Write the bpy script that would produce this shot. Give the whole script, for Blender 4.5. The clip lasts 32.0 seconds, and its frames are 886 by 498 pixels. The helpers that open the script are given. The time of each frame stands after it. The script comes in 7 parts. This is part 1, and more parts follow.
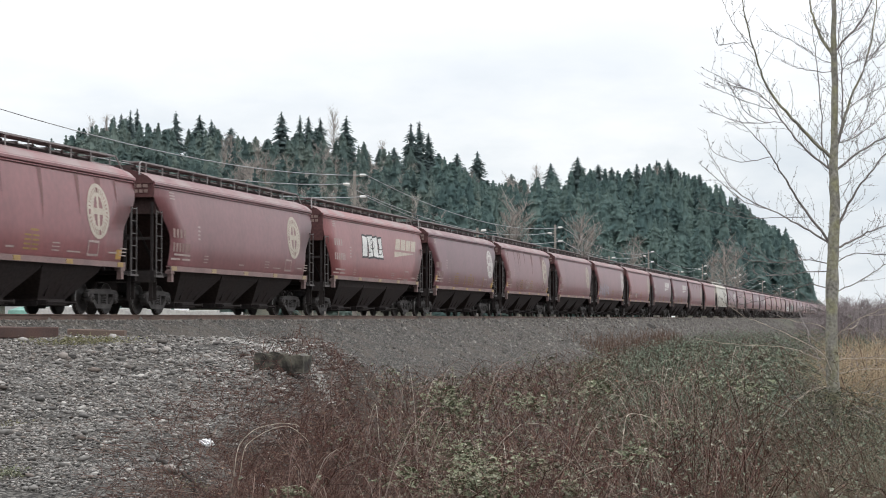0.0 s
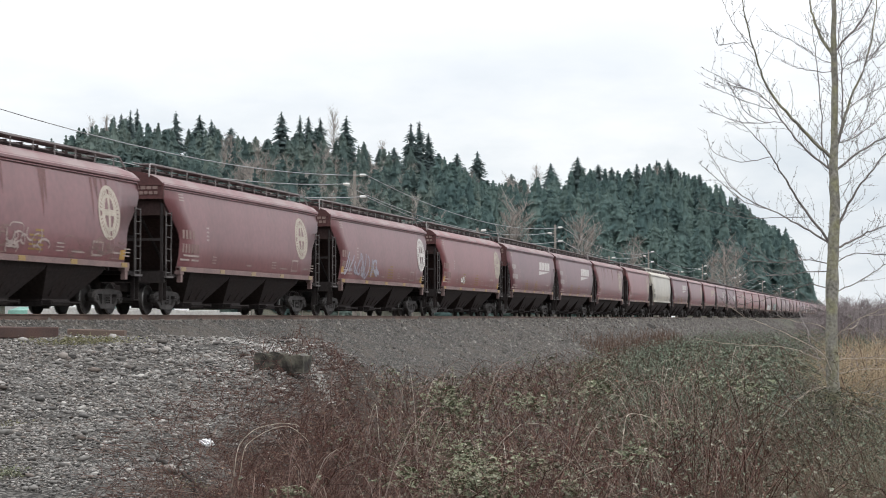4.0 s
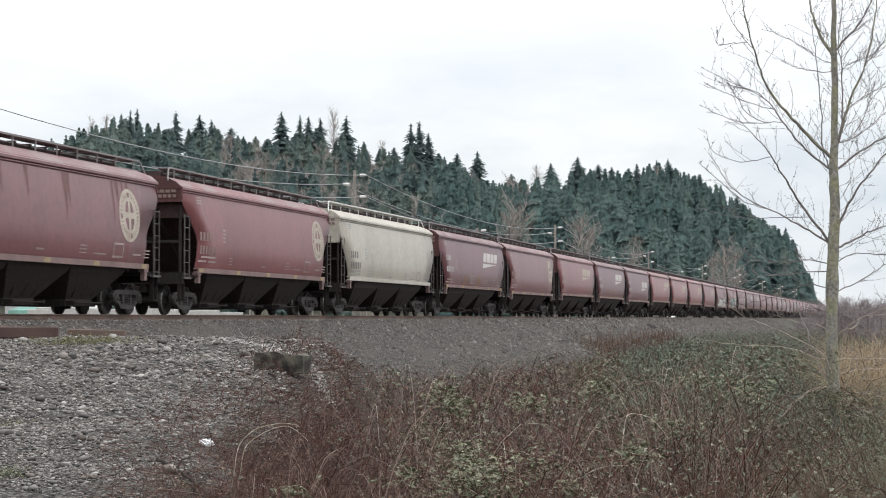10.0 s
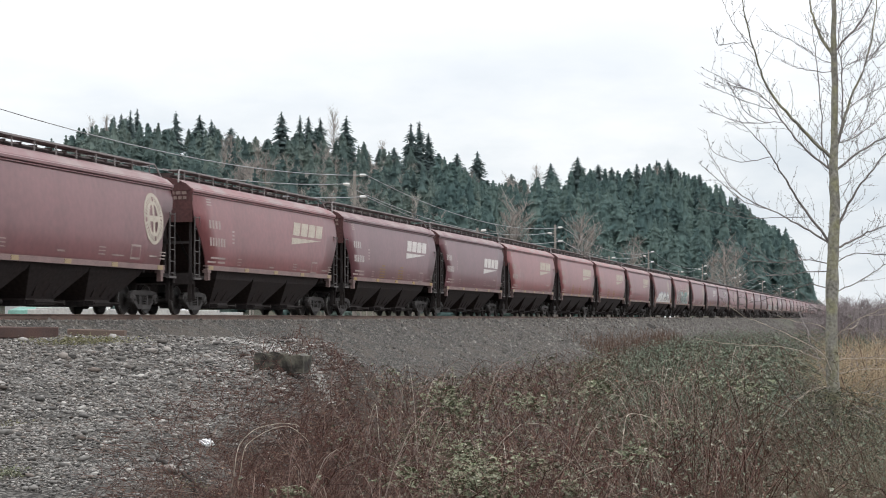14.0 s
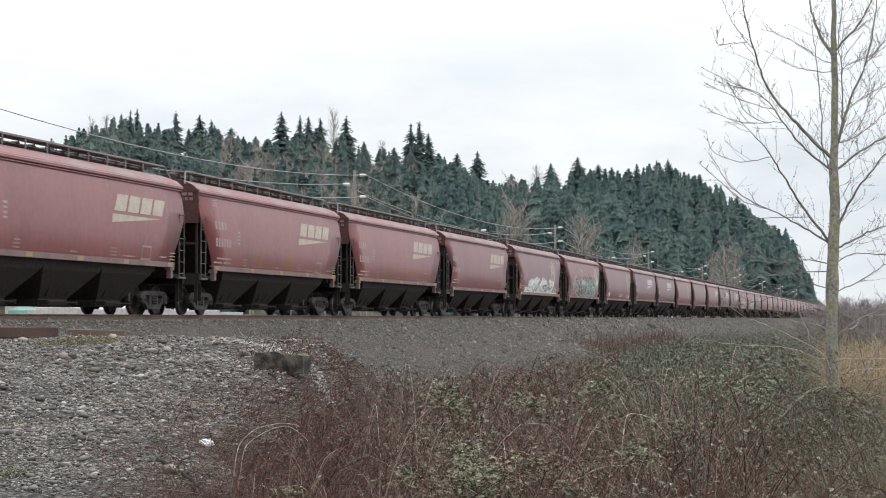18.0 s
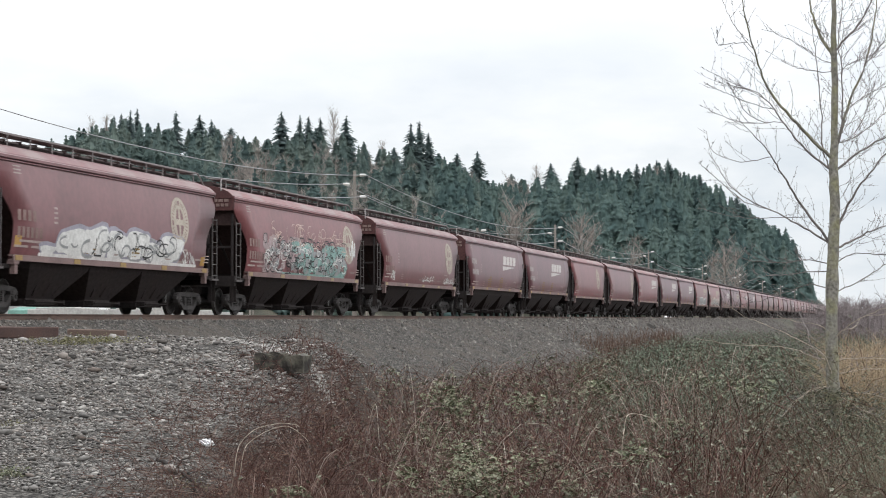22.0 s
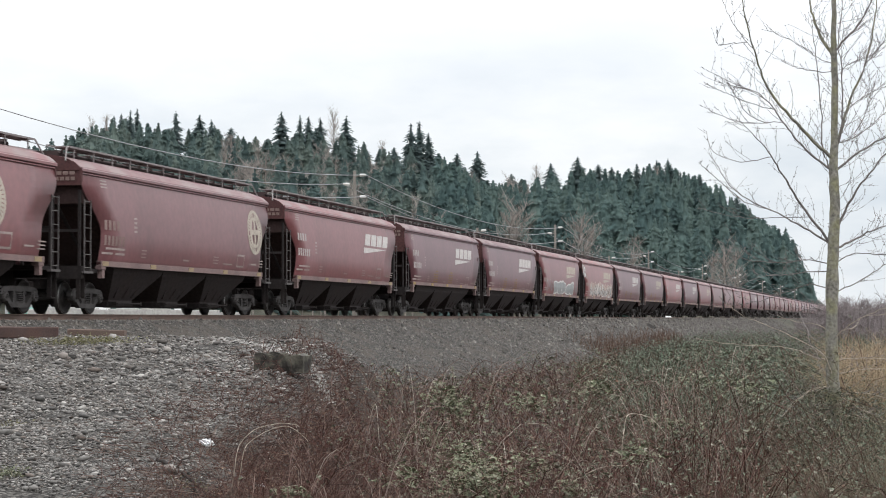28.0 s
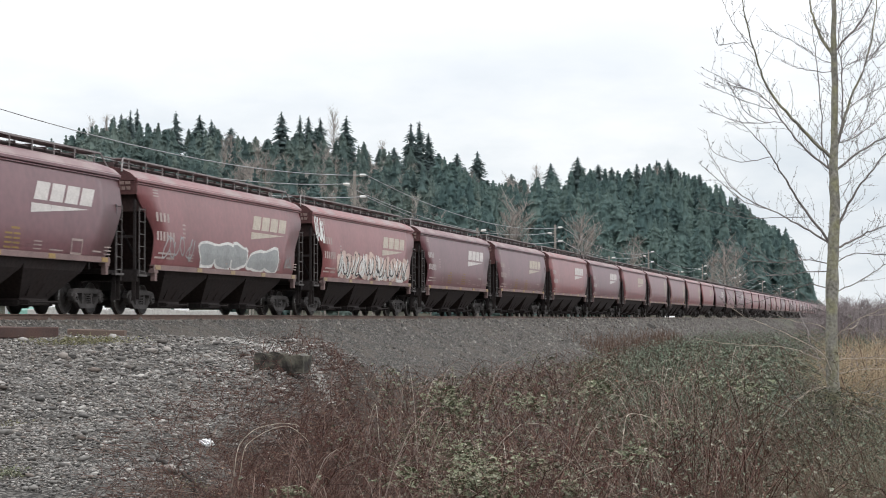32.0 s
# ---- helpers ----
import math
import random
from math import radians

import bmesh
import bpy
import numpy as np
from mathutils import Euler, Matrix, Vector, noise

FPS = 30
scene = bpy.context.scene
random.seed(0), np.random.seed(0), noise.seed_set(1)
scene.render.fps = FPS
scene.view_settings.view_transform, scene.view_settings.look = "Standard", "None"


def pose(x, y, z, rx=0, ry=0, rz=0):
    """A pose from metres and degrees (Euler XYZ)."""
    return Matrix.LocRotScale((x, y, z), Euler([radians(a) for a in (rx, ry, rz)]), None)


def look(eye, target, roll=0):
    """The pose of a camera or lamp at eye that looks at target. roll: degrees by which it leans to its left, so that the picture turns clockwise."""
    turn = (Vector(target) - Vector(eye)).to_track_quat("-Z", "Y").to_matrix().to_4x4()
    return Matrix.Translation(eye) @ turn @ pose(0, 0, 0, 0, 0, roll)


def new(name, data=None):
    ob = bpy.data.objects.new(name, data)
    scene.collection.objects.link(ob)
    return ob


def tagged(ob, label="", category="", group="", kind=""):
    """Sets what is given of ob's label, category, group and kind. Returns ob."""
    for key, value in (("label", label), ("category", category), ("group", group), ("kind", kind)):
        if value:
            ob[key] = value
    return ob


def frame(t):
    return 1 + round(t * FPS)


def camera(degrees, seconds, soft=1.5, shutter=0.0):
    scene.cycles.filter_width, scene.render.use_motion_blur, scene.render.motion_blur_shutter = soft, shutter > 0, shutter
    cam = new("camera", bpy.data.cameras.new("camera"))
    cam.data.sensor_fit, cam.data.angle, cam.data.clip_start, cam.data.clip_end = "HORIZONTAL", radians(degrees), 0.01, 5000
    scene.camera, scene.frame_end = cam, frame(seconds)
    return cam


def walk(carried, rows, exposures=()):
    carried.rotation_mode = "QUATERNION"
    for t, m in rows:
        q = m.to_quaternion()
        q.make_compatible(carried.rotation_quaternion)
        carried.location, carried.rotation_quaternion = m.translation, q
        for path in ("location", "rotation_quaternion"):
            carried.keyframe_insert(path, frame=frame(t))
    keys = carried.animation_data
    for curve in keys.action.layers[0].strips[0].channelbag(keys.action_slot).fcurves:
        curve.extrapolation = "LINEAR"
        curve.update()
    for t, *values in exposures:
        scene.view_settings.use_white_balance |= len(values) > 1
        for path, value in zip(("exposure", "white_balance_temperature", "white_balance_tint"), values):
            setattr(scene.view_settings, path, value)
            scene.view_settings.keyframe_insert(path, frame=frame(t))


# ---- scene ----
# ---- camera: stands still beside the line; z = 0 is the top of the rail ----
LENS = 25.74
AIM = math.radians(12.85)                 # the optical axis leaves the line of the track by this angle
EYE = (0.0, 0.0, -0.12)
FWD = (math.cos(AIM), math.sin(AIM))
RGT = (math.sin(AIM), -math.cos(AIM))
FOCAL = 3432.0
HORIZON = 564.0
cam = camera(LENS, 32.0, soft=1.0, shutter=0.15)
CAM_POSE = look(EYE, (100 * FWD[0], 100 * FWD[1], EYE[2] + 100 * math.tan(math.radians(2.05))))
walk(cam, [(0.0, CAM_POSE), (32.0, CAM_POSE)])


def spot(px, depth):
    """Ground place that lies that far ahead in the direction px (a bearing, 3432 units to the radian, 784 straight ahead)."""
    r = depth * (px - 784.0) / FOCAL
    return depth * FWD[0] + r * RGT[0], depth * FWD[1] + r * RGT[1]


def rise(py, depth):
    """Height of what lies at elevation py (same units, 564 level) at that depth."""
    return EYE[2] + depth * (HORIZON - py) / FOCAL


# ---- world, sun ----
world = bpy.data.worlds.new("overcast_sky")
scene.world = world
world.use_nodes = True
wn, wl = world.node_tree.nodes, world.node_tree.links
wn.clear()
w_out = wn.new("ShaderNodeOutputWorld")
w_bg = wn.new("ShaderNodeBackground")
w_sky = wn.new("ShaderNodeTexSky")
w_sky.sky_type = "NISHITA"
w_sky.sun_disc = False
w_sky.sun_elevation = math.radians(38)
w_sky.sun_rotation = math.radians(200)
w_geo = wn.new("ShaderNodeTexCoord")
w_map = wn.new("ShaderNodeMapping")
w_map.inputs["Scale"].default_value = (1.0, 1.0, 3.2)
w_noise = wn.new("ShaderNodeTexNoise")
w_noise.inputs["Scale"].default_value = 5.5
w_noise.inputs["Detail"].default_value = 7.0
w_noise.inputs["Roughness"].default_value = 0.55
w_ramp = wn.new("ShaderNodeValToRGB")
w_ramp.color_ramp.elements[0].position = 0.33
w_ramp.color_ramp.elements[0].color = (5.75, 6.3, 6.9, 1)
w_ramp.color_ramp.elements[1].position = 0.60
w_ramp.color_ramp.elements[1].color = (8.0, 8.2, 8.4, 1)
w_sep = wn.new("ShaderNodeSeparateXYZ")
w_zr = wn.new("ShaderNodeMapRange")
w_zr.inputs["From Min"].default_value = 0.085
w_zr.inputs["From Max"].default_value = 0.19
w_hi = wn.new("ShaderNodeMix")
w_hi.data_type = "RGBA"
w_hi.inputs["B"].default_value = (9.6, 9.7, 9.9, 1)
w_mix = wn.new("ShaderNodeMix")
w_mix.data_type = "RGBA"
w_mix.inputs["Factor"].default_value = 0.93
wl.new(w_geo.outputs["Generated"], w_map.inputs["Vector"])
wl.new(w_map.outputs["Vector"], w_noise.inputs["Vector"])
wl.new(w_noise.outputs["Fac"], w_ramp.inputs["Fac"])
wl.new(w_geo.outputs["Generated"], w_sep.inputs["Vector"])
wl.new(w_sep.outputs["Z"], w_zr.inputs["Value"])
wl.new(w_zr.outputs["Result"], w_hi.inputs["Factor"])
wl.new(w_ramp.outputs["Color"], w_hi.inputs["A"])
wl.new(w_sky.outputs["Color"], w_mix.inputs["A"])
wl.new(w_hi.outputs["Result"], w_mix.inputs["B"])
w_zen = wn.new("ShaderNodeMapRange")          # an overcast sky grows brighter towards the zenith
w_zen.inputs["From Min"].default_value, w_zen.inputs["From Max"].default_value = 0.16, 1.0
w_zen.inputs["To Min"].default_value, w_zen.inputs["To Max"].default_value = 1.0, 2.3
w_mul = wn.new("ShaderNodeVectorMath")
w_mul.operation = "SCALE"
wl.new(w_sep.outputs["Z"], w_zen.inputs["Value"])
wl.new(w_mix.outputs["Result"], w_mul.inputs[0])
wl.new(w_zen.outputs["Result"], w_mul.inputs["Scale"])
wl.new(w_mul.outputs["Vector"], w_bg.inputs["Color"])
w_bg.inputs["Strength"].default_value = 0.125
wl.new(w_bg.outputs["Background"], w_out.inputs["Surface"])

sun = new("sun", bpy.data.lights.new("sun", "SUN"))
sun.data.energy = 0.5
sun.data.angle = math.radians(25)
sun.data.color = (1.0, 0.98, 0.96)
sun.matrix_world = look((-40, -90, 95), (0, 0, 0))
scene.view_settings.exposure = 0.0


# ---- materials ----
def sock(node, name):
    return node.inputs[name]


def material(name, base, rough=0.8, metal=0.0, vary=0.25, fine=30.0, coarse=1.5, bump=0.3, bump_d=0.01, second=None,
             island=0.0, per_object=False, streak=0.0, spec=0.5, thin=0.0):
    """Two-scale noise over a base colour, with relief; island: spread of brightness per loose piece; per_object: base from the object's own colour."""
    m = bpy.data.materials.new(name)
    m.use_nodes = True
    n, l = m.node_tree.nodes, m.node_tree.links
    b = n["Principled BSDF"]
    b.inputs["Roughness"].default_value = rough
    b.inputs["Metallic"].default_value = metal
    b.inputs["Specular IOR Level"].default_value = spec
    co = n.new("ShaderNodeTexCoord")
    if per_object:
        src = n.new("ShaderNodeObjectInfo").outputs["Color"]
    else:
        rgb = n.new("ShaderNodeRGB")
        rgb.outputs[0].default_value = (*base, 1)
        src = rgb.outputs[0]
    na = n.new("ShaderNodeTexNoise")
    na.inputs["Scale"].default_value = coarse
    na.inputs["Detail"].default_value = 5
    nb = n.new("ShaderNodeTexNoise")
    nb.inputs["Scale"].default_value = fine
    nb.inputs["Detail"].default_value = 4
    vec = co.outputs["Object"]
    if streak:
        mp = n.new("ShaderNodeMapping")
        mp.inputs["Scale"].default_value = (1.0, 1.0, streak)
        l.new(vec, mp.inputs["Vector"])
        l.new(mp.outputs["Vector"], na.inputs["Vector"])
    else:
        l.new(vec, na.inputs["Vector"])
    l.new(vec, nb.inputs["Vector"])
    if second is not None:
        ramp = n.new("ShaderNodeMapRange")
        ramp.inputs["From Min"].default_value, ramp.inputs["From Max"].default_value = 0.42, 0.62
        l.new(na.outputs["Fac"], ramp.inputs["Value"])
        mx = n.new("ShaderNodeMix")
        mx.data_type = "RGBA"
        mx.inputs["B"].default_value = (*second, 1)
        l.new(ramp.outputs["Result"], mx.inputs["Factor"])
        l.new(src, mx.inputs["A"])
        src = mx.outputs["Result"]
    add = n.new("ShaderNodeMath")
    add.operation = "ADD"
    l.new(na.outputs["Fac"], add.inputs[0])
    l.new(nb.outputs["Fac"], add.inputs[1])
    rng = n.new("ShaderNodeMapRange")
    rng.inputs["From Min"].default_value, rng.inputs["From Max"].default_value = 0.7, 1.3
    rng.inputs["To Min"].default_value, rng.inputs["To Max"].default_value = 1 - vary, 1 + vary
    l.new(add.outputs[0], rng.inputs["Value"])
    val = rng.outputs["Result"]
    if island:
        geo = n.new("ShaderNodeNewGeometry")
        ir = n.new("ShaderNodeMapRange")
        ir.inputs["To Min"].default_value, ir.inputs["To Max"].default_value = 1 - island, 1 + island
        l.new(geo.outputs["Random Per Island"], ir.inputs["Value"])
        mul = n.new("ShaderNodeMath")
        mul.operation = "MULTIPLY"
        l.new(val, mul.inputs[0])
        l.new(ir.outputs["Result"], mul.inputs[1])
        val = mul.outputs[0]
    vm = n.new("ShaderNodeVectorMath")
    vm.operation = "SCALE"
    l.new(src, vm.inputs[0])
    l.new(val, vm.inputs["Scale"])
    l.new(vm.outputs["Vector"], b.inputs["Base Color"])
    if thin:
        tr = n.new("ShaderNodeBsdfTranslucent")
        l.new(vm.outputs["Vector"], tr.inputs["Color"])
        ms = n.new("ShaderNodeMixShader")
        ms.inputs["Fac"].default_value = thin
        l.new(b.outputs["BSDF"], ms.inputs[1])
        l.new(tr.outputs["BSDF"], ms.inputs[2])
        l.new(ms.outputs["Shader"], n["Material Output"].inputs["Surface"])
    if bump:
        bp = n.new("ShaderNodeBump")
        bp.inputs["Strength"].default_value = bump
        bp.inputs["Distance"].default_value = bump_d
        l.new(nb.outputs["Fac"], bp.inputs["Height"])
        l.new(bp.outputs["Normal"], b.inputs["Normal"])
    return m


def pieces(name, colours, rough=0.8, noise_scale=40.0, vary=0.2, bump=0.3, spec=0.4):
    """Colour picked per loose piece from a ramp."""
    m = bpy.data.materials.new(name)
    m.use_nodes = True
    n, l = m.node_tree.nodes, m.node_tree.links
    b = n["Principled BSDF"]
    b.inputs["Roughness"].default_value = rough
    b.inputs["Specular IOR Level"].default_value = spec
    geo = n.new("ShaderNodeNewGeometry")
    ramp = n.new("ShaderNodeValToRGB")
    cr = ramp.color_ramp
    while len(cr.elements) < len(colours):
        cr.elements.new(0.5)
    for i, c in enumerate(colours):
        cr.elements[i].position = i / (len(colours) - 1)
        cr.elements[i].color = (*c, 1)
    l.new(geo.outputs["Random Per Island"], ramp.inputs["Fac"])
    nb = n.new("ShaderNodeTexNoise")
    nb.inputs["Scale"].default_value = noise_scale
    nb.inputs["Detail"].default_value = 4
    co = n.new("ShaderNodeTexCoord")
    l.new(co.outputs["Object"], nb.inputs["Vector"])
    rng = n.new("ShaderNodeMapRange")
    rng.inputs["From Min"].default_value, rng.inputs["From Max"].default_value = 0.3, 0.7
    rng.inputs["To Min"].default_value, rng.inputs["To Max"].default_value = 1 - vary, 1 + vary
    l.new(nb.outputs["Fac"], rng.inputs["Value"])
    vm = n.new("ShaderNodeVectorMath")
    vm.operation = "SCALE"
    l.new(ramp.outputs["Color"], vm.inputs[0])
    l.new(rng.outputs["Result"], vm.inputs["Scale"])
    l.new(vm.outputs["Vector"], b.inputs["Base Color"])
    if bump:
        bp = n.new("ShaderNodeBump")
        bp.inputs["Strength"].default_value = bump
        bp.inputs["Distance"].default_value = 0.01
        l.new(nb.outputs["Fac"], bp.inputs["Height"])
        l.new(bp.outputs["Normal"], b.inputs["Normal"])
    return m


M = {}
M["paint"] = material("weathered_car_paint", (0.2, 0.08, 0.075), 0.36, vary=0.19, fine=4.5, coarse=0.8, bump=0.05, per_object=True, streak=0.25)
M["roof"] = material("dusty_roof_paint", (0.3, 0.2, 0.18), 0.5, vary=0.14, fine=14, coarse=0.8, bump=0.08, per_object=True, second=(0.19, 0.13, 0.125))
# hatch much darker than the roof paint
M["hatch"] = material("dark_brown_hatch", (0.045, 0.032, 0.031), 0.8, spec=0.2, vary=0.3, fine=12, coarse=1.0, bump=0.1)
M["roof_pale"] = material("pale_roof_paint", (0.45, 0.42, 0.37), 0.5, vary=0.14, fine=14, coarse=0.8, bump=0.08, per_object=True)
M["walk"] = material("galvanised_walkway", (0.2, 0.18, 0.178), 0.6, vary=0.2, fine=20, coarse=1.2, bump=0)
M["ladder"] = material("dusty_grey_ladder", (0.085, 0.075, 0.074), 0.7, vary=0.25, fine=20, coarse=2, bump=0)
M["black"] = material("black_spray_paint", (0.03, 0.03, 0.032), 0.6, vary=0.2, fine=20, coarse=2, bump=0)
M["white"] = material("white_spray_paint", (0.6, 0.6, 0.58), 0.6, vary=0.2, fine=12, coarse=1.5, bump=0)
M["silver"] = material("silver_spray_paint", (0.27, 0.28, 0.28), 0.5, vary=0.2, fine=12, coarse=1.5, bump=0)
M["teal"] = material("teal_spray_paint", (0.2, 0.33, 0.3), 0.6, vary=0.3, fine=12, coarse=1.5, bump=0)
M["mauve"] = material("mauve_spray_paint", (0.33, 0.26, 0.26), 0.6, vary=0.3, fine=12, coarse=1.5, bump=0)
M["bluish"] = material("pale_blue_spray_paint", (0.3, 0.29, 0.34), 0.6, vary=0.2, fine=12, coarse=1.5, bump=0)
M["salmon"] = material("pale_pink_spray_paint", (0.5, 0.38, 0.33), 0.6, vary=0.2, fine=12, coarse=1.5, bump=0)
M["dusty"] = material("dusty_sill_paint", (0.18, 0.12, 0.114), 0.75, vary=0.25, fine=20, coarse=1.2, bump=0.1)
# end framing and end slope are near-black, far below the car paint
M["endpost"] = material("dark_end_framing", (0.03, 0.025, 0.025), 0.85, spec=0.15, vary=0.3, fine=12, coarse=1.0, bump=0.1)
M["endslope"] = material("dark_end_slope", (0.05, 0.031, 0.03), 0.85, spec=0.12, vary=0.35, fine=10, coarse=0.9, second=(0.036, 0.024, 0.023))
# darkened car paint: the shade on the ends is put into the colour
M["endpaint"] = material("shaded_end_paint", (0.085, 0.036, 0.035), 0.75, spec=0.25, vary=0.3, fine=12, coarse=1.0, second=(0.06, 0.028, 0.028))
# underframe and hopper bottoms: near-black tones, much darker than the sides
M["chassis"] = material("dark_underframe", (0.027, 0.023, 0.023), 0.85, spec=0.1, vary=0.4, fine=12, coarse=1.0, second=(0.024, 0.02, 0.019))
M["slope"] = material("dark_hopper_steel", (0.04, 0.03, 0.029), 0.8, spec=0.2, vary=0.4, fine=9, coarse=0.8, second=(0.03, 0.024, 0.024))
M["bogie"] = material("dusty_cast_steel", (0.055, 0.051, 0.05), 0.75, spec=0.15, vary=0.4, fine=25, coarse=3.0)
M["wheel"] = material("worn_wheel_steel", (0.03, 0.027, 0.026), 0.7, spec=0.25, vary=0.3, fine=25, coarse=3.0)
M["rim"] = material("polished_tread_steel", (0.22, 0.215, 0.21), 0.45, metal=0.8, vary=0.15, fine=25, coarse=3.0)
M["mark"] = material("faded_white_lettering", (0.52, 0.49, 0.47), 0.7, vary=0.18, fine=18, coarse=2.5, bump=0)
M["cream"] = material("faded_cream_emblem", (0.42, 0.37, 0.31), 0.7, vary=0.2, fine=18, coarse=2.5, bump=0)
M["ghost"] = material("washed_out_lettering", (0.2, 0.135, 0.12), 0.7, vary=0.25, fine=14, coarse=2.0, bump=0)
M["stain"] = material("dark_dirt_stain", (0.135, 0.06, 0.058), 0.6, vary=0.3, fine=14, coarse=2.0, bump=0)
M["faint"] = material("faint_lettering", (0.33, 0.27, 0.25), 0.7, vary=0.25, fine=14, coarse=2.0, bump=0)
M["greymark"] = material("dark_grey_lettering", (0.15, 0.145, 0.135), 0.7, vary=0.25, fine=14, coarse=2.0, bump=0)
M["dimmark"] = material("dim_white_lettering", (0.4, 0.36, 0.345), 0.7, vary=0.25, fine=14, coarse=2.0, bump=0)
M["dullyellow"] = material("grimy_yellow_reflector", (0.25, 0.185, 0.1), 0.6, vary=0.3, fine=14, coarse=2.0, bump=0)
M["yellow"] = material("dull_yellow_marking", (0.26, 0.17, 0.055), 0.6, vary=0.25, fine=20, coarse=3, bump=0)
M["amber"] = material("faded_amber_patch", (0.36, 0.21, 0.05), 0.6, vary=0.3, fine=20, coarse=3, bump=0)
M["rail"] = material("rusty_rail_steel", (0.13, 0.085, 0.068), 0.7, vary=0.3, fine=30, coarse=2, metal=0.2)
M["railhead"] = material("worn_rail_head", (0.3, 0.26, 0.24), 0.4, vary=0.15, fine=30, coarse=2, metal=0.7)
M["tie"] = material("weathered_timber", (0.11, 0.085, 0.065), 0.9, vary=0.4, fine=40, coarse=3, second=(0.17, 0.14, 0.11))
M["pole"] = material("grey_weathered_pole", (0.2, 0.185, 0.165), 0.9, vary=0.25, fine=30, coarse=2)
M["insul"] = material("pale_grey_insulator", (0.6, 0.6, 0.58), 0.4, vary=0.1, fine=30, coarse=2, bump=0)
M["wire"] = material("aluminium_cable", (0.3, 0.31, 0.32), 0.5, metal=0.4, vary=0.1, bump=0)
M["bark"] = material("mossy_alder_bark", (0.23, 0.22, 0.19), 0.9, vary=0.6, fine=22, coarse=4, second=(0.165, 0.16, 0.1), bump=0.7, bump_d=0.02)
M["pale"] = material("bleached_dead_cane", (0.36, 0.31, 0.25), 0.8, vary=0.25, fine=30, coarse=5, bump=0)
M["twig"] = material("grey_brown_twigs", (0.165, 0.148, 0.142), 0.9, vary=0.3, fine=30, coarse=4, bump=0)


# ---- mesh helpers ----
class Geo:
    """Collects vertices and faces of one mesh."""

    def __init__(self):
        self.v, self.f = [], []

    def quads(self, vs, fs):
        o = len(self.v)
        self.v.extend(vs)
        self.f.extend(tuple(i + o for i in q) for q in fs)

    def box(self, x0, x1, y0, y1, z0, z1, c=0.0):
        """A box; c chamfers its long edges in x."""
        if c <= 0:
            vs = [(x, y, z) for x in (x0, x1) for y in (y0, y1) for z in (z0, z1)]
            self.quads(vs, [(0, 1, 3, 2), (4, 6, 7, 5), (0, 4, 5, 1), (2, 3, 7, 6), (0, 2, 6, 4), (1, 5, 7, 3)])
        else:
            ring = [(y0 + c, z0), (y1 - c, z0), (y1, z0 + c), (y1, z1 - c), (y1 - c, z1), (y0 + c, z1), (y0, z1 - c), (y0, z0 + c)]
            self.loft([[(x, y, z) for y, z in ring] for x in (x0, x1)])

    def loft(self, rings, caps=True, closed=True):
        k = len(rings[0])
        o = len(self.v)
        for r in rings:
            self.v.extend(r)
        for a in range(len(rings) - 1):
            for i in range(k if closed else k - 1):
                j = (i + 1) % k
                self.f.append((o + a * k + i, o + a * k + j, o + (a + 1) * k + j, o + (a + 1) * k + i))
        if caps and closed:
            self.f.append(tuple(o + i for i in reversed(range(k))))
            self.f.append(tuple(o + (len(rings) - 1) * k + i for i in range(k)))

    def tube(self, pts, radii, sides=6, caps=True):
        rings = []
        for i, p in enumerate(pts):
            a = Vector(pts[max(0, i - 1)])
            b = Vector(pts[min(len(pts) - 1, i + 1)])
            d = (b - a).normalized()
            up = Vector((0, 0, 1)) if abs(d.z) < 0.9 else Vector((1, 0, 0))
            u = d.cross(up).normalized()
            w = d.cross(u)
            r = radii[i] if not isinstance(radii, (int, float)) else radii
            rings.append([tuple(Vector(p) + r * (math.cos(2 * math.pi * k / sides) * u + math.sin(2 * math.pi * k / sides) * w)) for k in range(sides)])
        self.loft(rings, caps)

    def disc(self, c, axis_y0, axis_y1, prof, sides=20):
        """A turned body about the y axis through c: prof is a list of (y, r)."""
        rings = [[(c[0] + r * math.cos(2 * math.pi * k / sides), c[1] + y, c[2] + r * math.sin(2 * math.pi * k / sides)) for k in range(sides)] for y, r in prof]
        self.loft(rings)

    def mesh(self, name, smooth=False):
        me = bpy.data.meshes.new(name)
        me.from_pydata(self.v, [], self.f)
        if smooth:
            me.polygons.foreach_set("use_smooth", [True] * len(me.polygons))
        me.validate()
        bm = bmesh.new()
        bm.from_mesh(me)
        bmesh.ops.recalc_face_normals(bm, faces=bm.faces)
        bm.to_mesh(me)
        bm.free()
        return me


def part(name, geo, mat, parent, label="", smooth=False):
    """Links a mesh as one part under a thing or a part."""
    me = geo.mesh(name, smooth) if isinstance(geo, Geo) else geo
    if mat is not None and not me.materials:
        me.materials.append(mat)
    ob = new(name, me)
    ob.parent = parent
    if label:
        ob["label"] = label
    return ob


def thing(name, geo, mat, label, category, group="", kind="", smooth=False):
    me = geo.mesh(name, smooth) if isinstance(geo, Geo) else geo
    if mat is not None and not me.materials:
        me.materials.append(mat)
    return tagged(new(name, me), label, category, group, kind)


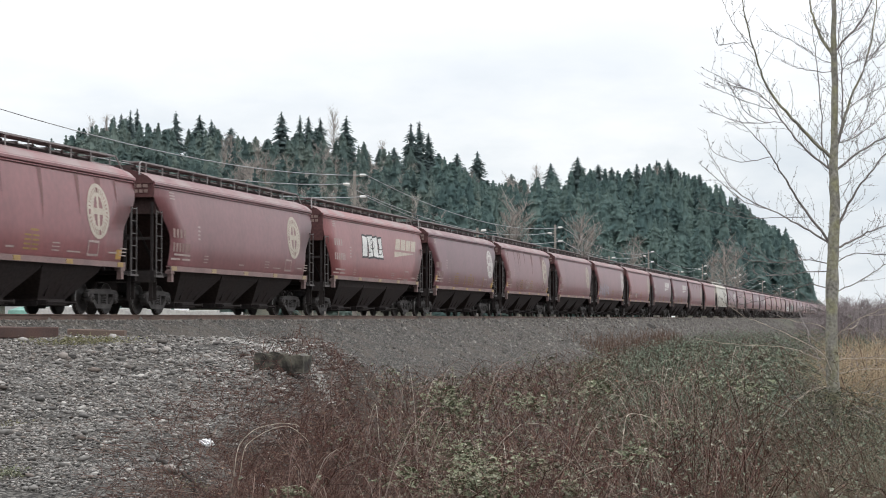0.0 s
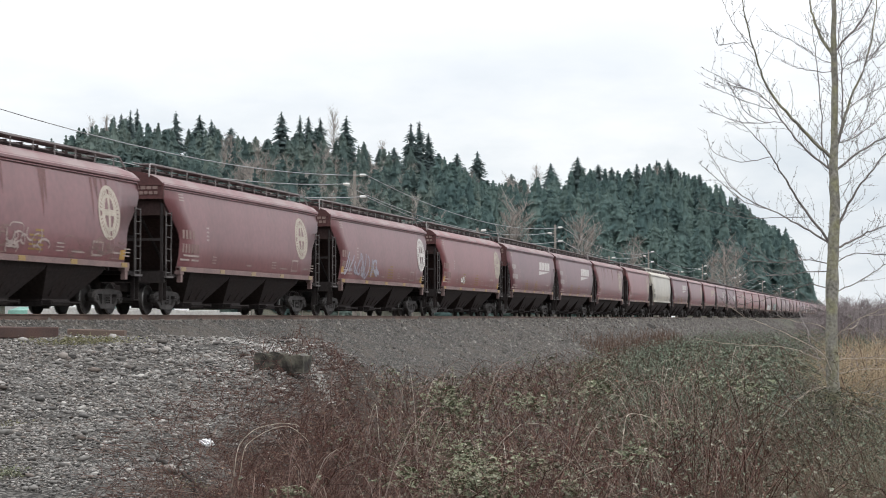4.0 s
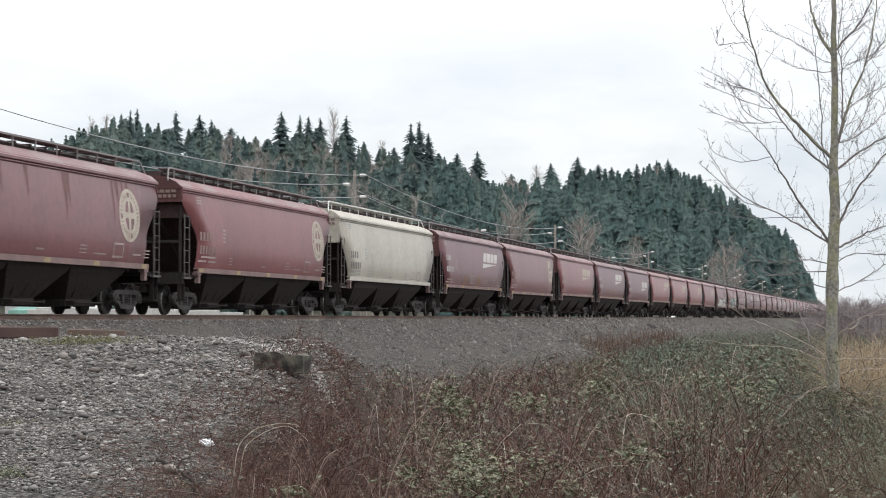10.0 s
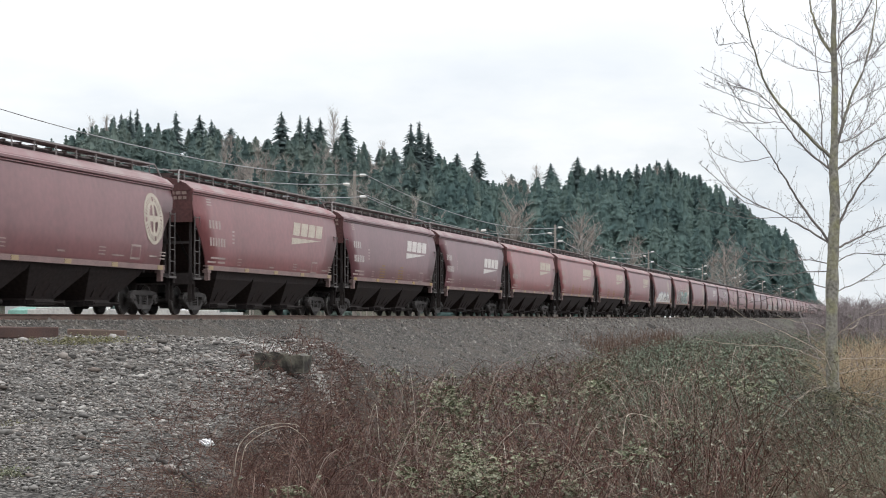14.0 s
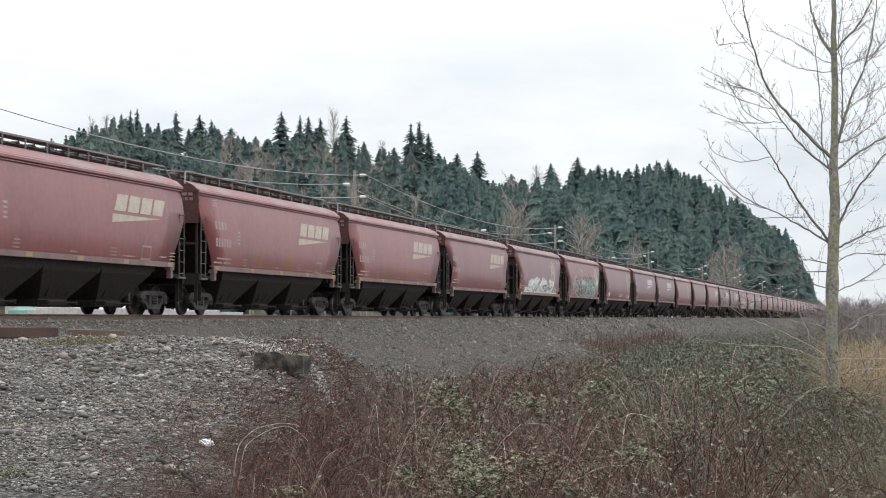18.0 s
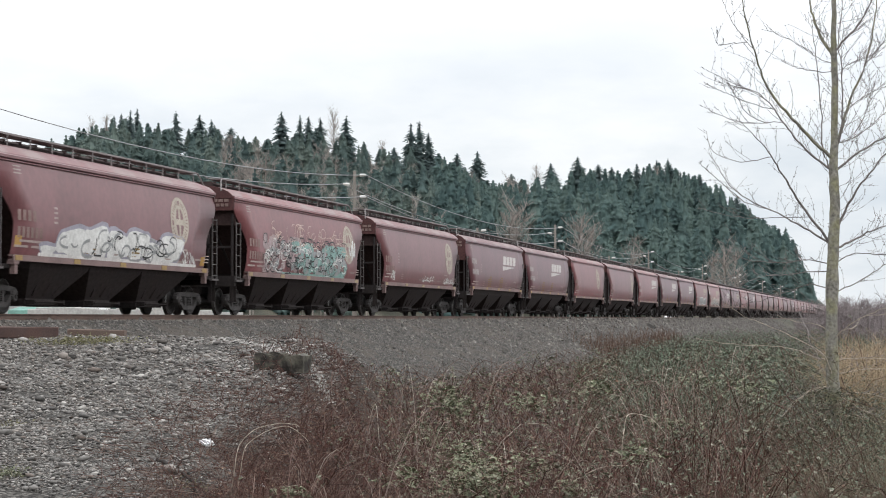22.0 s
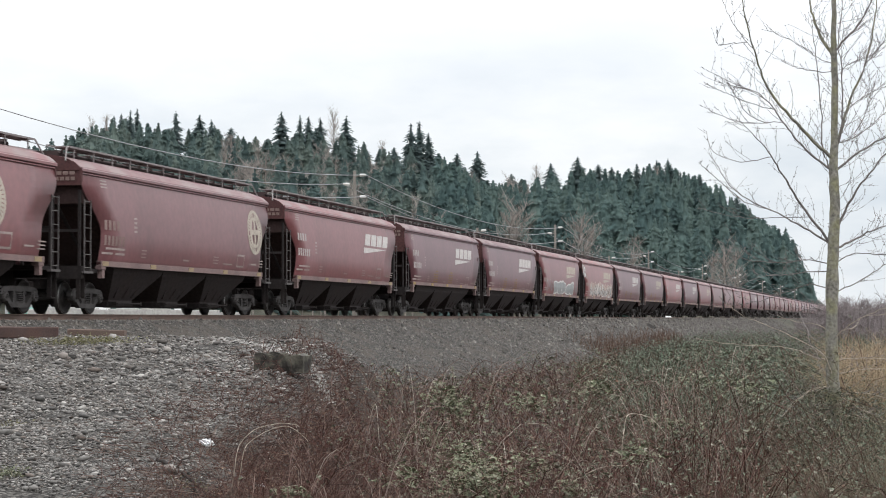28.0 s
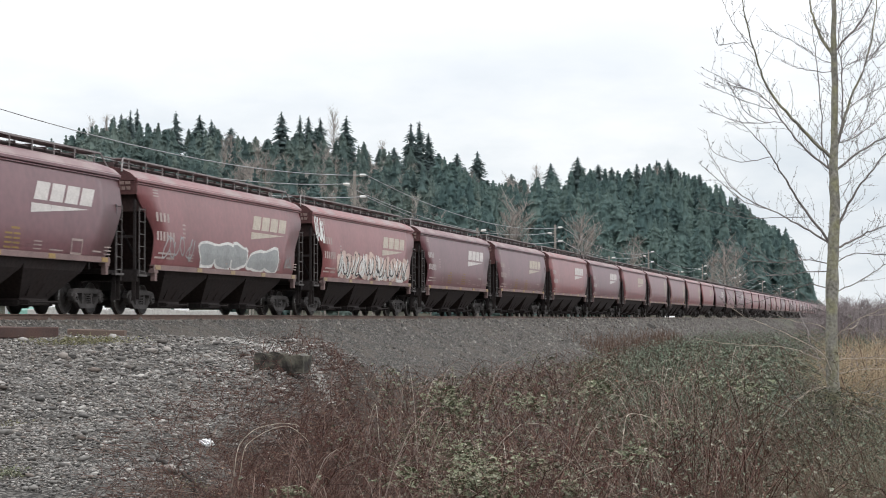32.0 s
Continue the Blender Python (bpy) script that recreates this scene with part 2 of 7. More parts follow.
def big_mesh(name, verts, faces, mat, smooth=False):
    """A large triangle or quad mesh from arrays."""
    verts = np.asarray(verts, dtype=np.float32)
    faces = np.asarray(faces, dtype=np.int32)
    k = faces.shape[1]
    me = bpy.data.meshes.new(name)
    me.vertices.add(len(verts))
    me.vertices.foreach_set("co", verts.ravel())
    me.loops.add(faces.size)
    me.loops.foreach_set("vertex_index", faces.ravel())
    me.polygons.add(len(faces))
    me.polygons.foreach_set("loop_start", np.arange(0, faces.size, k, dtype=np.int32))
    me.polygons.foreach_set("use_smooth", np.full(len(faces), smooth))
    me.update(calc_edges=True)
    me.materials.append(mat)
    return me


def scatter(tv, tf, mats4):
    """Copies of one template (tv, tf) by an array of 3x4 matrices, as one vertex and face array."""
    tv, tf = np.asarray(tv, float), np.asarray(tf, int)
    v = np.einsum("nij,kj->nki", mats4[:, :, :3], tv) + mats4[:, None, :, 3]
    f = tf[None] + (np.arange(len(mats4)) * len(tv))[:, None, None]
    return v.reshape(-1, 3), f.reshape(-1, tf.shape[1])


def turns(n, rng, tilt=math.pi):
    """n rotation matrices: any turn about z, then a tilt of up to that much."""
    a, b, c = rng.uniform(0, 2 * math.pi, n), rng.uniform(-tilt, tilt, n), rng.uniform(0, 2 * math.pi, n)
    ca, sa, cb, sb, cc, sc = np.cos(a), np.sin(a), np.cos(b), np.sin(b), np.cos(c), np.sin(c)
    z, o = np.zeros(n), np.ones(n)
    rz = np.stack([ca, -sa, z, sa, ca, z, z, z, o], 1).reshape(n, 3, 3)
    rx = np.stack([o, z, z, z, cb, -sb, z, sb, cb], 1).reshape(n, 3, 3)
    rz2 = np.stack([cc, -sc, z, sc, cc, z, z, z, o], 1).reshape(n, 3, 3)
    return rz @ rx @ rz2


# ---- the ground: one sheet from the camera's feet to the wooded hill and the horizon ----
TRACK_Y = 23.36


def ss(a, b, x):
    t = np.clip((x - a) / (b - a), 0, 1)
    return t * t * (3 - 2 * t)


def lumps(x, y, s, seed=0.0):
    """Smooth uneven noise of about unit size from a few waves."""
    return (np.sin(x / s + 1.3 * seed) * np.cos(y / s * 1.13 - seed) + 0.6 * np.sin(x / s * 2.3 + y / s * 1.7 + seed * 2)
            + 0.4 * np.cos(x / s * 3.9 - y / s * 4.3 + seed * 3)) / 2.0


RIDGE_PX = np.array([-900, 0, 100, 200, 300, 400, 500, 600, 700, 800, 900, 1000, 1100, 1200, 1250, 1300, 1350, 1400, 1430, 1460, 1700], float)
RIDGE_PY = np.array([340, 322, 310, 274, 270, 276, 282, 290, 306, 322, 345, 346, 340, 338, 354, 384, 424, 464, 520, 545, 548], float)


def ridge(px):
    """Depth and ground height of the hill's crest in the direction px."""
    d = 720 + 0.42 * np.clip(px, -300, 1568)
    return d, EYE[2] + d * (HORIZON - np.interp(px, RIDGE_PX, RIDGE_PY)) / FOCAL


def hill(depth, px):
    d, h = ridge(px)
    t = np.clip((depth - 0.62 * d) / (0.38 * d), 0, 1)
    up = t ** 0.8 * (1 - 0.25 * np.sin(t * math.pi) * 0.4)
    back = np.clip(1 - (depth - d) / 900.0, 0.25, 1)
    return (h + 1.5) * up * back


BANK_A, BANK_B = spot(300, 18.5), spot(560, 36.0)
BANK_K = (BANK_B[1] - BANK_A[1]) / (BANK_B[0] - BANK_A[0])


def mound_side(x, y):
    """How far inside the gravel bank's edge a place is (metres)."""
    return y - (BANK_A[1] + BANK_K * (x - BANK_A[0])) + 0.35 * lumps(x, y, 1.9, 4.0)


def ground_z(x, y):
    x, y = np.asarray(x, float), np.asarray(y, float)
    depth = x * FWD[0] + y * FWD[1]
    right = x * RGT[0] + y * RGT[1]
    dd = np.where(depth > 1.0, depth, 1.0)
    px = np.where(depth > 1.0, 784 + FOCAL * right / dd, 784 + np.sign(right) * 5000)
    low = -2.55 + 0.10 * lumps(x, y, 3.0, 1.0)
    low = np.where(x < 12, low + (1 - ss(4, 12, x)) * 0.75, low)
    bed = -0.195 - np.maximum(0, 20.55 - y) * 0.505 - np.maximum(0, y - 26.4) * 0.4
    z = np.maximum(np.where(y < 24, low, -1.2 + 1.2 * ss(36, 48, y) + 0.05 * lumps(x, y, 9.0, 2.0)), bed)
    md = np.clip(depth, 15, 46)
    mz = -1.86 + (md - 19) * 0.0535 + 0.07 * lumps(x, y, 1.7, 3.0)
    k = ss(-2.2, 0.7, mound_side(x, y)) * (1 - ss(40, 56, x)) * (y < 23)
    z = np.where(y < 24, np.maximum(z, low + (np.minimum(mz, -0.33) - low) * k), z)
    far = ss(320, 480, depth)
    # unseen bank behind the camera, added to darken what the car sides reflect
    z = z + 15.0 * ss(-35, -95, y) * (1 - ss(60, 180, x))
    return z + np.where((px > -2500) & (px < 2500), hill(depth, px) * far, 0)


def build_ground():
    ang = np.concatenate([np.arange(-180, -4, 8.0), np.arange(-3, 1, 0.5), np.arange(1, 30, 0.16), np.arange(30, 60, 2.0), np.arange(60, 180, 8.0)])
    rad = np.concatenate([[0.004, 0.4], np.geomspace(1.5, 12, 14)[:-1], np.geomspace(12, 60, 150)[:-1], np.geomspace(60, 300, 90)[:-1], np.geomspace(300, 4300, 70)])
    a, r = np.meshgrid(np.radians(ang), rad, indexing="ij")
    x, y = r * np.cos(a), r * np.sin(a)
    z = ground_z(x, y)
    na, nr = x.shape
    v = np.stack([x, y, z], -1).reshape(-1, 3)
    i = np.arange(na)[:, None] * nr + np.arange(nr - 1)[None]
    j = ((np.arange(na) + 1) % na)[:, None] * nr + np.arange(nr - 1)[None]
    f = np.stack([i, i + 1, j + 1, j], -1).reshape(-1, 4)
    fan = [(0, k * nr, (k + 1) * nr, (k + 2) * nr) for k in range(1, na - 2, 2)]
    f = np.vstack([f, np.array(fan)[:, ::-1]])
    me = big_mesh("ground", v, f, ground_material(), True)
    return tagged(new("ground", me), "gravel bank, ballast slope, leaf litter and wooded hillside", "ground", kind="structure")


def ground_material():
    """Grey ballast near the track, pebbly gravel on the bank, brown litter in the hollow, dark soil on the hill."""
    m = bpy.data.materials.new("mixed_ground")
    m.use_nodes = True
    n, l = m.node_tree.nodes, m.node_tree.links
    b = n["Principled BSDF"]
    b.inputs["Roughness"].default_value = 0.9
    b.inputs["Specular IOR Level"].default_value = 0.25
    co = n.new("ShaderNodeTexCoord")
    sep = n.new("ShaderNodeSeparateXYZ")
    l.new(co.outputs["Object"], sep.inputs["Vector"])

    def math_node(op, a, c):
        k = n.new("ShaderNodeMath")
        k.operation = op
        for i, s in enumerate((a, c)):
            if isinstance(s, (int, float)):
                k.inputs[i].default_value = s
            else:
                l.new(s, k.inputs[i])
        return k.outputs[0]

    def ramp(v, a, c):
        k = n.new("ShaderNodeMapRange")
        k.interpolation_type = "SMOOTHSTEP"
        k.inputs["From Min"].default_value, k.inputs["From Max"].default_value = a, c
        l.new(v, k.inputs["Value"])
        return k.outputs["Result"]

    def mix(fac, a, c):
        k = n.new("ShaderNodeMix")
        k.data_type = "RGBA"
        l.new(fac, k.inputs["Factor"])
        for s, v in (("A", a), ("B", c)):
            if isinstance(v, tuple):
                k.inputs[s].default_value = (*v, 1)
            else:
                l.new(v, k.inputs[s])
        return k.outputs["Result"]

    def noise_at(s, d=5):
        k = n.new("ShaderNodeTexNoise")
        k.inputs["Scale"].default_value = s
        k.inputs["Detail"].default_value = d
        l.new(co.outputs["Object"], k.inputs["Vector"])
        return k.outputs["Fac"]

    def stones(s):
        k = n.new("ShaderNodeTexVoronoi")
        k.inputs["Scale"].default_value = s
        l.new(co.outputs["Object"], k.inputs["Vector"])
        return k

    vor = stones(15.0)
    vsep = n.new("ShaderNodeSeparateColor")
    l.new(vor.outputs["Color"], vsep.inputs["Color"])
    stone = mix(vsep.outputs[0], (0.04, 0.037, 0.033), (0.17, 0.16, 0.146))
    # near-black towards cell edges: shade between stones is put into the colour
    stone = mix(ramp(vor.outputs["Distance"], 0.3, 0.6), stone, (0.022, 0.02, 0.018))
    stone = mix(ramp(noise_at(0.75), 0.5, 0.62), stone, mix(ramp(noise_at(60.0), 0.4, 0.6), (0.05, 0.042, 0.035), (0.085, 0.074, 0.063)))
    litter = mix(ramp(noise_at(2.2), 0.35, 0.65), (0.024, 0.016, 0.013), (0.05, 0.031, 0.023))
    litter = mix(ramp(noise_at(28.0), 0.4, 0.7), litter, (0.03, 0.027, 0.018))
    wob = math_node("MULTIPLY", math_node("SUBTRACT", noise_at(0.9), 0.5), 2.6)
    side = math_node("ADD", math_node("SUBTRACT", math_node("SUBTRACT", sep.outputs["Y"], math_node("MULTIPLY", sep.outputs["X"], BANK_K)), BANK_A[1] - BANK_K * BANK_A[0]), wob)
    bank = math_node("MULTIPLY", ramp(side, -0.5, 0.6), ramp(sep.outputs["X"], 56.0, 44.0))
    slope = ramp(math_node("ADD", sep.outputs["Y"], wob), 16.0, 17.0)
    stony = math_node("MAXIMUM", bank, slope)
    away = ramp(sep.outputs["Y"], 27.5, 30.0)
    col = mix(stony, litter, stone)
    field = mix(ramp(noise_at(0.15), 0.4, 0.6), (0.2, 0.19, 0.15), (0.26, 0.23, 0.18))
    col = mix(away, col, field)
    wood = mix(ramp(noise_at(0.08), 0.35, 0.65), (0.05, 0.052, 0.04), (0.085, 0.08, 0.06))
    col = mix(ramp(sep.outputs["X"], 330.0, 400.0), col, wood)
    l.new(col, b.inputs["Base Color"])
    bp = n.new("ShaderNodeBump")
    bp.inputs["Strength"].default_value = 0.8
    bp.inputs["Distance"].default_value = 0.05
    l.new(math_node("SUBTRACT", 1.0, vor.outputs["Distance"]), bp.inputs["Height"])
    l.new(bp.outputs["Normal"], b.inputs["Normal"])
    return m


build_ground()


# ---- the railway track ----
def build_track():
    x0, x1 = -120.0, 1500.0
    top = tagged(new("railway_track"), "rusty steel rails on weathered timber ties in grey ballast", "railway track", kind="structure")
    prof = [(-0.07, -0.18), (0.07, -0.18), (0.065, -0.16), (0.012, -0.13), (0.012, -0.045), (0.036, -0.035), (0.037, -0.006), (0.028, 0.0),
            (-0.028, 0.0), (-0.037, -0.006), (-0.036, -0.035), (-0.012, -0.045), (-0.012, -0.13), (-0.065, -0.16)]
    for s in (-1, 1):
        g = Geo()
        g.loft([[(x, TRACK_Y + s * 0.755 + a, b) for a, b in prof] for x in (x0, x1)])
        part("rail", g, M["rail"], top)
    tie = Geo()
    tie.box(-0.115, 0.115, -1.3, 1.3, -0.36, -0.18)
    me = tie.mesh("tie")
    me.materials.append(M["tie"])
    for i in range(300):
        ob = part("tie", me, None, top)
        ob.location = (24 + i * 0.5, TRACK_Y, 0)
    rest = Geo()
    for i in range(1000):
        x = 24 + (300 + i) * 0.5
        rest.box(x - 0.115, x + 0.115, TRACK_Y - 1.3, TRACK_Y + 1.3, -0.36, -0.18)
    tagged(part("far_ties", rest, M["tie"], top), kind="stuff")


build_track()

# ---- the grain hopper cars ----
PITCH = 18.3
HALF = 8.4                     # half length of the roof


def hw(z):
    """Half width of the curved side at height z."""
    return 1.62 - 0.19 * max(0.0, (z - 2.3) / 1.75) ** 2 - 0.1 * max(0.0, (2.3 - z) / 0.8) ** 2


def inset(z, kind="round"):
    """How far the side sheet's end stands back from the roof's end, on a round-sided or an angular car."""
    if kind == "round":
        t = min(1.0, max(0.0, (3.65 - z) / 1.35))
        return 0.05 + 1.15 * t * t * (3 - 2 * t)
    return 0.05 + 1.3 * min(1.0, max(0.0, (3.08 - z) / 1.6))


def skin(polys, off=0.008, n=1):
    """Flat shapes, lists of (x, z) corners, laid on the near curved side."""
    g = Geo()
    for p in polys:
        o = len(g.v)
        g.v.extend((x, -hw(z) - off, z) for x, z in p)
        g.f.append(tuple(range(o, o + len(p))))
    return g


def bar(x0, x1, z0, z1, lean=0.0, rows=3):
    out = []
    for i in range(rows):
        a, c = z0 + (z1 - z0) * i / rows, z0 + (z1 - z0) * (i + 1) / rows
        la, lc = lean * (a - z0), lean * (c - z0)
        out.append([(x0 + la, a), (x1 + la, a), (x1 + lc, c), (x0 + lc, c)])
    return out


def ring_shape(cx, cz, r0, r1, a0=0.0, a1=360.0, n=36):
    out = []
    for i in range(n):
        p, q = math.radians(a0 + (a1 - a0) * i / n), math.radians(a0 + (a1 - a0) * (i + 1) / n)
        out.append([(cx + r0 * math.cos(p), cz + r0 * math.sin(p)), (cx + r1 * math.cos(p), cz + r1 * math.sin(p)),
                    (cx + r1 * math.cos(q), cz + r1 * math.sin(q)), (cx + r0 * math.cos(q), cz + r0 * math.sin(q))])
    return out


MESH = {}


def shared(key, build, mat, smooth=False):
    if key not in MESH:
        MESH[key] = build().mesh(key, smooth)
        MESH[key].materials.append(mat)
    return MESH[key]


def g_side(kind="round"):
    g = Geo()
    foot = 1.42 if kind == "round" else 1.53
    zs = [foot + (4.06 - foot) * i / 14 for i in range(15)]
    rows = [[(-(HALF - inset(z, kind)) + 2 * (HALF - inset(z, kind)) * k / 10, -hw(z), z) for k in range(11)] for z in zs]
    back = [[(x, y + 0.04, z) for x, y, z in r] for r in rows]
    for a, rs in ((0, rows), (1, back)):
        o = len(g.v)
        for r in rs:
            g.v.extend(r)
        for i in range(14):
            for k in range(10):
                g.f.append((o + i * 11 + k, o + i * 11 + k + 1, o + (i + 1) * 11 + k + 1, o + (i + 1) * 11 + k))
    m = 15 * 11
    for i in range(14):
        for k in (0, 10):
            g.f.append((i * 11 + k, (i + 1) * 11 + k, m + (i + 1) * 11 + k, m + i * 11 + k))
    for k in range(10):
        g.f.append((k, k + 1, m + k + 1, m + k))
        g.f.append((14 * 11 + k, 14 * 11 + k + 1, m + 14 * 11 + k + 1, m + 14 * 11 + k))
    return g


def g_inner():
    g = Geo()
    rings = []
    for z, xe in ((1.40, 5.75), (1.6, 5.95), (3.05, 7.35), (3.1, 8.2), (4.1, 8.22)):
        w = hw(z) - 0.05
        rings.append([(-xe, -w, z), (xe, -w, z), (xe, w, z), (-xe, w, z)])
    g.loft(rings)
    return g


def g_roof():
    g = Geo()
    arc = [(-1.49, 4.06), (-1.46, 4.13), (-1.3, 4.28), (-1.0, 4.40), (-0.62, 4.47), (0.62, 4.47), (1.0, 4.40), (1.3, 4.28), (1.46, 4.13), (1.49, 4.06)]
    rings = []
    for x, k in ((-HALF, 0.9), (-HALF + 0.5, 1.0), (-4, 1.0), (0, 1.0), (4, 1.0), (HALF - 0.5, 1.0), (HALF, 0.9)):
        rings.append([(x, y, 4.06 + (z - 4.06) * k) for y, z in arc])
    g.loft(rings)
    return g


def g_eave():
    g = Geo()
    g.box(-HALF + 0.02, HALF - 0.02, -1.53, -1.40, 3.98, 4.09, 0.02)
    g.box(-HALF + 0.05, HALF - 0.05, -1.5, -1.40, 3.92, 3.965, 0.01)
    return g


def g_hatch():
    g = Geo()
    g.box(-7.6, 7.6, -0.46, 0.46, 4.46, 4.64, 0.05)
    for i in range(16):
        x = -7.4 + i * 0.987
        g.box(x - 0.03, x + 0.03, -0.5, 0.5, 4.6, 4.68)
    return g


def g_board():
    g = Geo()
    y0, y1 = -0.98, -0.58
    g.box(-HALF + 0.3, HALF - 0.3, y0, y1, 4.70, 4.735)
    g.box(-HALF + 0.3, HALF - 0.3, y0 - 0.012, y0 + 0.012, 4.69, 4.742)
    g.box(-HALF + 0.3, HALF - 0.3, y1 - 0.012, y1 + 0.012, 4.67, 4.745)
    for i in range(12):
        x = -7.7 + i * 1.4
        g.box(x - 0.018, x + 0.018, y0 - 0.01, y0 + 0.02, 4.36, 4.70)
        g.box(x - 0.022, x + 0.022, y0, y1, 4.66, 4.69)
    for s in (-1, 1):
        x = s * (HALF - 0.3)
        g.tube([(x, y0, 4.72), (x + s * 0.12, y0, 4.66), (x + s * 0.42, y0 - 0.1, 4.28)], 0.025, 6)
        g.tube([(x, y1, 4.72), (x + s * 0.2, y1, 4.72), (x + s * 0.55, y1, 4.72)], 0.02, 6)
    return g


def g_sill():
    g = Geo()
    L = HALF - 1.1
    prof = [(-1.66, 1.36), (-1.5, 1.36), (-1.5, 1.40), (-1.63, 1.41), (-1.63, 1.475), (-1.5, 1.485), (-1.5, 1.52), (-1.66, 1.52)]
    g.loft([[(x, y, z) for y, z in prof] for x in (-L, L)])
    return g


def g_end_plate(z0=3.0):
    g = Geo()
    g.box(HALF - 0.1, HALF - 0.02, -1.5, 1.5, z0, 4.10)
    g.box(HALF - 0.02, HALF + 0.01, -1.5, 1.5, z0, z0 + 0.06)
    g.loft([[(x, y, z) for y, z in ((-1.5, 4.06), (1.5, 4.06), (1.28, 4.26), (0.95, 4.4), (0.6, 4.47), (-0.6, 4.47), (-0.95, 4.4), (-1.28, 4.26))] for x in (HALF - 0.06, HALF + 0.005)])
    g.box(HALF - 0.02, HALF + 0.01, -1.5, 1.5, 4.02, 4.08)
    return g


def g_end_frame():
    g = Geo()
    for y in (-1.42, -0.55, 0.55, 1.42):
        g.box(HALF - 0.13, HALF - 0.06, y - 0.035, y + 0.035, 1.3, 3.46)
    for y in (-0.9, 0.9):
        g.tube([(HALF - 0.1, y * 0.6, 3.4), (6.3, y * 0.9, 1.45)], 0.05, 6)
    g.box(HALF - 0.14, HALF - 0.06, -1.4, 1.4, 2.3, 2.38)
    return g


def g_platform():
    g = Geo()
    g.box(7.2, HALF + 0.02, -1.5, 1.5, 1.18, 1.28)
    g.box(HALF - 0.1, HALF + 0.06, -1.55, 1.55, 0.98, 1.34, 0.02)
    g.box(6.4, HALF, -0.3, 0.3, 0.72, 1.2)
    for y in (-1.5, 1.38):
        g.box(HALF - 0.32, HALF - 0.28, y, y + 0.12, 0.42, 1.2)
        g.box(HALF + 0.0, HALF + 0.04, y, y + 0.12, 0.42, 1.2)
        g.box(HALF - 0.3, HALF + 0.02, y, y + 0.12, 0.42, 0.45)
    return g


def g_ladder():
    g = Geo()
    for x in (HALF - 0.5, HALF - 0.06):
        g.box(x - 0.012, x + 0.012, -1.6, -1.565, 1.2, 3.2)
    for i in range(6):
        z = 1.3 + i * 0.37
        g.tube([(HALF - 0.5, -1.58, z), (HALF - 0.06, -1.58, z)], 0.013, 5)
    g.box(HALF - 0.6, HALF + 0.02, -1.62, -1.5, 1.14, 1.2)
    return g


def g_coupler():
    g = Geo()
    g.box(HALF, HALF + 0.55, -0.09, 0.09, 0.74, 0.92, 0.02)
    g.box(HALF + 0.5, HALF + 0.78, -0.17, 0.14, 0.68, 0.98, 0.05)
    g.tube([(HALF + 0.05, -0.35, 0.95), (HALF + 0.35, -0.4, 0.5), (HALF + 0.75, -0.2, 0.55)], 0.03, 6)
    return g


def g_pad():
    g = Geo()
    g.box(7.02, 7.2, -1.64, -1.5, 1.02, 1.37, 0.01)
    g.box(6.96, 7.28, -1.655, -1.46, 1.27, 1.362, 0.01)
    return g


def g_hopper():
    g = Geo()
    rings = []
    for z, lx, w in ((1.46, 2.05, 1.52), (1.2, 1.9, 1.42), (0.42, 0.92, 0.85), (0.36, 0.92, 0.85)):
        rings.append([(-lx, -w, z), (lx, -w, z), (lx, w, z), (-lx, w, z)])
    g.loft(rings)
    for x in (-1.0, 0.0, 1.0):
        g.tube([(x, -1.38, 1.3), (x * 0.66, -0.93, 0.5)], 0.035, 4)
    return g


def g_gate():
    g = Geo()
    g.box(-1.1, 1.1, -0.9, 0.9, 0.22, 0.36, 0.02)
    g.tube([(-0.95, -1.15, 0.32), (0.95, -1.15, 0.32)], 0.03, 6)
    g.box(-1.0, -0.9, -1.15, -0.8, 0.26, 0.38)
    g.box(0.9, 1.0, -1.15, -0.8, 0.26, 0.38)
    return g


def g_sideframe():
    """A cast truss side frame with bearing boxes at both ends and a spring window; centre at x = 0."""
    g = Geo()
    y0, y1 = -1.1, -0.96
    top = [(-1.12, 0.60), (-0.98, 0.70), (-0.5, 0.74), (0.5, 0.74), (0.98, 0.70), (1.12, 0.60)]
    bot = [(-1.12, 0.50), (-0.92, 0.58), (-0.5, 0.60), (0.5, 0.60), (0.92, 0.58), (1.12, 0.50)]
    g.loft([[(a[0], y0, a[1]), (a[0], y1, a[1]), (b[0], y1, b[1]), (b[0], y0, b[1])] for a, b in zip(top, bot)])
    low_t = [(-0.85, 0.60), (-0.45, 0.30), (0.45, 0.30), (0.85, 0.60)]
    low_b = [(-0.95, 0.50), (-0.5, 0.17), (0.5, 0.17), (0.95, 0.50)]
    g.loft([[(a[0], y0, a[1]), (a[0], y1, a[1]), (b[0], y1, b[1]), (b[0], y0, b[1])] for a, b in zip(low_t, low_b)])
    for s in (-1, 1):
        g.box(s * 0.30 - 0.06, s * 0.30 + 0.06, y0 + 0.01, y1, 0.28, 0.62)
        g.disc((s * 0.89, 0, 0.46), 0, 0, [(-1.16, 0.05), (-1.16, 0.12), (-1.12, 0.15), (-0.95, 0.15)], 12)
        g.box(s * 0.89 - 0.17, s * 0.89 + 0.17, y0, y1, 0.5, 0.66, 0.02)
    return g


def g_springs():
    g = Geo()
    for x in (-0.14, 0.02, 0.17):
        for i in range(5):
            g.box(x - 0.065, x + 0.065, -1.075, -0.98, 0.31 + i * 0.052, 0.335 + i * 0.052)
    return g


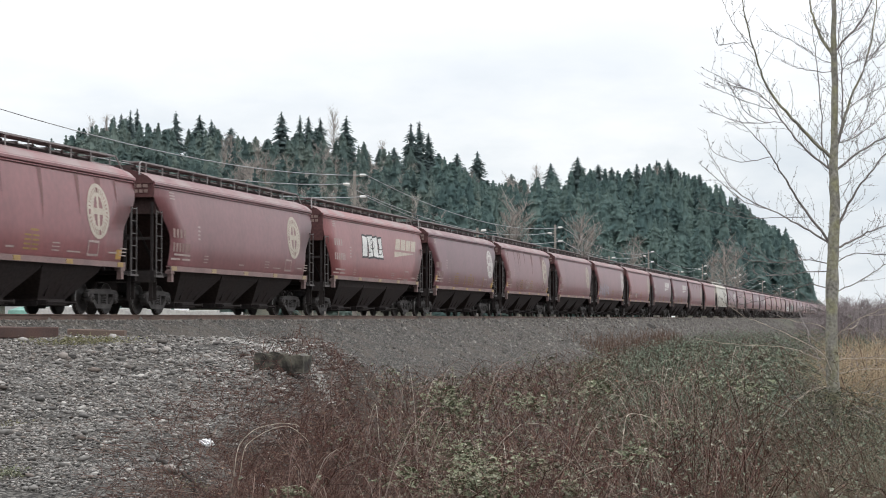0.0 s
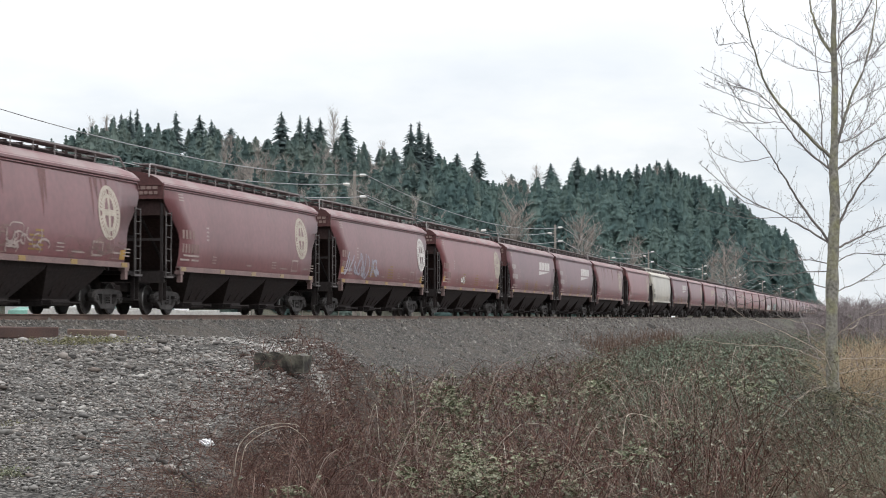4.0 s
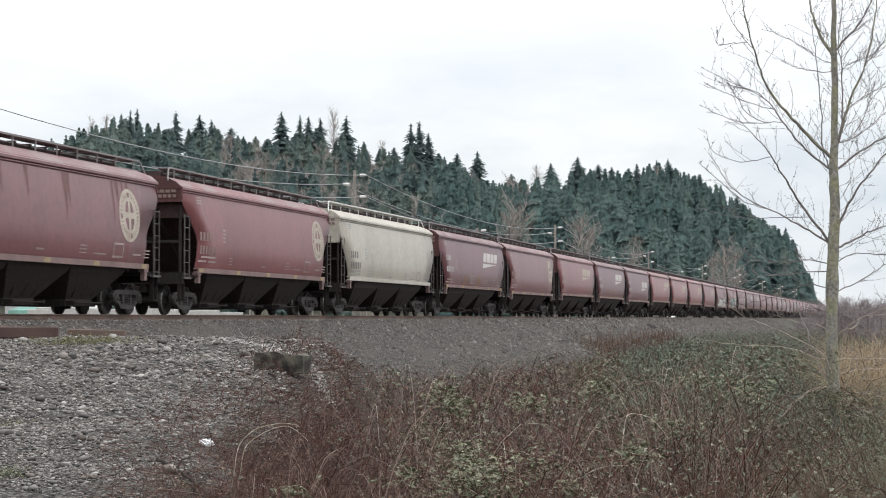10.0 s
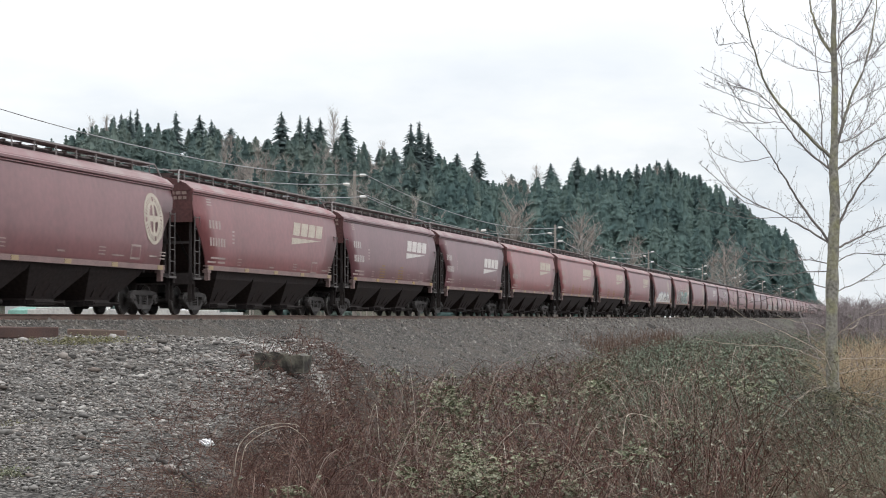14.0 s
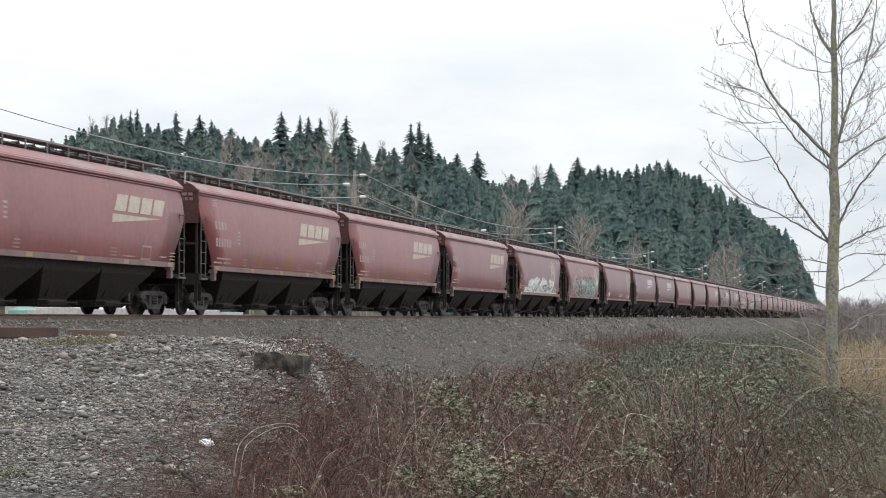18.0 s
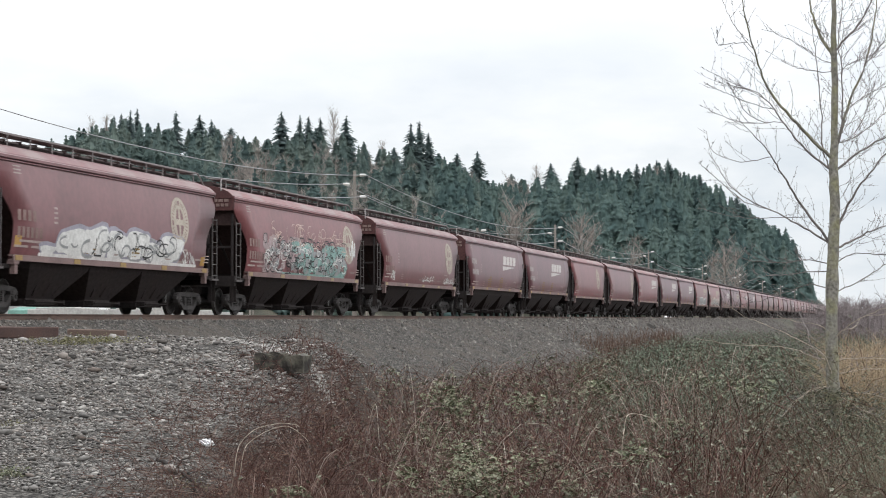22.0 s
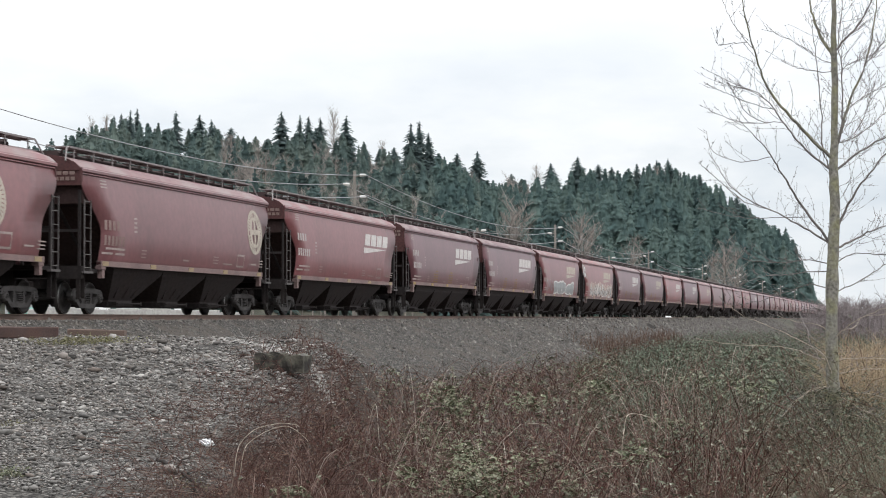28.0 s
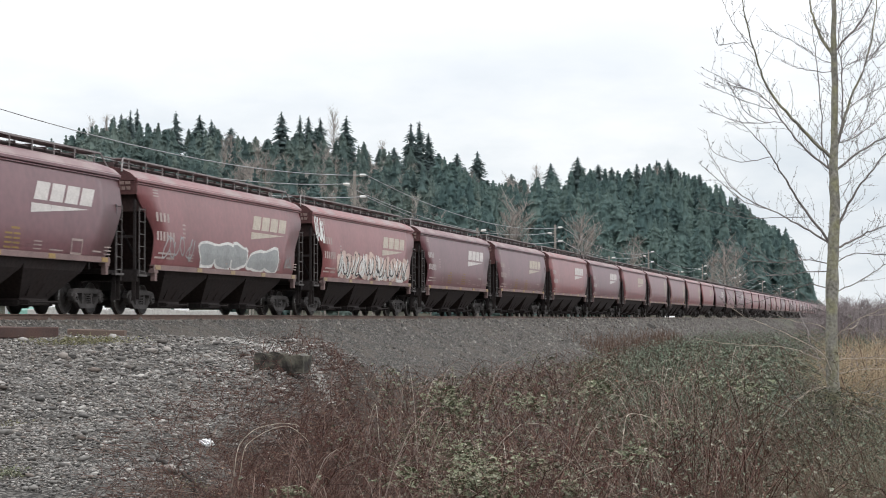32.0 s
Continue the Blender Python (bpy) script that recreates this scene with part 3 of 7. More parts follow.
def g_bolster():
    g = Geo()
    g.box(-0.2, 0.2, -1.08, 1.08, 0.55, 0.70, 0.03)
    g.box(-0.3, 0.3, -0.4, 0.4, 0.66, 0.8, 0.03)
    g.box(-0.24, 0.24, -0.94, 0.94, 0.3, 0.55, 0.03)
    for s in (-1, 1):
        g.box(s * 0.36 - 0.05, s * 0.36 + 0.05, -0.84, 0.84, 0.28, 0.52)
        g.box(s * 0.62 - 0.24, s * 0.62 + 0.24, -0.1, 0.1, 0.5, 0.62)
    return g


def g_wheel():
    g = Geo()
    g.disc((0, -0.75, 0), 0, 0, [(-0.07, 0.10), (-0.07, 0.16), (-0.02, 0.19), (-0.01, 0.37), (-0.065, 0.40), (-0.065, 0.455), (0.04, 0.487), (0.065, 0.487), (0.065, 0.38), (0.05, 0.12)], 20)
    return g


def g_tread():
    g = Geo()
    prof = [(-0.067, 0.452), (-0.064, 0.4585), (0.03, 0.4645), (0.03, 0.452)]
    g.loft([[(r * math.cos(2 * math.pi * k / 24), y - 0.75, r * math.sin(2 * math.pi * k / 24)) for k in range(24)] for y, r in prof], False)
    return g


def g_end_marks():
    """Two short rows of bars on the end plate."""
    g = Geo()
    for i in range(4):
        g.box(-HALF - 0.004, -HALF + 0.03, -1.3 + i * 0.2, -1.15 + i * 0.2, 3.9, 4.0)
    for i in range(6):
        g.box(-HALF - 0.004, -HALF + 0.03, -1.3 + i * 0.16, -1.19 + i * 0.16, 3.74, 3.84)
    return g


def drips(seed):
    """Dark runs of rain-washed dirt down from the eave."""
    rng = np.random.default_rng(seed)
    p = []
    for i in range(11):
        x, w, l = rng.uniform(-6.5, 7.0), rng.uniform(0.05, 0.16), rng.uniform(0.4, 1.5)
        for k in range(5):
            a, b = k / 5, (k + 1) / 5
            p.append([(x - w * (1 - a), 3.88 - l * a), (x + w * (1 - a), 3.88 - l * a), (x + w * (1 - b) + 0.004, 3.88 - l * b), (x - w * (1 - b) - 0.004, 3.88 - l * b)])
    return p


def g_axle():
    g = Geo()
    g.disc((0, 0, 0), 0, 0, [(-1.17, 0.04), (-1.17, 0.07), (-0.9, 0.07), (-0.8, 0.09), (-0.6, 0.085), (0.6, 0.085), (0.8, 0.09), (0.9, 0.07), (1.17, 0.07), (1.17, 0.04)], 10)
    for k in range(3):
        a = 2.1 * k
        g.box(0.045 * math.cos(a) - 0.015, 0.045 * math.cos(a) + 0.015, -1.19, -1.165, 0.045 * math.sin(a) - 0.015, 0.045 * math.sin(a) + 0.015)
    return g


TRUCK = 7.0
WHEELSETS = []
FLIP = pose(0, 0, 0, 0, 0, 180)


def emblem(cx=5.75, cz=2.92, r=0.79):
    """Round crest: a broad rim broken by a band of short dark strokes, and a cross with four dark windows."""
    p = ring_shape(cx, cz, r * 0.86, r)
    for i in range(34):
        if i % 9 != 8:
            p += ring_shape(cx, cz, r * 0.68, r * 0.86, i * 360 / 34, i * 360 / 34 + 7.6, 1)
    p += ring_shape(cx, cz, r * 0.56, r * 0.68, n=30)
    for k in range(10):
        a, b = -0.57 + 0.114 * k, -0.57 + 0.114 * (k + 1)
        m = (a + b) / 2
        w = math.sqrt(max(0.0, 0.57 ** 2 - m * m))
        if abs(m) < 0.13:
            p.append([(cx - w * r, cz + a * r), (cx + w * r, cz + a * r), (cx + w * r, cz + b * r), (cx - w * r, cz + b * r)])
        else:
            p.append([(cx - 0.1 * r, cz + a * r), (cx + 0.1 * r, cz + a * r), (cx + 0.1 * r, cz + b * r), (cx - 0.1 * r, cz + b * r)])
            for e in (-1, 1):
                u, q = sorted((e * w, e * max(0.3, w * 0.74)))
                p.append([(cx + u * r, cz + a * r), (cx + q * r, cz + a * r), (cx + q * r, cz + b * r), (cx + u * r, cz + b * r)])
    return p


def word_mark(x0=2.5, z0=2.96):
    """Four leaning blocks over a long wedge."""
    p = []
    for i in range(4):
        x = x0 + 0.12 + i * 0.99
        p += bar(x, x + 0.84, z0 + 0.06, z0 + 0.56, 0.72, 3)
    for i in range(3):
        p.append([(x0 - 0.1 + 1.27 * i, z0 - 0.3 + 0.085 * i), (x0 + 1.17 + 1.27 * i, z0 - 0.215 + 0.085 * i), (x0 + 1.2 + 1.27 * i, z0 - 0.04), (x0 - 0.02 + 1.24 * i, z0 - 0.04)])
    return p


def row_of(x0, z0, n, w, h, gap=0.05):
    """n upright bars side by side: the place of one line of characters."""
    p = []
    for i in range(n):
        p += bar(x0 + i * (w + gap), x0 + i * (w + gap) + w, z0, z0 + h, 0, 2)
    return p


def fine_marks():
    """Rows of small stencilled lines, as plain bars."""
    p = []
    for k in range(3):
        p += bar(-7.05, -6.6, 3.62 + 0.09 * k, 3.66 + 0.09 * k, rows=1)
    p += bar(-6.85, -5.4, 1.86, 1.92, rows=1) + bar(-7.1, -6.3, 1.72, 1.78, rows=1) + bar(-6.1, -5.4, 1.72, 1.78, rows=1)
    for k in range(4):
        p += bar(-4.75, -4.5, 2.42 + 0.13 * k, 2.48 + 0.13 * k, rows=1)
    for x, w in ((-4.1, 0.4), (2.3, 0.5), (7.0, 0.5)):
        for k in range(3):
            p += bar(x, x + w, 1.7 + 0.1 * k, 1.735 + 0.1 * k, rows=1)
    p += bar(-0.5, 0.0, 1.7, 1.75, rows=1) + bar(3.3, 4.2, 1.7, 1.74, rows=1) + bar(6.2, 6.8, 1.75, 1.8, rows=1)
    return p


def data_frame():
    return bar(4.7, 4.76, 1.64, 2.08, rows=2) + bar(5.4, 5.46, 1.64, 2.08, rows=2) + bar(4.76, 5.4, 2.02, 2.08, rows=1) + bar(4.76, 5.4, 1.64, 1.7, rows=1)


def yellow_stack(x):
    p = []
    for k in range(4):
        p += bar(x, x + 0.42, 1.68 + 0.12 * k, 1.73 + 0.12 * k, rows=1) + bar(x + 0.5, x + 0.9, 1.68 + 0.12 * k, 1.73 + 0.12 * k, rows=1)
    return p + bar(x + 0.35, x + 0.85, 2.18, 2.24, rows=1)


def stroke(pts, w):
    """A ribbon of width w along points (x, z)."""
    out, prev = [], None
    for i, (x, z) in enumerate(pts):
        a, b = pts[max(0, i - 1)], pts[min(len(pts) - 1, i + 1)]
        dx, dz = b[0] - a[0], b[1] - a[1]
        k = math.hypot(dx, dz) + 1e-6
        l, r = (x - dz / k * w / 2, z + dx / k * w / 2), (x + dz / k * w / 2, z - dx / k * w / 2)
        if prev:
            out.append([prev[0], prev[1], r, l])
        prev = (l, r)
    return out


def scribble(rng, x0, x1, z0, z1, n, w, loops=1.0):
    """n tangled pen strokes within a box."""
    out = []
    for i in range(n):
        cx = x0 + (x1 - x0) * (i + rng.uniform(0.2, 0.8)) / n
        cz, hh = rng.uniform(z0 * 0.6 + z1 * 0.4, z0 * 0.4 + z1 * 0.6), (z1 - z0) * rng.uniform(0.3, 0.5)
        ww = (x1 - x0) / n * rng.uniform(0.35, 0.75)
        a0, f, g = rng.uniform(0, 6.28), rng.uniform(0.8, 1.7) * loops, rng.uniform(0.7, 1.3)
        pts = [(cx + ww * math.sin(f * t + a0), min(z1, max(z0, cz + hh * math.cos(g * t + 0.3 * a0)))) for t in np.linspace(0, 4.4, 13)]
        out += stroke(pts, w)
    return out


def bubbles(rng, x0, x1, z0, z1, n, grow=0.0, lean=0.1):
    """n swollen letter-like blobs side by side, as fans of triangles."""
    out = []
    step = (x1 - x0) / n
    for i in range(n):
        cx, cz = x0 + step * (i + 0.5), (z0 + z1) / 2 + rng.uniform(-0.06, 0.06)
        w, h = step * 0.56 + grow, (z1 - z0) / 2 * rng.uniform(0.85, 1.0) + grow
        ph = rng.uniform(0, 6.28)
        pts = []
        for k in range(18):
            a = 2 * math.pi * k / 18
            q = 1 + 0.14 * math.sin(3 * a + ph) + 0.07 * math.sin(5 * a - ph)
            c, s = math.cos(a), math.sin(a)
            pts.append((cx + w * q * abs(c) ** 0.7 * (1 if c > 0 else -1) + lean * s * h, max(1.54, cz + h * q * abs(s) ** 0.7 * (1 if s > 0 else -1))))
        for k in range(18):
            out.append([(cx, cz), pts[k], pts[(k + 1) % 18]])
    return out


def curls(rng, x0, x1, z0, z1, n, w, size):
    """n loose arcs and hooks strewn over a box."""
    out = []
    for i in range(n):
        rx, rz = size * rng.uniform(0.6, 1.9), size * rng.uniform(0.4, 1.1)
        cx, cz = rng.uniform(x0 + 0.5 * rx, x1 - 0.5 * rx), rng.uniform(z0 + 0.6 * rz, z1 - 0.6 * rz)
        a, b, k = rng.uniform(0, 6.28), rng.uniform(1.6, 4.6) * rng.choice([-1, 1]), rng.uniform(-0.25, 0.25)
        pts = [(min(x1, max(x0, cx + rx * (1 + k * t) * math.cos(a + b * t))), min(z1, max(z0, cz + rz * math.sin(a + b * t)))) for t in np.linspace(0, 1, 9)]
        out += stroke(pts, w * rng.uniform(0.7, 1.3))
    return out


def patches(rng, x0, x1, z0, z1, n, size):
    """n uneven many-cornered patches strewn over a box."""
    out = []
    for i in range(n):
        cx, cz = rng.uniform(x0, x1), rng.uniform(z0, z1)
        rx, rz = size * rng.uniform(0.7, 1.9), size * rng.uniform(0.5, 1.2)
        pts = [(cx + rx * q * math.cos(0.7 * k), min(z1 + 0.1, max(1.54, cz + rz * q * math.sin(0.7 * k)))) for k, q in enumerate(rng.uniform(0.6, 1.15, 9))]
        for k in range(9):
            out.append([(cx, min(z1, max(1.54, cz))), pts[k], pts[(k + 1) % 9]])
    return out


def blocks(rng, x0, x1, z0, z1, n, grow=0.0):
    """n slab-like shapes side by side with crooked outlines."""
    out = []
    step = (x1 - x0) / n
    for i in range(n):
        a, b = x0 + step * i - grow, x0 + step * (i + 0.93) + grow
        j = rng.uniform(-0.12, 0.12, 8)
        mid = rng.uniform(0.25, 0.45) if i % 2 else 0.0
        left = [(a + j[0], z0 + j[1] * 0.5 - grow), (a + mid * step * 0.6, (z0 + z1) / 2), (a + j[2], z1 + j[3] * 0.4 + grow)]
        right = [(b + j[4], z0 + j[5] * 0.5 - grow), (b - mid * step * 0.4, (z0 + z1) / 2 + 0.1), (b + j[6], z1 + j[7] * 0.4 + grow)]
        for k in range(2):
            out.append([left[k], right[k], right[k + 1], left[k + 1]])
    return out


def written(text, x, z, size, mat, car):
    """Readable words in the built-in font, laid on the near side."""
    cu = bpy.data.curves.new("scrawl", "FONT")
    cu.body, cu.size, cu.shear = text, size, 0.15
    tmp = new("scrawl", cu)
    me = bpy.data.meshes.new_from_object(tmp)
    bpy.data.objects.remove(tmp)
    me.materials.append(mat)
    ob = part("scrawled_words", me, None, car, "hand-sprayed white words")
    ob.matrix_basis = pose(x, -hw(2.0) - 0.016, z, 90, 0, 0)


def spray(kind, car):
    """The graffiti of one car, colour by colour."""
    rng = np.random.default_rng(sum(ord(c) for c in kind))

    def lay(polys, mat, off, lab):
        tagged(part("graffiti", skin(polys, off), M[mat], car, lab), kind="stuff")

    if kind == "tag":
        lay(blocks(np.random.default_rng(3), -2.68, 0.75, 2.56, 3.42, 4, 0.07), "black", 0.01, "black backing of a sprayed tag")
        lay(blocks(np.random.default_rng(3), -2.68, 0.75, 2.56, 3.42, 4, -0.01), "white", 0.014, "white slab-like shapes of a sprayed tag")
        lay(curls(rng, -2.5, 0.6, 2.68, 3.32, 7, 0.05, 0.22), "black", 0.018, "black strokes of a sprayed tag")
    elif kind == "lines":
        for x in (-0.4, 1.7, 4.3, 7.0):
            lay(bar(x, x + 0.13, 1.58, 2.15, 0.3), "yellow", 0.01, "yellow painted stripe")
    elif kind == "low":
        lay(curls(rng, -4.2, -0.6, 1.58, 2.25, 22, 0.035, 0.22), "ghost", 0.01, "washed-out sprayed scrawl")
        lay(curls(rng, -0.8, 2.0, 1.58, 2.35, 15, 0.045, 0.24), "faint", 0.011, "pale sprayed scrawl")
        lay(curls(rng, 2.6, 7.0, 1.58, 2.2, 26, 0.035, 0.22), "ghost", 0.01, "washed-out sprayed scrawl")
    elif kind == "left":
        lay(scribble(rng, -6.5, -1.0, 1.58, 2.7, 10, 0.11), "bluish", 0.01, "pale blue sprayed letters")
    elif kind == "small":
        lay(scribble(rng, -2.9, -1.9, 1.7, 2.2, 5, 0.05, 1.5), "white", 0.01, "small white sprayed tag")
    elif kind == "bits":
        lay(scribble(rng, -5.85, -5.15, 1.64, 2.1, 4, 0.06, 1.5), "white", 0.01, "small white sprayed tag")
        lay(scribble(rng, 0.3, 2.4, 1.66, 1.95, 8, 0.045, 1.4), "white", 0.01, "small white sprayed tag")
        lay(scribble(rng, 4.9, 7.1, 1.62, 1.95, 8, 0.045, 1.4), "white", 0.01, "small white sprayed tag")
    elif kind == "scrawl":
        written("2015", -1.45, 1.72, 0.72, M["faint"], car)
        written("Get out", 1.65, 1.78, 0.56, M["faint"], car)
        lay(scribble(rng, 4.7, 7.0, 1.64, 2.25, 7, 0.04), "faint", 0.01, "pale sprayed scrawl")
    elif kind == "white":
        for k, (a, b, top) in enumerate(((-5.5, -4.6, 1.95), (-4.4, -2.6, 2.42), (-2.7, -1.0, 2.55), (-1.1, 0.6, 2.45), (0.5, 2.0, 2.55), (1.9, 3.3, 2.3), (3.2, 4.9, 2.5))):
            lay(bubbles(np.random.default_rng(60 + k), a, b, 1.5, top, 1, 0.05), "bluish", 0.009, "pale blue rim of sprayed letters")
            lay(bubbles(np.random.default_rng(60 + k), a, b, 1.54, top - 0.04, 1, -0.03), "white", 0.013, "white swollen sprayed letters")
        lay(bar(-5.6, 6.4, 1.525, 1.62, rows=1), "white", 0.014, "white overspray along the sill")
        lay(curls(rng, -4.4, 4.9, 1.66, 2.4, 16, 0.045, 0.26), "black", 0.017, "black outline strokes")
        lay(curls(rng, -4.4, 4.9, 1.6, 2.4, 22, 0.07, 0.3), "silver", 0.016, "grey shading strokes")
        lay(scribble(rng, 5.0, 6.3, 1.6, 2.1, 4, 0.05), "white", 0.01, "white sprayed scrawl")
    elif kind == "mural":
        lay(patches(rng, -5.4, -1.2, 1.56, 2.85, 34, 0.32), "mauve", 0.009, "mauve sprayed ground colour")
        lay(patches(rng, -1.8, 5.5, 1.56, 2.7, 44, 0.32), "teal", 0.010, "teal sprayed letters")
        lay(patches(rng, -4.6, 5.6, 1.56, 2.7, 40, 0.2), "silver", 0.012, "pale grey sprayed patches")
        lay(bar(-3.0, 5.4, 1.525, 1.6, rows=1), "teal", 0.014, "teal overspray along the sill")
        lay(curls(rng, -5.5, 5.5, 1.56, 2.95, 120, 0.036, 0.24), "black", 0.016, "black outline strokes")
        lay(curls(rng, -5.4, 5.6, 1.56, 2.8, 60, 0.03, 0.22), "white", 0.019, "white highlights")
        lay(curls(rng, -4.4, 5.4, 2.6, 3.45, 46, 0.03, 0.3), "salmon", 0.012, "pale pink sprayed scrawl")
        lay(scribble(rng, 6.0, 6.8, 2.3, 3.3, 3, 0.14, 0.5), "white", 0.012, "white sprayed shield")
    elif kind == "silver":
        for k, (a, b, top) in enumerate(((-3.1, -1.6, 2.44), (-1.7, 0.1, 2.48), (0.0, 1.5, 2.36), (1.9, 3.6, 2.3), (3.4, 5.2, 2.36))):
            lay(bubbles(np.random.default_rng(80 + k), a, b, 1.5, top, 1, 0.06), "white", 0.009 + 0.0003 * k, "white rim of sprayed letters")
            lay(bubbles(np.random.default_rng(80 + k), a, b, 1.54, top - 0.02, 1, -0.02), "silver", 0.013, "silver swollen sprayed letters")
        lay(scribble(rng, -6.3, -3.6, 1.7, 2.5, 6, 0.06), "silver", 0.01, "pale sprayed scrawl")
        lay(scribble(rng, 6.0, 7.0, 1.6, 2.3, 3, 0.06), "silver", 0.01, "pale sprayed scrawl")
    elif kind == "bold":
        lay(bubbles(rng, -5.1, 6.9, 1.5, 2.62, 10, 0.02), "salmon", 0.009, "pale sprayed ground colour")
        lay(scribble(rng, -5.0, 6.8, 1.56, 2.65, 22, 0.16, 0.8), "white", 0.013, "white sprayed letters")
        lay(scribble(rng, -5.0, 6.8, 1.6, 2.6, 18, 0.07), "black", 0.017, "black outline strokes")
        lay(scribble(rng, -8.1, -6.9, 2.9, 3.9, 6, 0.1, 1.4), "white", 0.01, "white sprayed patch")


def build_car(style, near=True, shift=0.0, rounded=False, drop=0.0):
    """One hopper car at the origin. style: colour, mark kind, mark colour, graffiti, yellow."""
    colour, mark, tone, graffiti, yel, label = style
    car = new("hopper_car")
    tagged(car, label, "hopper car", "train of grain cars")
    col = (*colour, 1)

    def add(name, key, fn, mat, m=None, parent=car, smooth=False, paint=False, lab=""):
        ob = part(name, shared(key, fn, mat, smooth), None, parent, lab)
        if m is not None:
            ob.matrix_basis = m
        if paint:
            ob.color = col
        return ob

    kind = "round" if mark == "emblem" or rounded else "angular"
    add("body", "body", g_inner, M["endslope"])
    for m in (None, FLIP):
        add("side_sheet", "side_sheet_" + kind, lambda: g_side(kind), M["paint"], m, smooth=True, paint=True)
        add("eave", "eave", g_eave, M["paint"], m, paint=True)
        up = Matrix.Translation((0, 0, 0.0 if kind == "round" else 0.11))
        add("side_sill", "side_sill_pale", g_sill, M["paint"], up @ (m or Matrix()), paint=True) if mark == "none" else add("side_sill", "side_sill", g_sill, M["dusty"], up @ (m or Matrix()))
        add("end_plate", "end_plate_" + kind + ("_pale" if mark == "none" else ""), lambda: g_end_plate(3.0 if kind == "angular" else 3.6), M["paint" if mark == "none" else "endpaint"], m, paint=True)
        add("running_board", "running_board_pale", g_board, M["insul"], m) if mark == "none" else add("running_board", "running_board", g_board, M["walk"], m)
    pale = "_pale" if mark == "none" else ""
    add("roof", "roof" + pale, g_roof, M["roof" + pale], paint=True)
    add("roof_hatch", "roof_hatch", g_hatch, M["hatch"])
    for m in (None, FLIP):
        add("end_frame", "end_frame", g_end_frame, M["endpost"], m)
        add("end_platform", "end_platform", g_platform, M["chassis"], m)
        if near:
            add("coupler", "coupler", g_coupler, M["chassis"], m)
            for mm in (m or Matrix(), (m or Matrix()) @ Matrix.Diagonal((-1, 1, 1, 1))):
                add("ladder", "ladder", g_ladder, M["ladder"], mm)
                add("jacking_pad", "jacking_pad", g_pad, M["dusty"], up @ mm)
    for x in (-3.95, 0.0, 3.95):
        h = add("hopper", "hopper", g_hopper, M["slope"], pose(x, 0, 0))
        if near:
            add("outlet_gate", "outlet_gate", g_gate, M["chassis"], None, h)
    for s in (-1, 1):
        bog = add("bogie", "bolster", g_bolster, M["bogie"], pose(s * TRUCK, 0, 0))
        for m in (None, FLIP):
            add("side_frame", "side_frame", g_sideframe, M["bogie"], m, bog)
            if near:
                tagged(add("bogie_spring", "bogie_spring", g_springs, M["bogie"], m, bog), kind="stuff")
        for k in (-1, 1):
            ws = add("wheelset", "axle", g_axle, M["wheel"], pose(s * TRUCK + k * 0.89, 0, 0.462), smooth=True)
            for m in ((None, FLIP) if near else (None,)):
                add("wheel", "wheel", g_wheel, M["wheel"], m, ws, smooth=True)
            if near:
                add("tread", "tread", g_tread, M["rim"], None, ws, smooth=True)
            WHEELSETS.append(ws)
    soft = "greymark" if mark == "none" else "ghost" if mark == "emblem" else ("dimmark" if tone == "mark" else "faint")

    def decal(name, key, fn, mat, lab=""):
        return tagged(add(name, key + mat, lambda: skin(fn()), M[mat], lab=lab), kind="stuff")

    if mark == "emblem":
        add("emblem", "emblem_%s%+.2f" % (tone, shift), lambda: skin(emblem(5.9 + shift)), M[tone], lab="round crest with a cross")
    elif mark == "word":
        decal("word_mark", "word_mark%+.2f%+.2f_" % (shift, drop), lambda: word_mark(2.15 + shift, 2.96 - drop), tone, "four leaning blocks over a wedge")
    if near:
        decal("initial_mark", "initials_%s_" % mark, lambda: row_of(-7.0, 2.86 if mark == "word" else 2.42, 4, 0.19, 0.28, 0.12), soft)
        decal("number_mark", "numbers_%s_" % mark, lambda: row_of(-7.0, 2.28 if mark == "word" else 1.98, 6, 0.165, 0.28, 0.105), soft)
        decal("stencil_line", "fine_marks_", fine_marks, "silver" if mark == "none" else "ghost" if tone == "ghost" else "faint")
        decal("data_frame", "data_frame_", data_frame, "faint")
        for x in (() if mark == "none" else (-7.0, -3.3, 0.0, 3.3, 6.9)):
            g_ref = lambda: box_of(-0.22, 0.22, -1.668, -1.655, 1.375, 1.505)
            add("reflector", "reflector", g_ref, M["yellow"], up @ pose(x, 0, 0)) if yel else add("reflector", "reflector_dull", g_ref, M["dullyellow"], up @ pose(x, 0, 0))
        if yel and mark == "emblem":
            decal("corner_patch", "corner_patch_", lambda: bar(-7.12, -6.72, 1.72, 2.02, rows=1), "amber")
            decal("corner_patch", "corner_patch_end_", lambda: bar(6.75, 7.15, 1.6, 1.88, rows=1), "amber")
        if yel:
            for x in (-2.75, 0.55):
                decal("stencil_panel", "stencil_panel%+.1f_" % x, lambda x=x: yellow_stack(x), "yellow")
        decal_ob = add("end_stencil", "end_marks", g_end_marks, M["ghost"])
        tagged(decal_ob, kind="stuff")
        if graffiti in ("low", "drips"):
            tagged(part("dirt_run", skin(drips(len(label) + int(1000 * colour[0])), 0.006), M["stain"], car, "dark runs of washed-down dirt"), kind="stuff")
        if graffiti and graffiti != "drips":
            spray(graffiti, car)
    return car


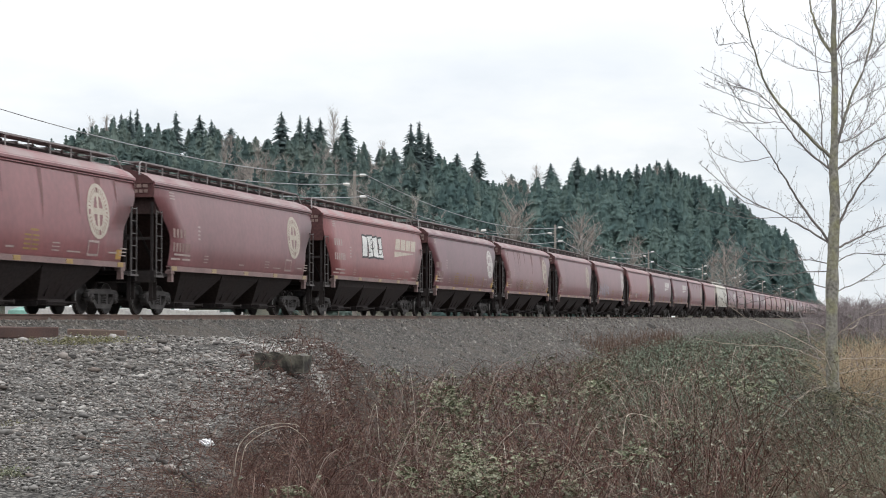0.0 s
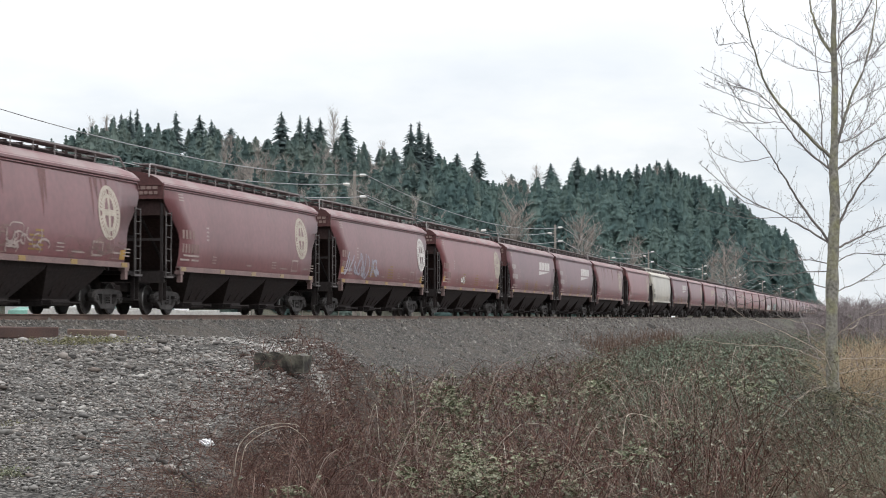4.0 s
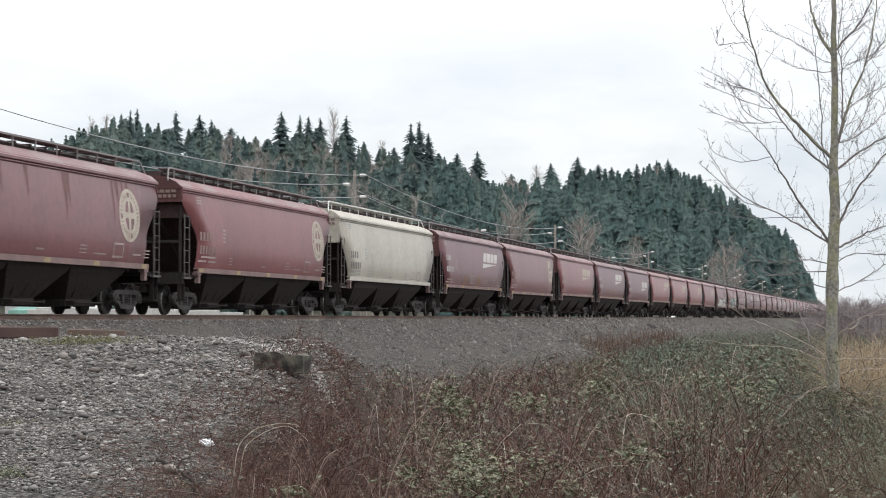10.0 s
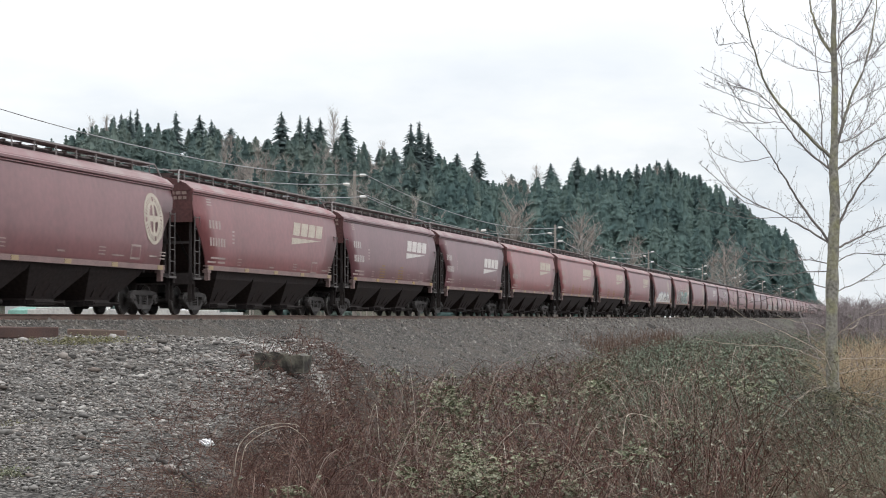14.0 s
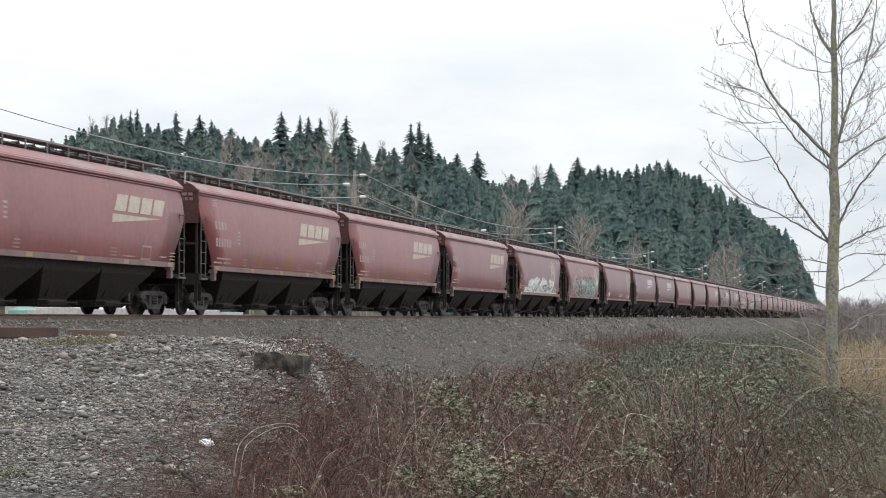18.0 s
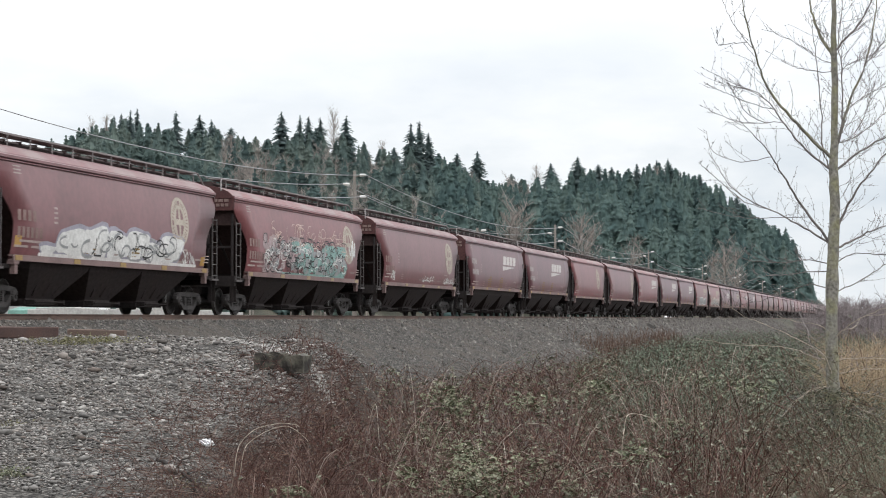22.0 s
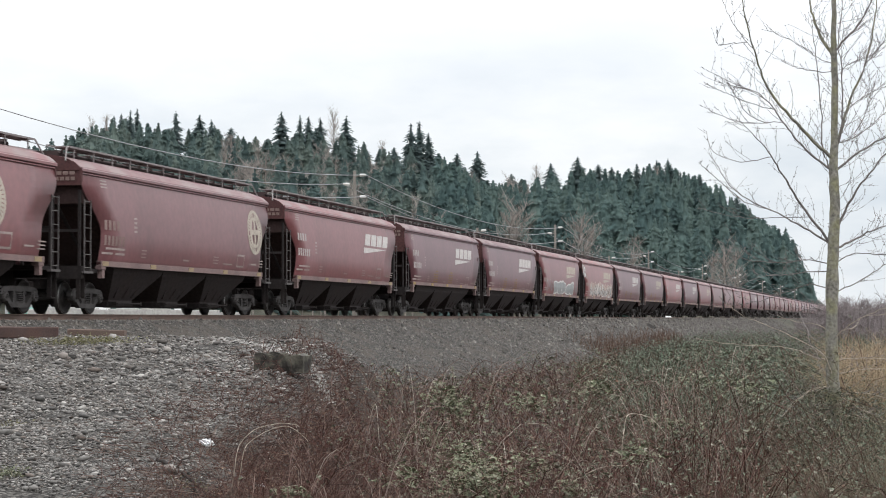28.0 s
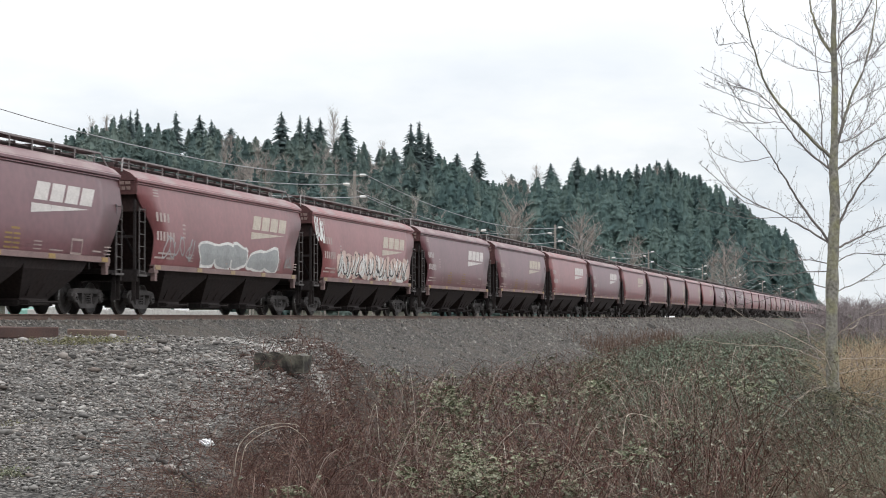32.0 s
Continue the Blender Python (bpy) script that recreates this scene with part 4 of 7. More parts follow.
def box_of(*a):
    g = Geo()
    g.box(*a)
    return g


RED = (0.19, 0.071, 0.075)
BRICK = (0.217, 0.078, 0.079)
WINE = (0.138, 0.06, 0.069)
BROWN = (0.169, 0.073, 0.078)
GREY = (0.38, 0.35, 0.297)
L_EM = "dusty brown-red grain hopper car with a round crest"
L_WM = "brick-red grain hopper car with leaning white blocks"
L_DK = "dark wine-brown grain hopper car with white blocks"
L_GF = "brown-red grain hopper car with sprayed graffiti"
L_GR = "pale grey grain hopper car among red ones"
STYLES = {
    0: (RED, "emblem", "cream", "drips", 1, L_EM), 1: (BROWN, "emblem", "cream", "", 0, L_EM), 2: (BRICK, "word", "cream", "tag", 0, L_GF),
    3: (WINE, "emblem", "mark", "lines", 1, L_EM), 4: (BROWN, "emblem", "cream", "low", 1, L_EM), 5: (BROWN, "emblem", "cream", "", 0, L_EM),
    6: (BROWN, "emblem", "mark", "left", 1, L_GF), 7: (RED, "emblem", "cream", "small", 1, L_EM), 8: (WINE, "word", "mark", "", 1, L_DK),
    9: (WINE, "word", "mark", "", 1, L_DK), 10: (BROWN, "emblem", "cream", "drips", 0, L_EM), 11: (RED, "emblem", "cream", "", 0, L_EM),
    12: (GREY, "none", "ghost", "", 0, L_GR), 13: (WINE, "word", "mark", "scrawl", 1, L_DK), 14: (BROWN, "emblem", "cream", "", 0, L_EM),
    15: (RED, "word", "cream", "", 0, L_WM), 16: (WINE, "word", "mark", "", 1, L_DK), 17: (WINE, "word", "mark", "", 0, L_DK),
    18: (BRICK, "word", "cream", "", 0, L_WM), 19: (BRICK, "word", "cream", "", 1, L_WM), 20: (BRICK, "word", "cream", "", 1, L_WM),
    21: (RED, "word", "cream", "", 0, L_WM), 22: (BROWN, "emblem", "cream", "white", 1, L_GF), 23: (RED, "emblem", "cream", "mural", 0, L_GF),
    24: (BROWN, "emblem", "cream", "bits", 0, L_EM), 25: (WINE, "word", "mark", "", 1, L_DK), 26: (WINE, "word", "mark", "", 1, L_DK),
    27: (RED, "emblem", "cream", "", 0, L_EM), 28: (BROWN, "emblem", "cream", "", 0, L_EM), 29: (RED, "word", "mark", "", 0, L_WM),
    30: (WINE, "word", "mark", "", 1, L_DK), 31: (WINE, "word", "mark", "", 1, L_DK), 32: (RED, "word", "cream", "silver", 0, L_GF),
    33: (BRICK, "word", "cream", "bold", 0, L_GF), 34: (WINE, "word", "mark", "", 1, L_DK), 35: (WINE, "word", "cream", "", 1, L_DK),
    36: (BRICK, "word", "mark", "", 0, L_WM), 37: (WINE, "word", "mark", "", 0, L_DK), 38: (RED, "word", "cream", "", 0, L_WM)}
# how far the mark of a car sits from its usual place
MARK_AT = {0: -0.5, 1: -0.15, 2: 0.7, 3: 0.45, 6: 1.0, 7: 0.85, 11: 0.6, 14: 0.6, 18: 0.3, 19: 0.3, 20: 0.4, 21: 0.5, 22: -1.1, 24: 0.0, 25: -0.6, 26: -1.3, 27: -1.6, 28: 0.7, 29: 0.45}
CARS = []
for i in range(-2, 84):
    if i in STYLES:
        st = STYLES[i]
    else:
        st = STYLES[(i * 7 + 3) % 31 if (i * 7 + 3) % 31 not in (2, 12, 22, 23) else 18]
        st = (*st[:3], "", st[4], L_WM if st[5] == L_GF else st[5])
    CARS.append((i, build_car(st, i < 42, MARK_AT.get(i, 0.0), i in (17, 21, 29, 32, 33, 34), 0.3 if i == 17 else 0.0)))

FRONT = 55.45                  # where the front of car 1 stands at the start
SLACK = ((-2, -0.3), (1, -0.3), (2, -0.27), (3, -0.33), (4, -0.1), (5, 0.42), (6, 0.73), (7, 1.3), (8, 1.5), (9, 0.78), (10, 0.25), (11, 0.85), (12, 0.85), (13, 0.7), (14, 0.1), (15, 0.3), (16, -0.1), (17, -0.65), (18, -1.1), (19, -1.15), (20, -1.3), (21, -1.32), (22, -0.6), (23, -0.22), (24, 0.52), (25, 0.93), (26, 0.2), (27, 0.02), (28, 0.15), (29, 0.62), (30, 0.83), (31, 0.5), (32, 0.25), (33, 0.2), (34, 0.0), (90, 0.0))


def travel(t):
    """Metres gone after t seconds: the train slows a little."""
    return 18.344 * t - 0.01734 * t * t


def along(i, t):
    """Where the middle of car i is at t seconds."""
    slack = float(np.interp(i, [a for a, b in SLACK], [b for a, b in SLACK]))
    return FRONT + (i - 1) * PITCH + slack - travel(t) + PITCH / 2


# ---- forest on the hill ----
def conifer_template(rng, boughs=560, spread=0.17, droop=0.6):
    """A unit-high conifer: a thin trunk, a dense core and many small overlapping boughs around it. Also gives the soft outward normals of its foliage."""
    v, f = [], []
    for k in range(3):
        a = 2.1 * k
        v.append((0.012 * math.cos(a), 0.012 * math.sin(a), 0.0))
    v.append((0, 0, 1.0))
    f += [(0, 1, 3), (1, 2, 3), (2, 0, 3)]
    full = rng.uniform(0.5, 0.95)
    tiers = int(rng.integers(10, 16))
    reach = rng.uniform(0.7, 1.25, tiers + 1)
    lean = rng.uniform(0, 6.28, tiers + 1)
    for i in range(boughs):
        u = rng.uniform(0, 1) ** 1.05
        k = int(u * tiers)
        u = 0.55 * u + 0.45 * (k + 0.5) / tiers
        z = 0.08 + 0.91 * u
        a = rng.uniform(0, 6.28)
        r = spread * (1 - u) ** full * reach[k] * (1 + 0.22 * math.cos(a - lean[k])) + 0.008
        r1 = r * rng.uniform(0.6, 1.2)
        r0 = r1 * rng.uniform(0.15, 0.55)
        w = 0.12 * r1 + 0.0055
        c, s = math.cos(a), math.sin(a)
        m = (r0 + r1) / 2
        o = len(v)
        z1 = z - droop * r1 * rng.uniform(0.3, 1.2)
        v += [(r0 * c, r0 * s, z + 0.012), (m * c + w * s, m * s - w * c, (z + z1) / 2 - 0.01), (r1 * c, r1 * s, z1), (m * c - w * s, m * s + w * c, (z + z1) / 2 - 0.01)]
        f += [(o, o + 1, o + 2), (o, o + 2, o + 3)]
    o = len(v)
    levels = (0.0, 0.2, 0.45, 0.72, 0.97)
    for u in levels:
        r = 0.7 * spread * (1 - u) ** full
        v += [(r * math.cos(0.7854 * k), r * math.sin(0.7854 * k), 0.08 + 0.88 * u) for k in range(8)]
    for i in range(len(levels) - 1):
        for k in range(8):
            a, b = o + 8 * i + k, o + 8 * i + (k + 1) % 8
            f += [(a, b, b + 8), (a, b + 8, a + 8)]
    v = np.array(v)
    nrm = np.stack([v[:, 0] / spread, v[:, 1] / spread, np.full(len(v), 0.95)], 1)
    return v, np.array(f), nrm / np.linalg.norm(nrm, axis=1, keepdims=True)


def bare_template(rng, stems=30, width=0.17):
    """A unit-high leafless broadleaf: a stem with many thin rising twigs."""
    v, f = [], []

    def stick(p, q, w):
        o = len(v)
        d = np.array(q) - np.array(p)
        side = np.cross(d, rng.normal(size=3))
        side = side / (np.linalg.norm(side) + 1e-9) * w
        v.extend([tuple(np.array(p) - side), tuple(np.array(p) + side), tuple(q)])
        f.append((o, o + 1, o + 2))
        v.extend([tuple(np.array(p) + 0.5 * d - side * 0.5), tuple(np.array(p) + 0.5 * d + side * 0.5), tuple(np.array(q) + rng.normal(size=3) * 0.012)])
        f.append((o + 3, o + 4, o + 5))

    for k in range(3):
        stick((0, 0, 0), (rng.normal() * 0.02, rng.normal() * 0.02, 0.95), 0.012)
    for i in range(stems):
        z = rng.uniform(0.25, 0.85)
        a = rng.uniform(0, 6.28)
        r = width * rng.uniform(0.4, 1.0) * (1.15 - abs(z - 0.5))
        q = np.array([r * math.cos(a), r * math.sin(a), z + rng.uniform(0.1, 0.22)])
        p = np.array([0, 0, z])
        stick(p, q, 0.004)
        for j in range(4):
            b = p + (q - p) * rng.uniform(0.3, 0.95)
            stick(b, b + np.array([rng.normal() * 0.05, rng.normal() * 0.05, rng.uniform(0.03, 0.11)]), 0.0026)
    return np.array(v), np.array(f)


# needle colours lifted and blued: distance haze is put into the base colour
M["needles"] = material("hazy_conifer_needles", (0.09, 0.142, 0.138), 0.9, vary=0.4, fine=0.3, coarse=0.045, second=(0.115, 0.162, 0.146), island=0.1, bump=0, spec=0.05, thin=0.35)
M["hemlock"] = material("hazy_grey_green_hemlock", (0.1, 0.148, 0.142), 0.9, vary=0.4, fine=0.3, coarse=0.05, second=(0.13, 0.165, 0.145), island=0.1, bump=0, spec=0.05, thin=0.35)
M["bare"] = material("grey_brown_bare_wood", (0.3, 0.268, 0.245), 0.9, vary=0.3, fine=0.8, coarse=0.05, island=0.3, bump=0, spec=0.2)
M["shrub"] = material("brown_shrub_twigs", (0.2, 0.172, 0.172), 0.9, vary=0.3, fine=0.8, coarse=0.05, island=0.3, bump=0, spec=0.2)
# firs on the ridge are lifted further to carry the haze
M["crown"] = material("hazy_fir_needles", (0.15, 0.198, 0.198), 0.9, vary=0.3, fine=1.2, coarse=0.2, island=0.15, bump=0, spec=0.1, thin=0.6)


# how high the closed canopy stands against the sky, bearing by bearing
CANOPY_PX = np.array([-200, 60, 95, 130, 170, 200, 260, 300, 400, 440, 480, 560, 620, 680, 720, 770, 810, 860, 900, 950, 1050, 1110, 1150, 1190, 1230, 1260, 1290, 1320, 1345, 1365, 1390, 1410, 1425, 1440], float)
CANOPY_PY = np.array([280, 258, 238, 226, 216, 206, 214, 226, 226, 235, 246, 226, 243, 254, 256, 270, 292, 318, 325, 312, 298, 296, 288, 292, 308, 316, 344, 360, 384, 400, 408, 440, 476, 500], float)


def build_forest():
    rng = np.random.default_rng(5)

    def mats(px, depth, h, wide):
        n = len(px)
        r = depth * (px - 784.0) / FOCAL
        x, y = depth * FWD[0] + r * RGT[0], depth * FWD[1] + r * RGT[1]
        z = ground_z(x, y) - 0.5
        a = rng.uniform(0, 6.28, n)
        m = np.zeros((n, 3, 4))
        m[:, 0, 0], m[:, 0, 1], m[:, 1, 0], m[:, 1, 1] = np.cos(a) * h * wide, -np.sin(a) * h * wide, np.sin(a) * h * wide, np.cos(a) * h * wide
        m[:, 2, 2] = h
        m[:, 0, 3], m[:, 1, 3], m[:, 2, 3] = x, y, z
        return m

    for name, mat, lo, hi, count, low, high, label in (("hemlock_forest", M["hemlock"], -130, 860, 70, 14, 24, "grey-green mixed conifers covering the hill's nearer shoulder"),
                                                       ("conifer_forest", M["needles"], 770, 1440, 62, 19, 30, "dense dark green conifer forest covering the hill")):
        vs, fs, ns, o = [], [], [], 0
        for k in range(8):
            tv, tf, tn = conifer_template(rng)
            n = count
            px = rng.uniform(lo, hi, n)
            t = rng.uniform(0, 1, n)
            d, hh = ridge(px)
            depth = d * (0.61 + 0.4 * t)
            r = depth * (px - 784.0) / FOCAL
            z0 = ground_z(depth * FWD[0] + r * RGT[0], depth * FWD[1] + r * RGT[1]) - 0.5
            room = EYE[2] + depth * (HORIZON - np.interp(px, CANOPY_PX, CANOPY_PY) - rng.uniform(-9, 30, n) * rng.uniform(0, 1, n)) / FOCAL - z0
            h = np.minimum(rng.uniform(low, high, n), room)
            keep = h > 4.0
            px, depth, h = px[keep], depth[keep], h[keep]
            m4 = mats(px, depth, h, rng.uniform(1.1, 1.75, len(h)) * np.clip(18 / h, 0.9, 1.8))
            v, f = scatter(tv, tf, m4)
            turn = m4[:, :, :3] / np.linalg.norm(m4[:, :, :3], axis=1, keepdims=True)
            vs.append(v), fs.append(f + o), ns.append(np.einsum("nij,kj->nki", turn, tn).reshape(-1, 3))
            o += len(v)
        me = big_mesh(name, np.vstack(vs), np.vstack(fs), mat, True)
        me.normals_split_custom_set_from_vertices(np.vstack(ns))
        tagged(new(name, me), label, "forest", kind="stuff")
    vs, fs, o = [], [], 0
    for k in range(3):
        tv, tf = bare_template(rng, 44, 0.24)
        n = 150
        c = rng.choice([150, 440, 460, 470, 560, 600, 650, 690, 740, 910, 930, 950, 1010, 1060, 1110, 1150, 1285, 1200, 1250, 1330, 1370, 1400, 1440, 1500, 1540], n)
        px = c + rng.normal(size=n) * 28
        t = rng.uniform(0, 0.95, n)
        d, hh = ridge(px)
        depth = d * (0.575 + 0.4 * np.where(px > 985, 0.15 * t, t))
        v, f = scatter(tv, tf, mats(px, depth, rng.uniform(11, 18, n) * np.where(px > 1180, 0.55, 1.0), rng.uniform(0.9, 1.5, n)))
        vs.append(v), fs.append(f + o)
        o += len(v)
    me = big_mesh("bare_woodland", np.vstack(vs), np.vstack(fs), M["bare"])
    tagged(new("bare_woodland", me), "patches of leafless grey-brown broadleaf trees among the conifers", "woodland", kind="stuff")


    vs, fs, o = [], [], 0
    for k in range(4):
        tv, tf = bare_template(rng, 26, 0.34)
        n = 80
        px = rng.uniform(1405, 1650, n)
        depth = rng.uniform(190, 400, n)
        v, f = scatter(tv, tf, mats(px, depth, rng.uniform(2.6, 6.4, n) * (depth / 280) ** 0.7 * ss(1380, 1500, px) ** 0.5, rng.uniform(0.9, 1.6, n)))
        vs.append(v), fs.append(f + o)
        o += len(v)
    me = big_mesh("bare_thicket", np.vstack(vs), np.vstack(fs), M["shrub"])
    tagged(new("bare_thicket", me), "bare brown shrubs in the distance beside the line", "shrubs", kind="stuff")


build_forest()


def tall_fir(px, top, reach, seed, fat=1.0, depth_k=0.985):
    """One tall fir that stands out on the crest: trunk and crown."""
    rng = np.random.default_rng(seed)
    d = float(ridge(np.array(float(px)))[0]) * depth_k
    x, y = spot(px, d)
    z0 = float(ground_z(x, y)) - 0.5
    h = rise(top, d) - z0
    ob = tagged(new("fir_tree"), "tall dark green fir standing out on the ridge", "tree", "firs on the ridge")
    ob.location = (x, y, z0)
    g = Geo()
    g.tube([(0, 0, 0), (0, 0, h * 0.5), (0, 0, h * 0.99)], [0.02 * h, 0.013 * h, 0.002 * h], 6)
    part("trunk", g, M["bare"], ob)
    R = 1.3 * reach * d / FOCAL
    v, f = [], []
    n = int(26 + h * 0.5)
    for i in range(n):
        u = (i + rng.uniform(0, 0.8)) / n
        z = h * (0.12 + 0.87 * u)
        r = R * (1 - u) ** 0.62 * rng.uniform(0.7, 1.12) + 0.12
        arms = 11 if u < 0.8 else 7
        for k in range(arms):
            if rng.uniform() < 0.13:
                continue
            a = rng.uniform(0, 6.28)
            rr = r * rng.uniform(0.4, 1.2)
            zk = z + h * rng.uniform(-0.022, 0.022)
            c, s = math.cos(a), math.sin(a)
            for b in range(3):
                t0, t1 = b / 3 * 0.85, (b + 1.25) / 3
                w = rr * (0.27 - 0.04 * b) + 0.12
                o = len(v)
                za, zb = zk - 0.32 * rr * t0 ** 1.4, zk - 0.32 * rr * t1 ** 1.4
                j = rng.normal() * 0.12
                v += [(rr * t0 * c, rr * t0 * s, za + 0.12), (rr * (t0 + t1) / 2 * c - w * s, rr * (t0 + t1) / 2 * s + w * c, (za + zb) / 2 - 0.35 * w),
                      (rr * t1 * c, rr * t1 * s, zb + j), (rr * (t0 + t1) / 2 * c + w * s, rr * (t0 + t1) / 2 * s - w * c, (za + zb) / 2 - 0.35 * w)]
                f += [(o, o + 1, o + 2), (o, o + 2, o + 3)]
    f = [q[::-1] for q in f]
    o = len(v)
    for i, u in enumerate((0.0, 0.25, 0.5, 0.75, 0.96)):
        r = 0.24 * R * (1 - u) ** 0.62
        v += [(r * math.cos(0.7854 * k), r * math.sin(0.7854 * k), h * (0.1 + 0.87 * u)) for k in range(8)]
        if i:
            for k in range(8):
                a, b = o + 8 * (i - 1) + k, o + 8 * (i - 1) + (k + 1) % 8
                f += [(a, b, b + 8), (a, b + 8, a + 8)]
    v = np.array(v) * np.array([fat, fat, 1])
    me = big_mesh("crown", v, np.array(f), M["crown"], True)
    out = np.stack([v[:, 0] / R, v[:, 1] / R, np.full(len(v), 0.7)], 1)
    me.normals_split_custom_set_from_vertices(out / np.linalg.norm(out, axis=1, keepdims=True))
    part("crown", me, None, ob)


for k, (px, top, reach) in enumerate(((200, 203, 12), (213, 200, 12), (229, 194, 14), (241, 191, 13), (310, 196, 16), (352, 202, 20), (373, 211, 17), (408, 225, 22))):
    tall_fir(px, top, reach, 100 + k)
for k, (px, top, reach) in enumerate(((497, 197, 22), (530, 202, 13), (545, 205, 17), (566, 206, 19), (612, 204, 22), (727, 217, 20), (742, 212, 20), (758, 234, 20))):
    tall_fir(px, top, reach, 120 + k)
for k, (px, top, reach) in enumerate(((697, 260, 18), (809, 270, 18), (845, 267, 22), (905, 307, 18), (975, 288, 20), (1023, 277, 24), (1059, 290, 20), (1083, 295, 16))):
    tall_fir(px, top, reach, 140 + k)
for k, (px, top, reach) in enumerate(((1128, 289, 18), (1163, 283, 17), (1183, 280, 18), (1205, 304, 14), (1240, 310, 14), (1305, 346, 18), (1340, 392, 14), (1358, 396, 16), (1391, 402, 14))):
    tall_fir(px, top, reach, 160 + k, 1.0, 0.97)


def bare_tree(px, top, seed, depth_k=0.97, width=0.17):
    rng = np.random.default_rng(seed)
    d = float(ridge(np.array(float(px)))[0]) * depth_k
    x, y = spot(px, d)
    z0 = float(ground_z(x, y)) - 0.5
    h = rise(top, d) - z0
    tv, tf = bare_template(rng, 70, width)
    me = big_mesh("bare_tree", tv * h, tf, M["bare"])
    ob = tagged(new("bare_tree", me), "tall leafless pale grey tree among dark conifers", "tree", "bare trees on the hill")
    ob.location = (x, y, z0)


for k, (px, top, dk, w) in enumerate(((160, 210, 0.97, 0.1), (186, 203, 0.97, 0.05), (590, 195, 0.98, 0.13), (676, 248, 0.97, 0.14), (950, 292, 0.96, 0.2),
                                      (455, 250, 0.9, 0.2), (580, 258, 0.9, 0.16), (1284, 422, 0.59, 0.26), (1262, 446, 0.595, 0.26), (1302, 440, 0.6, 0.24), (1165, 292, 0.95, 0.2), (1026, 376, 0.6, 0.26), (1040, 392, 0.6, 0.22), (1120, 414, 0.6, 0.2), (915, 345, 0.62, 0.2), (900, 372, 0.62, 0.2))):
    bare_tree(px, top, 300 + k, dk, w)


# ---- utility line behind the track ----
def pole_place(i):
    """Bearing and depth of pole i of the line."""
    u = 0.001028 + 0.000592 * i
    return 1600 - 1 / u, FOCAL * 30.4 * u, 1 / u / 3.72


def build_poles():
    ends = {0: [], 1: [], 2: []}
    for i in (-1, 0, 0.5, 1, 1.5, 2, 2.5, 3, 4, 5, 6, 7):
        px, d, up = pole_place(i)
        if px < -1500:
            continue
        x, y = spot(px, d)
        short = i != int(i)
        top = EYE[2] + d * up * (0.79 if short else 1.0) / FOCAL
        z0 = float(ground_z(x, y))
        ob = tagged(new("utility_pole"), "grey wooden utility pole with pale staggered brackets" if not short else "short grey wooden utility pole with one bracket", "utility pole", "poles behind the track")
        ob.location = (x, y, z0)
        h = top - z0
        g = Geo()
        g.tube([(0, 0, 0), (0, 0, h * 0.5), (0, 0, h)], [0.14, 0.115, 0.09], 10)
        part("pole", g, M["pole"], ob)
        arms = ((1, 0.25, 0), (-1, 0.75, 1), (1, 1.45, 2)) if not short else ((1, 0.2, 0),)
        for s, down, k in arms:
            a = Geo()
            p0 = (s * 0.08 * RGT[0], s * 0.08 * RGT[1], h - down - 0.06)
            p1 = (s * 0.28 * RGT[0], s * 0.28 * RGT[1], h - down)
            p2 = (s * 0.64 * RGT[0], s * 0.64 * RGT[1], h - down + 0.02)
            a.tube([p0, p1], 0.03, 6)
            arm = part("bracket", a, M["pole"], ob)
            b = Geo()
            b.tube([p1, tuple((np.array(p1) + np.array(p2)) / 2), p2], [0.075, 0.085, 0.06], 8)
            part("insulator", b, M["insul"], arm)
            if not short:
                ends[k].append((x + p2[0], y + p2[1], z0 + p2[2]))
    for k in ends:
        g = Geo()
        pts = []
        for j, (a, b) in enumerate(zip(ends[k], ends[k][1:])):
            a, b = np.array(a), np.array(b)
            pts += [tuple(a + (b - a) * t - np.array([0, 0, 1.25 if j == 0 else 1.1]) * 4 * t * (1 - t)) for t in np.linspace(0, 0.93, 15)]
        g.tube(pts + [ends[k][-1]], 0.018, 4, False)
        thing("overhead_wire", g, M["wire"], "thin sagging overhead cable strung between poles", "cable", "cables of the pole line")


build_poles()


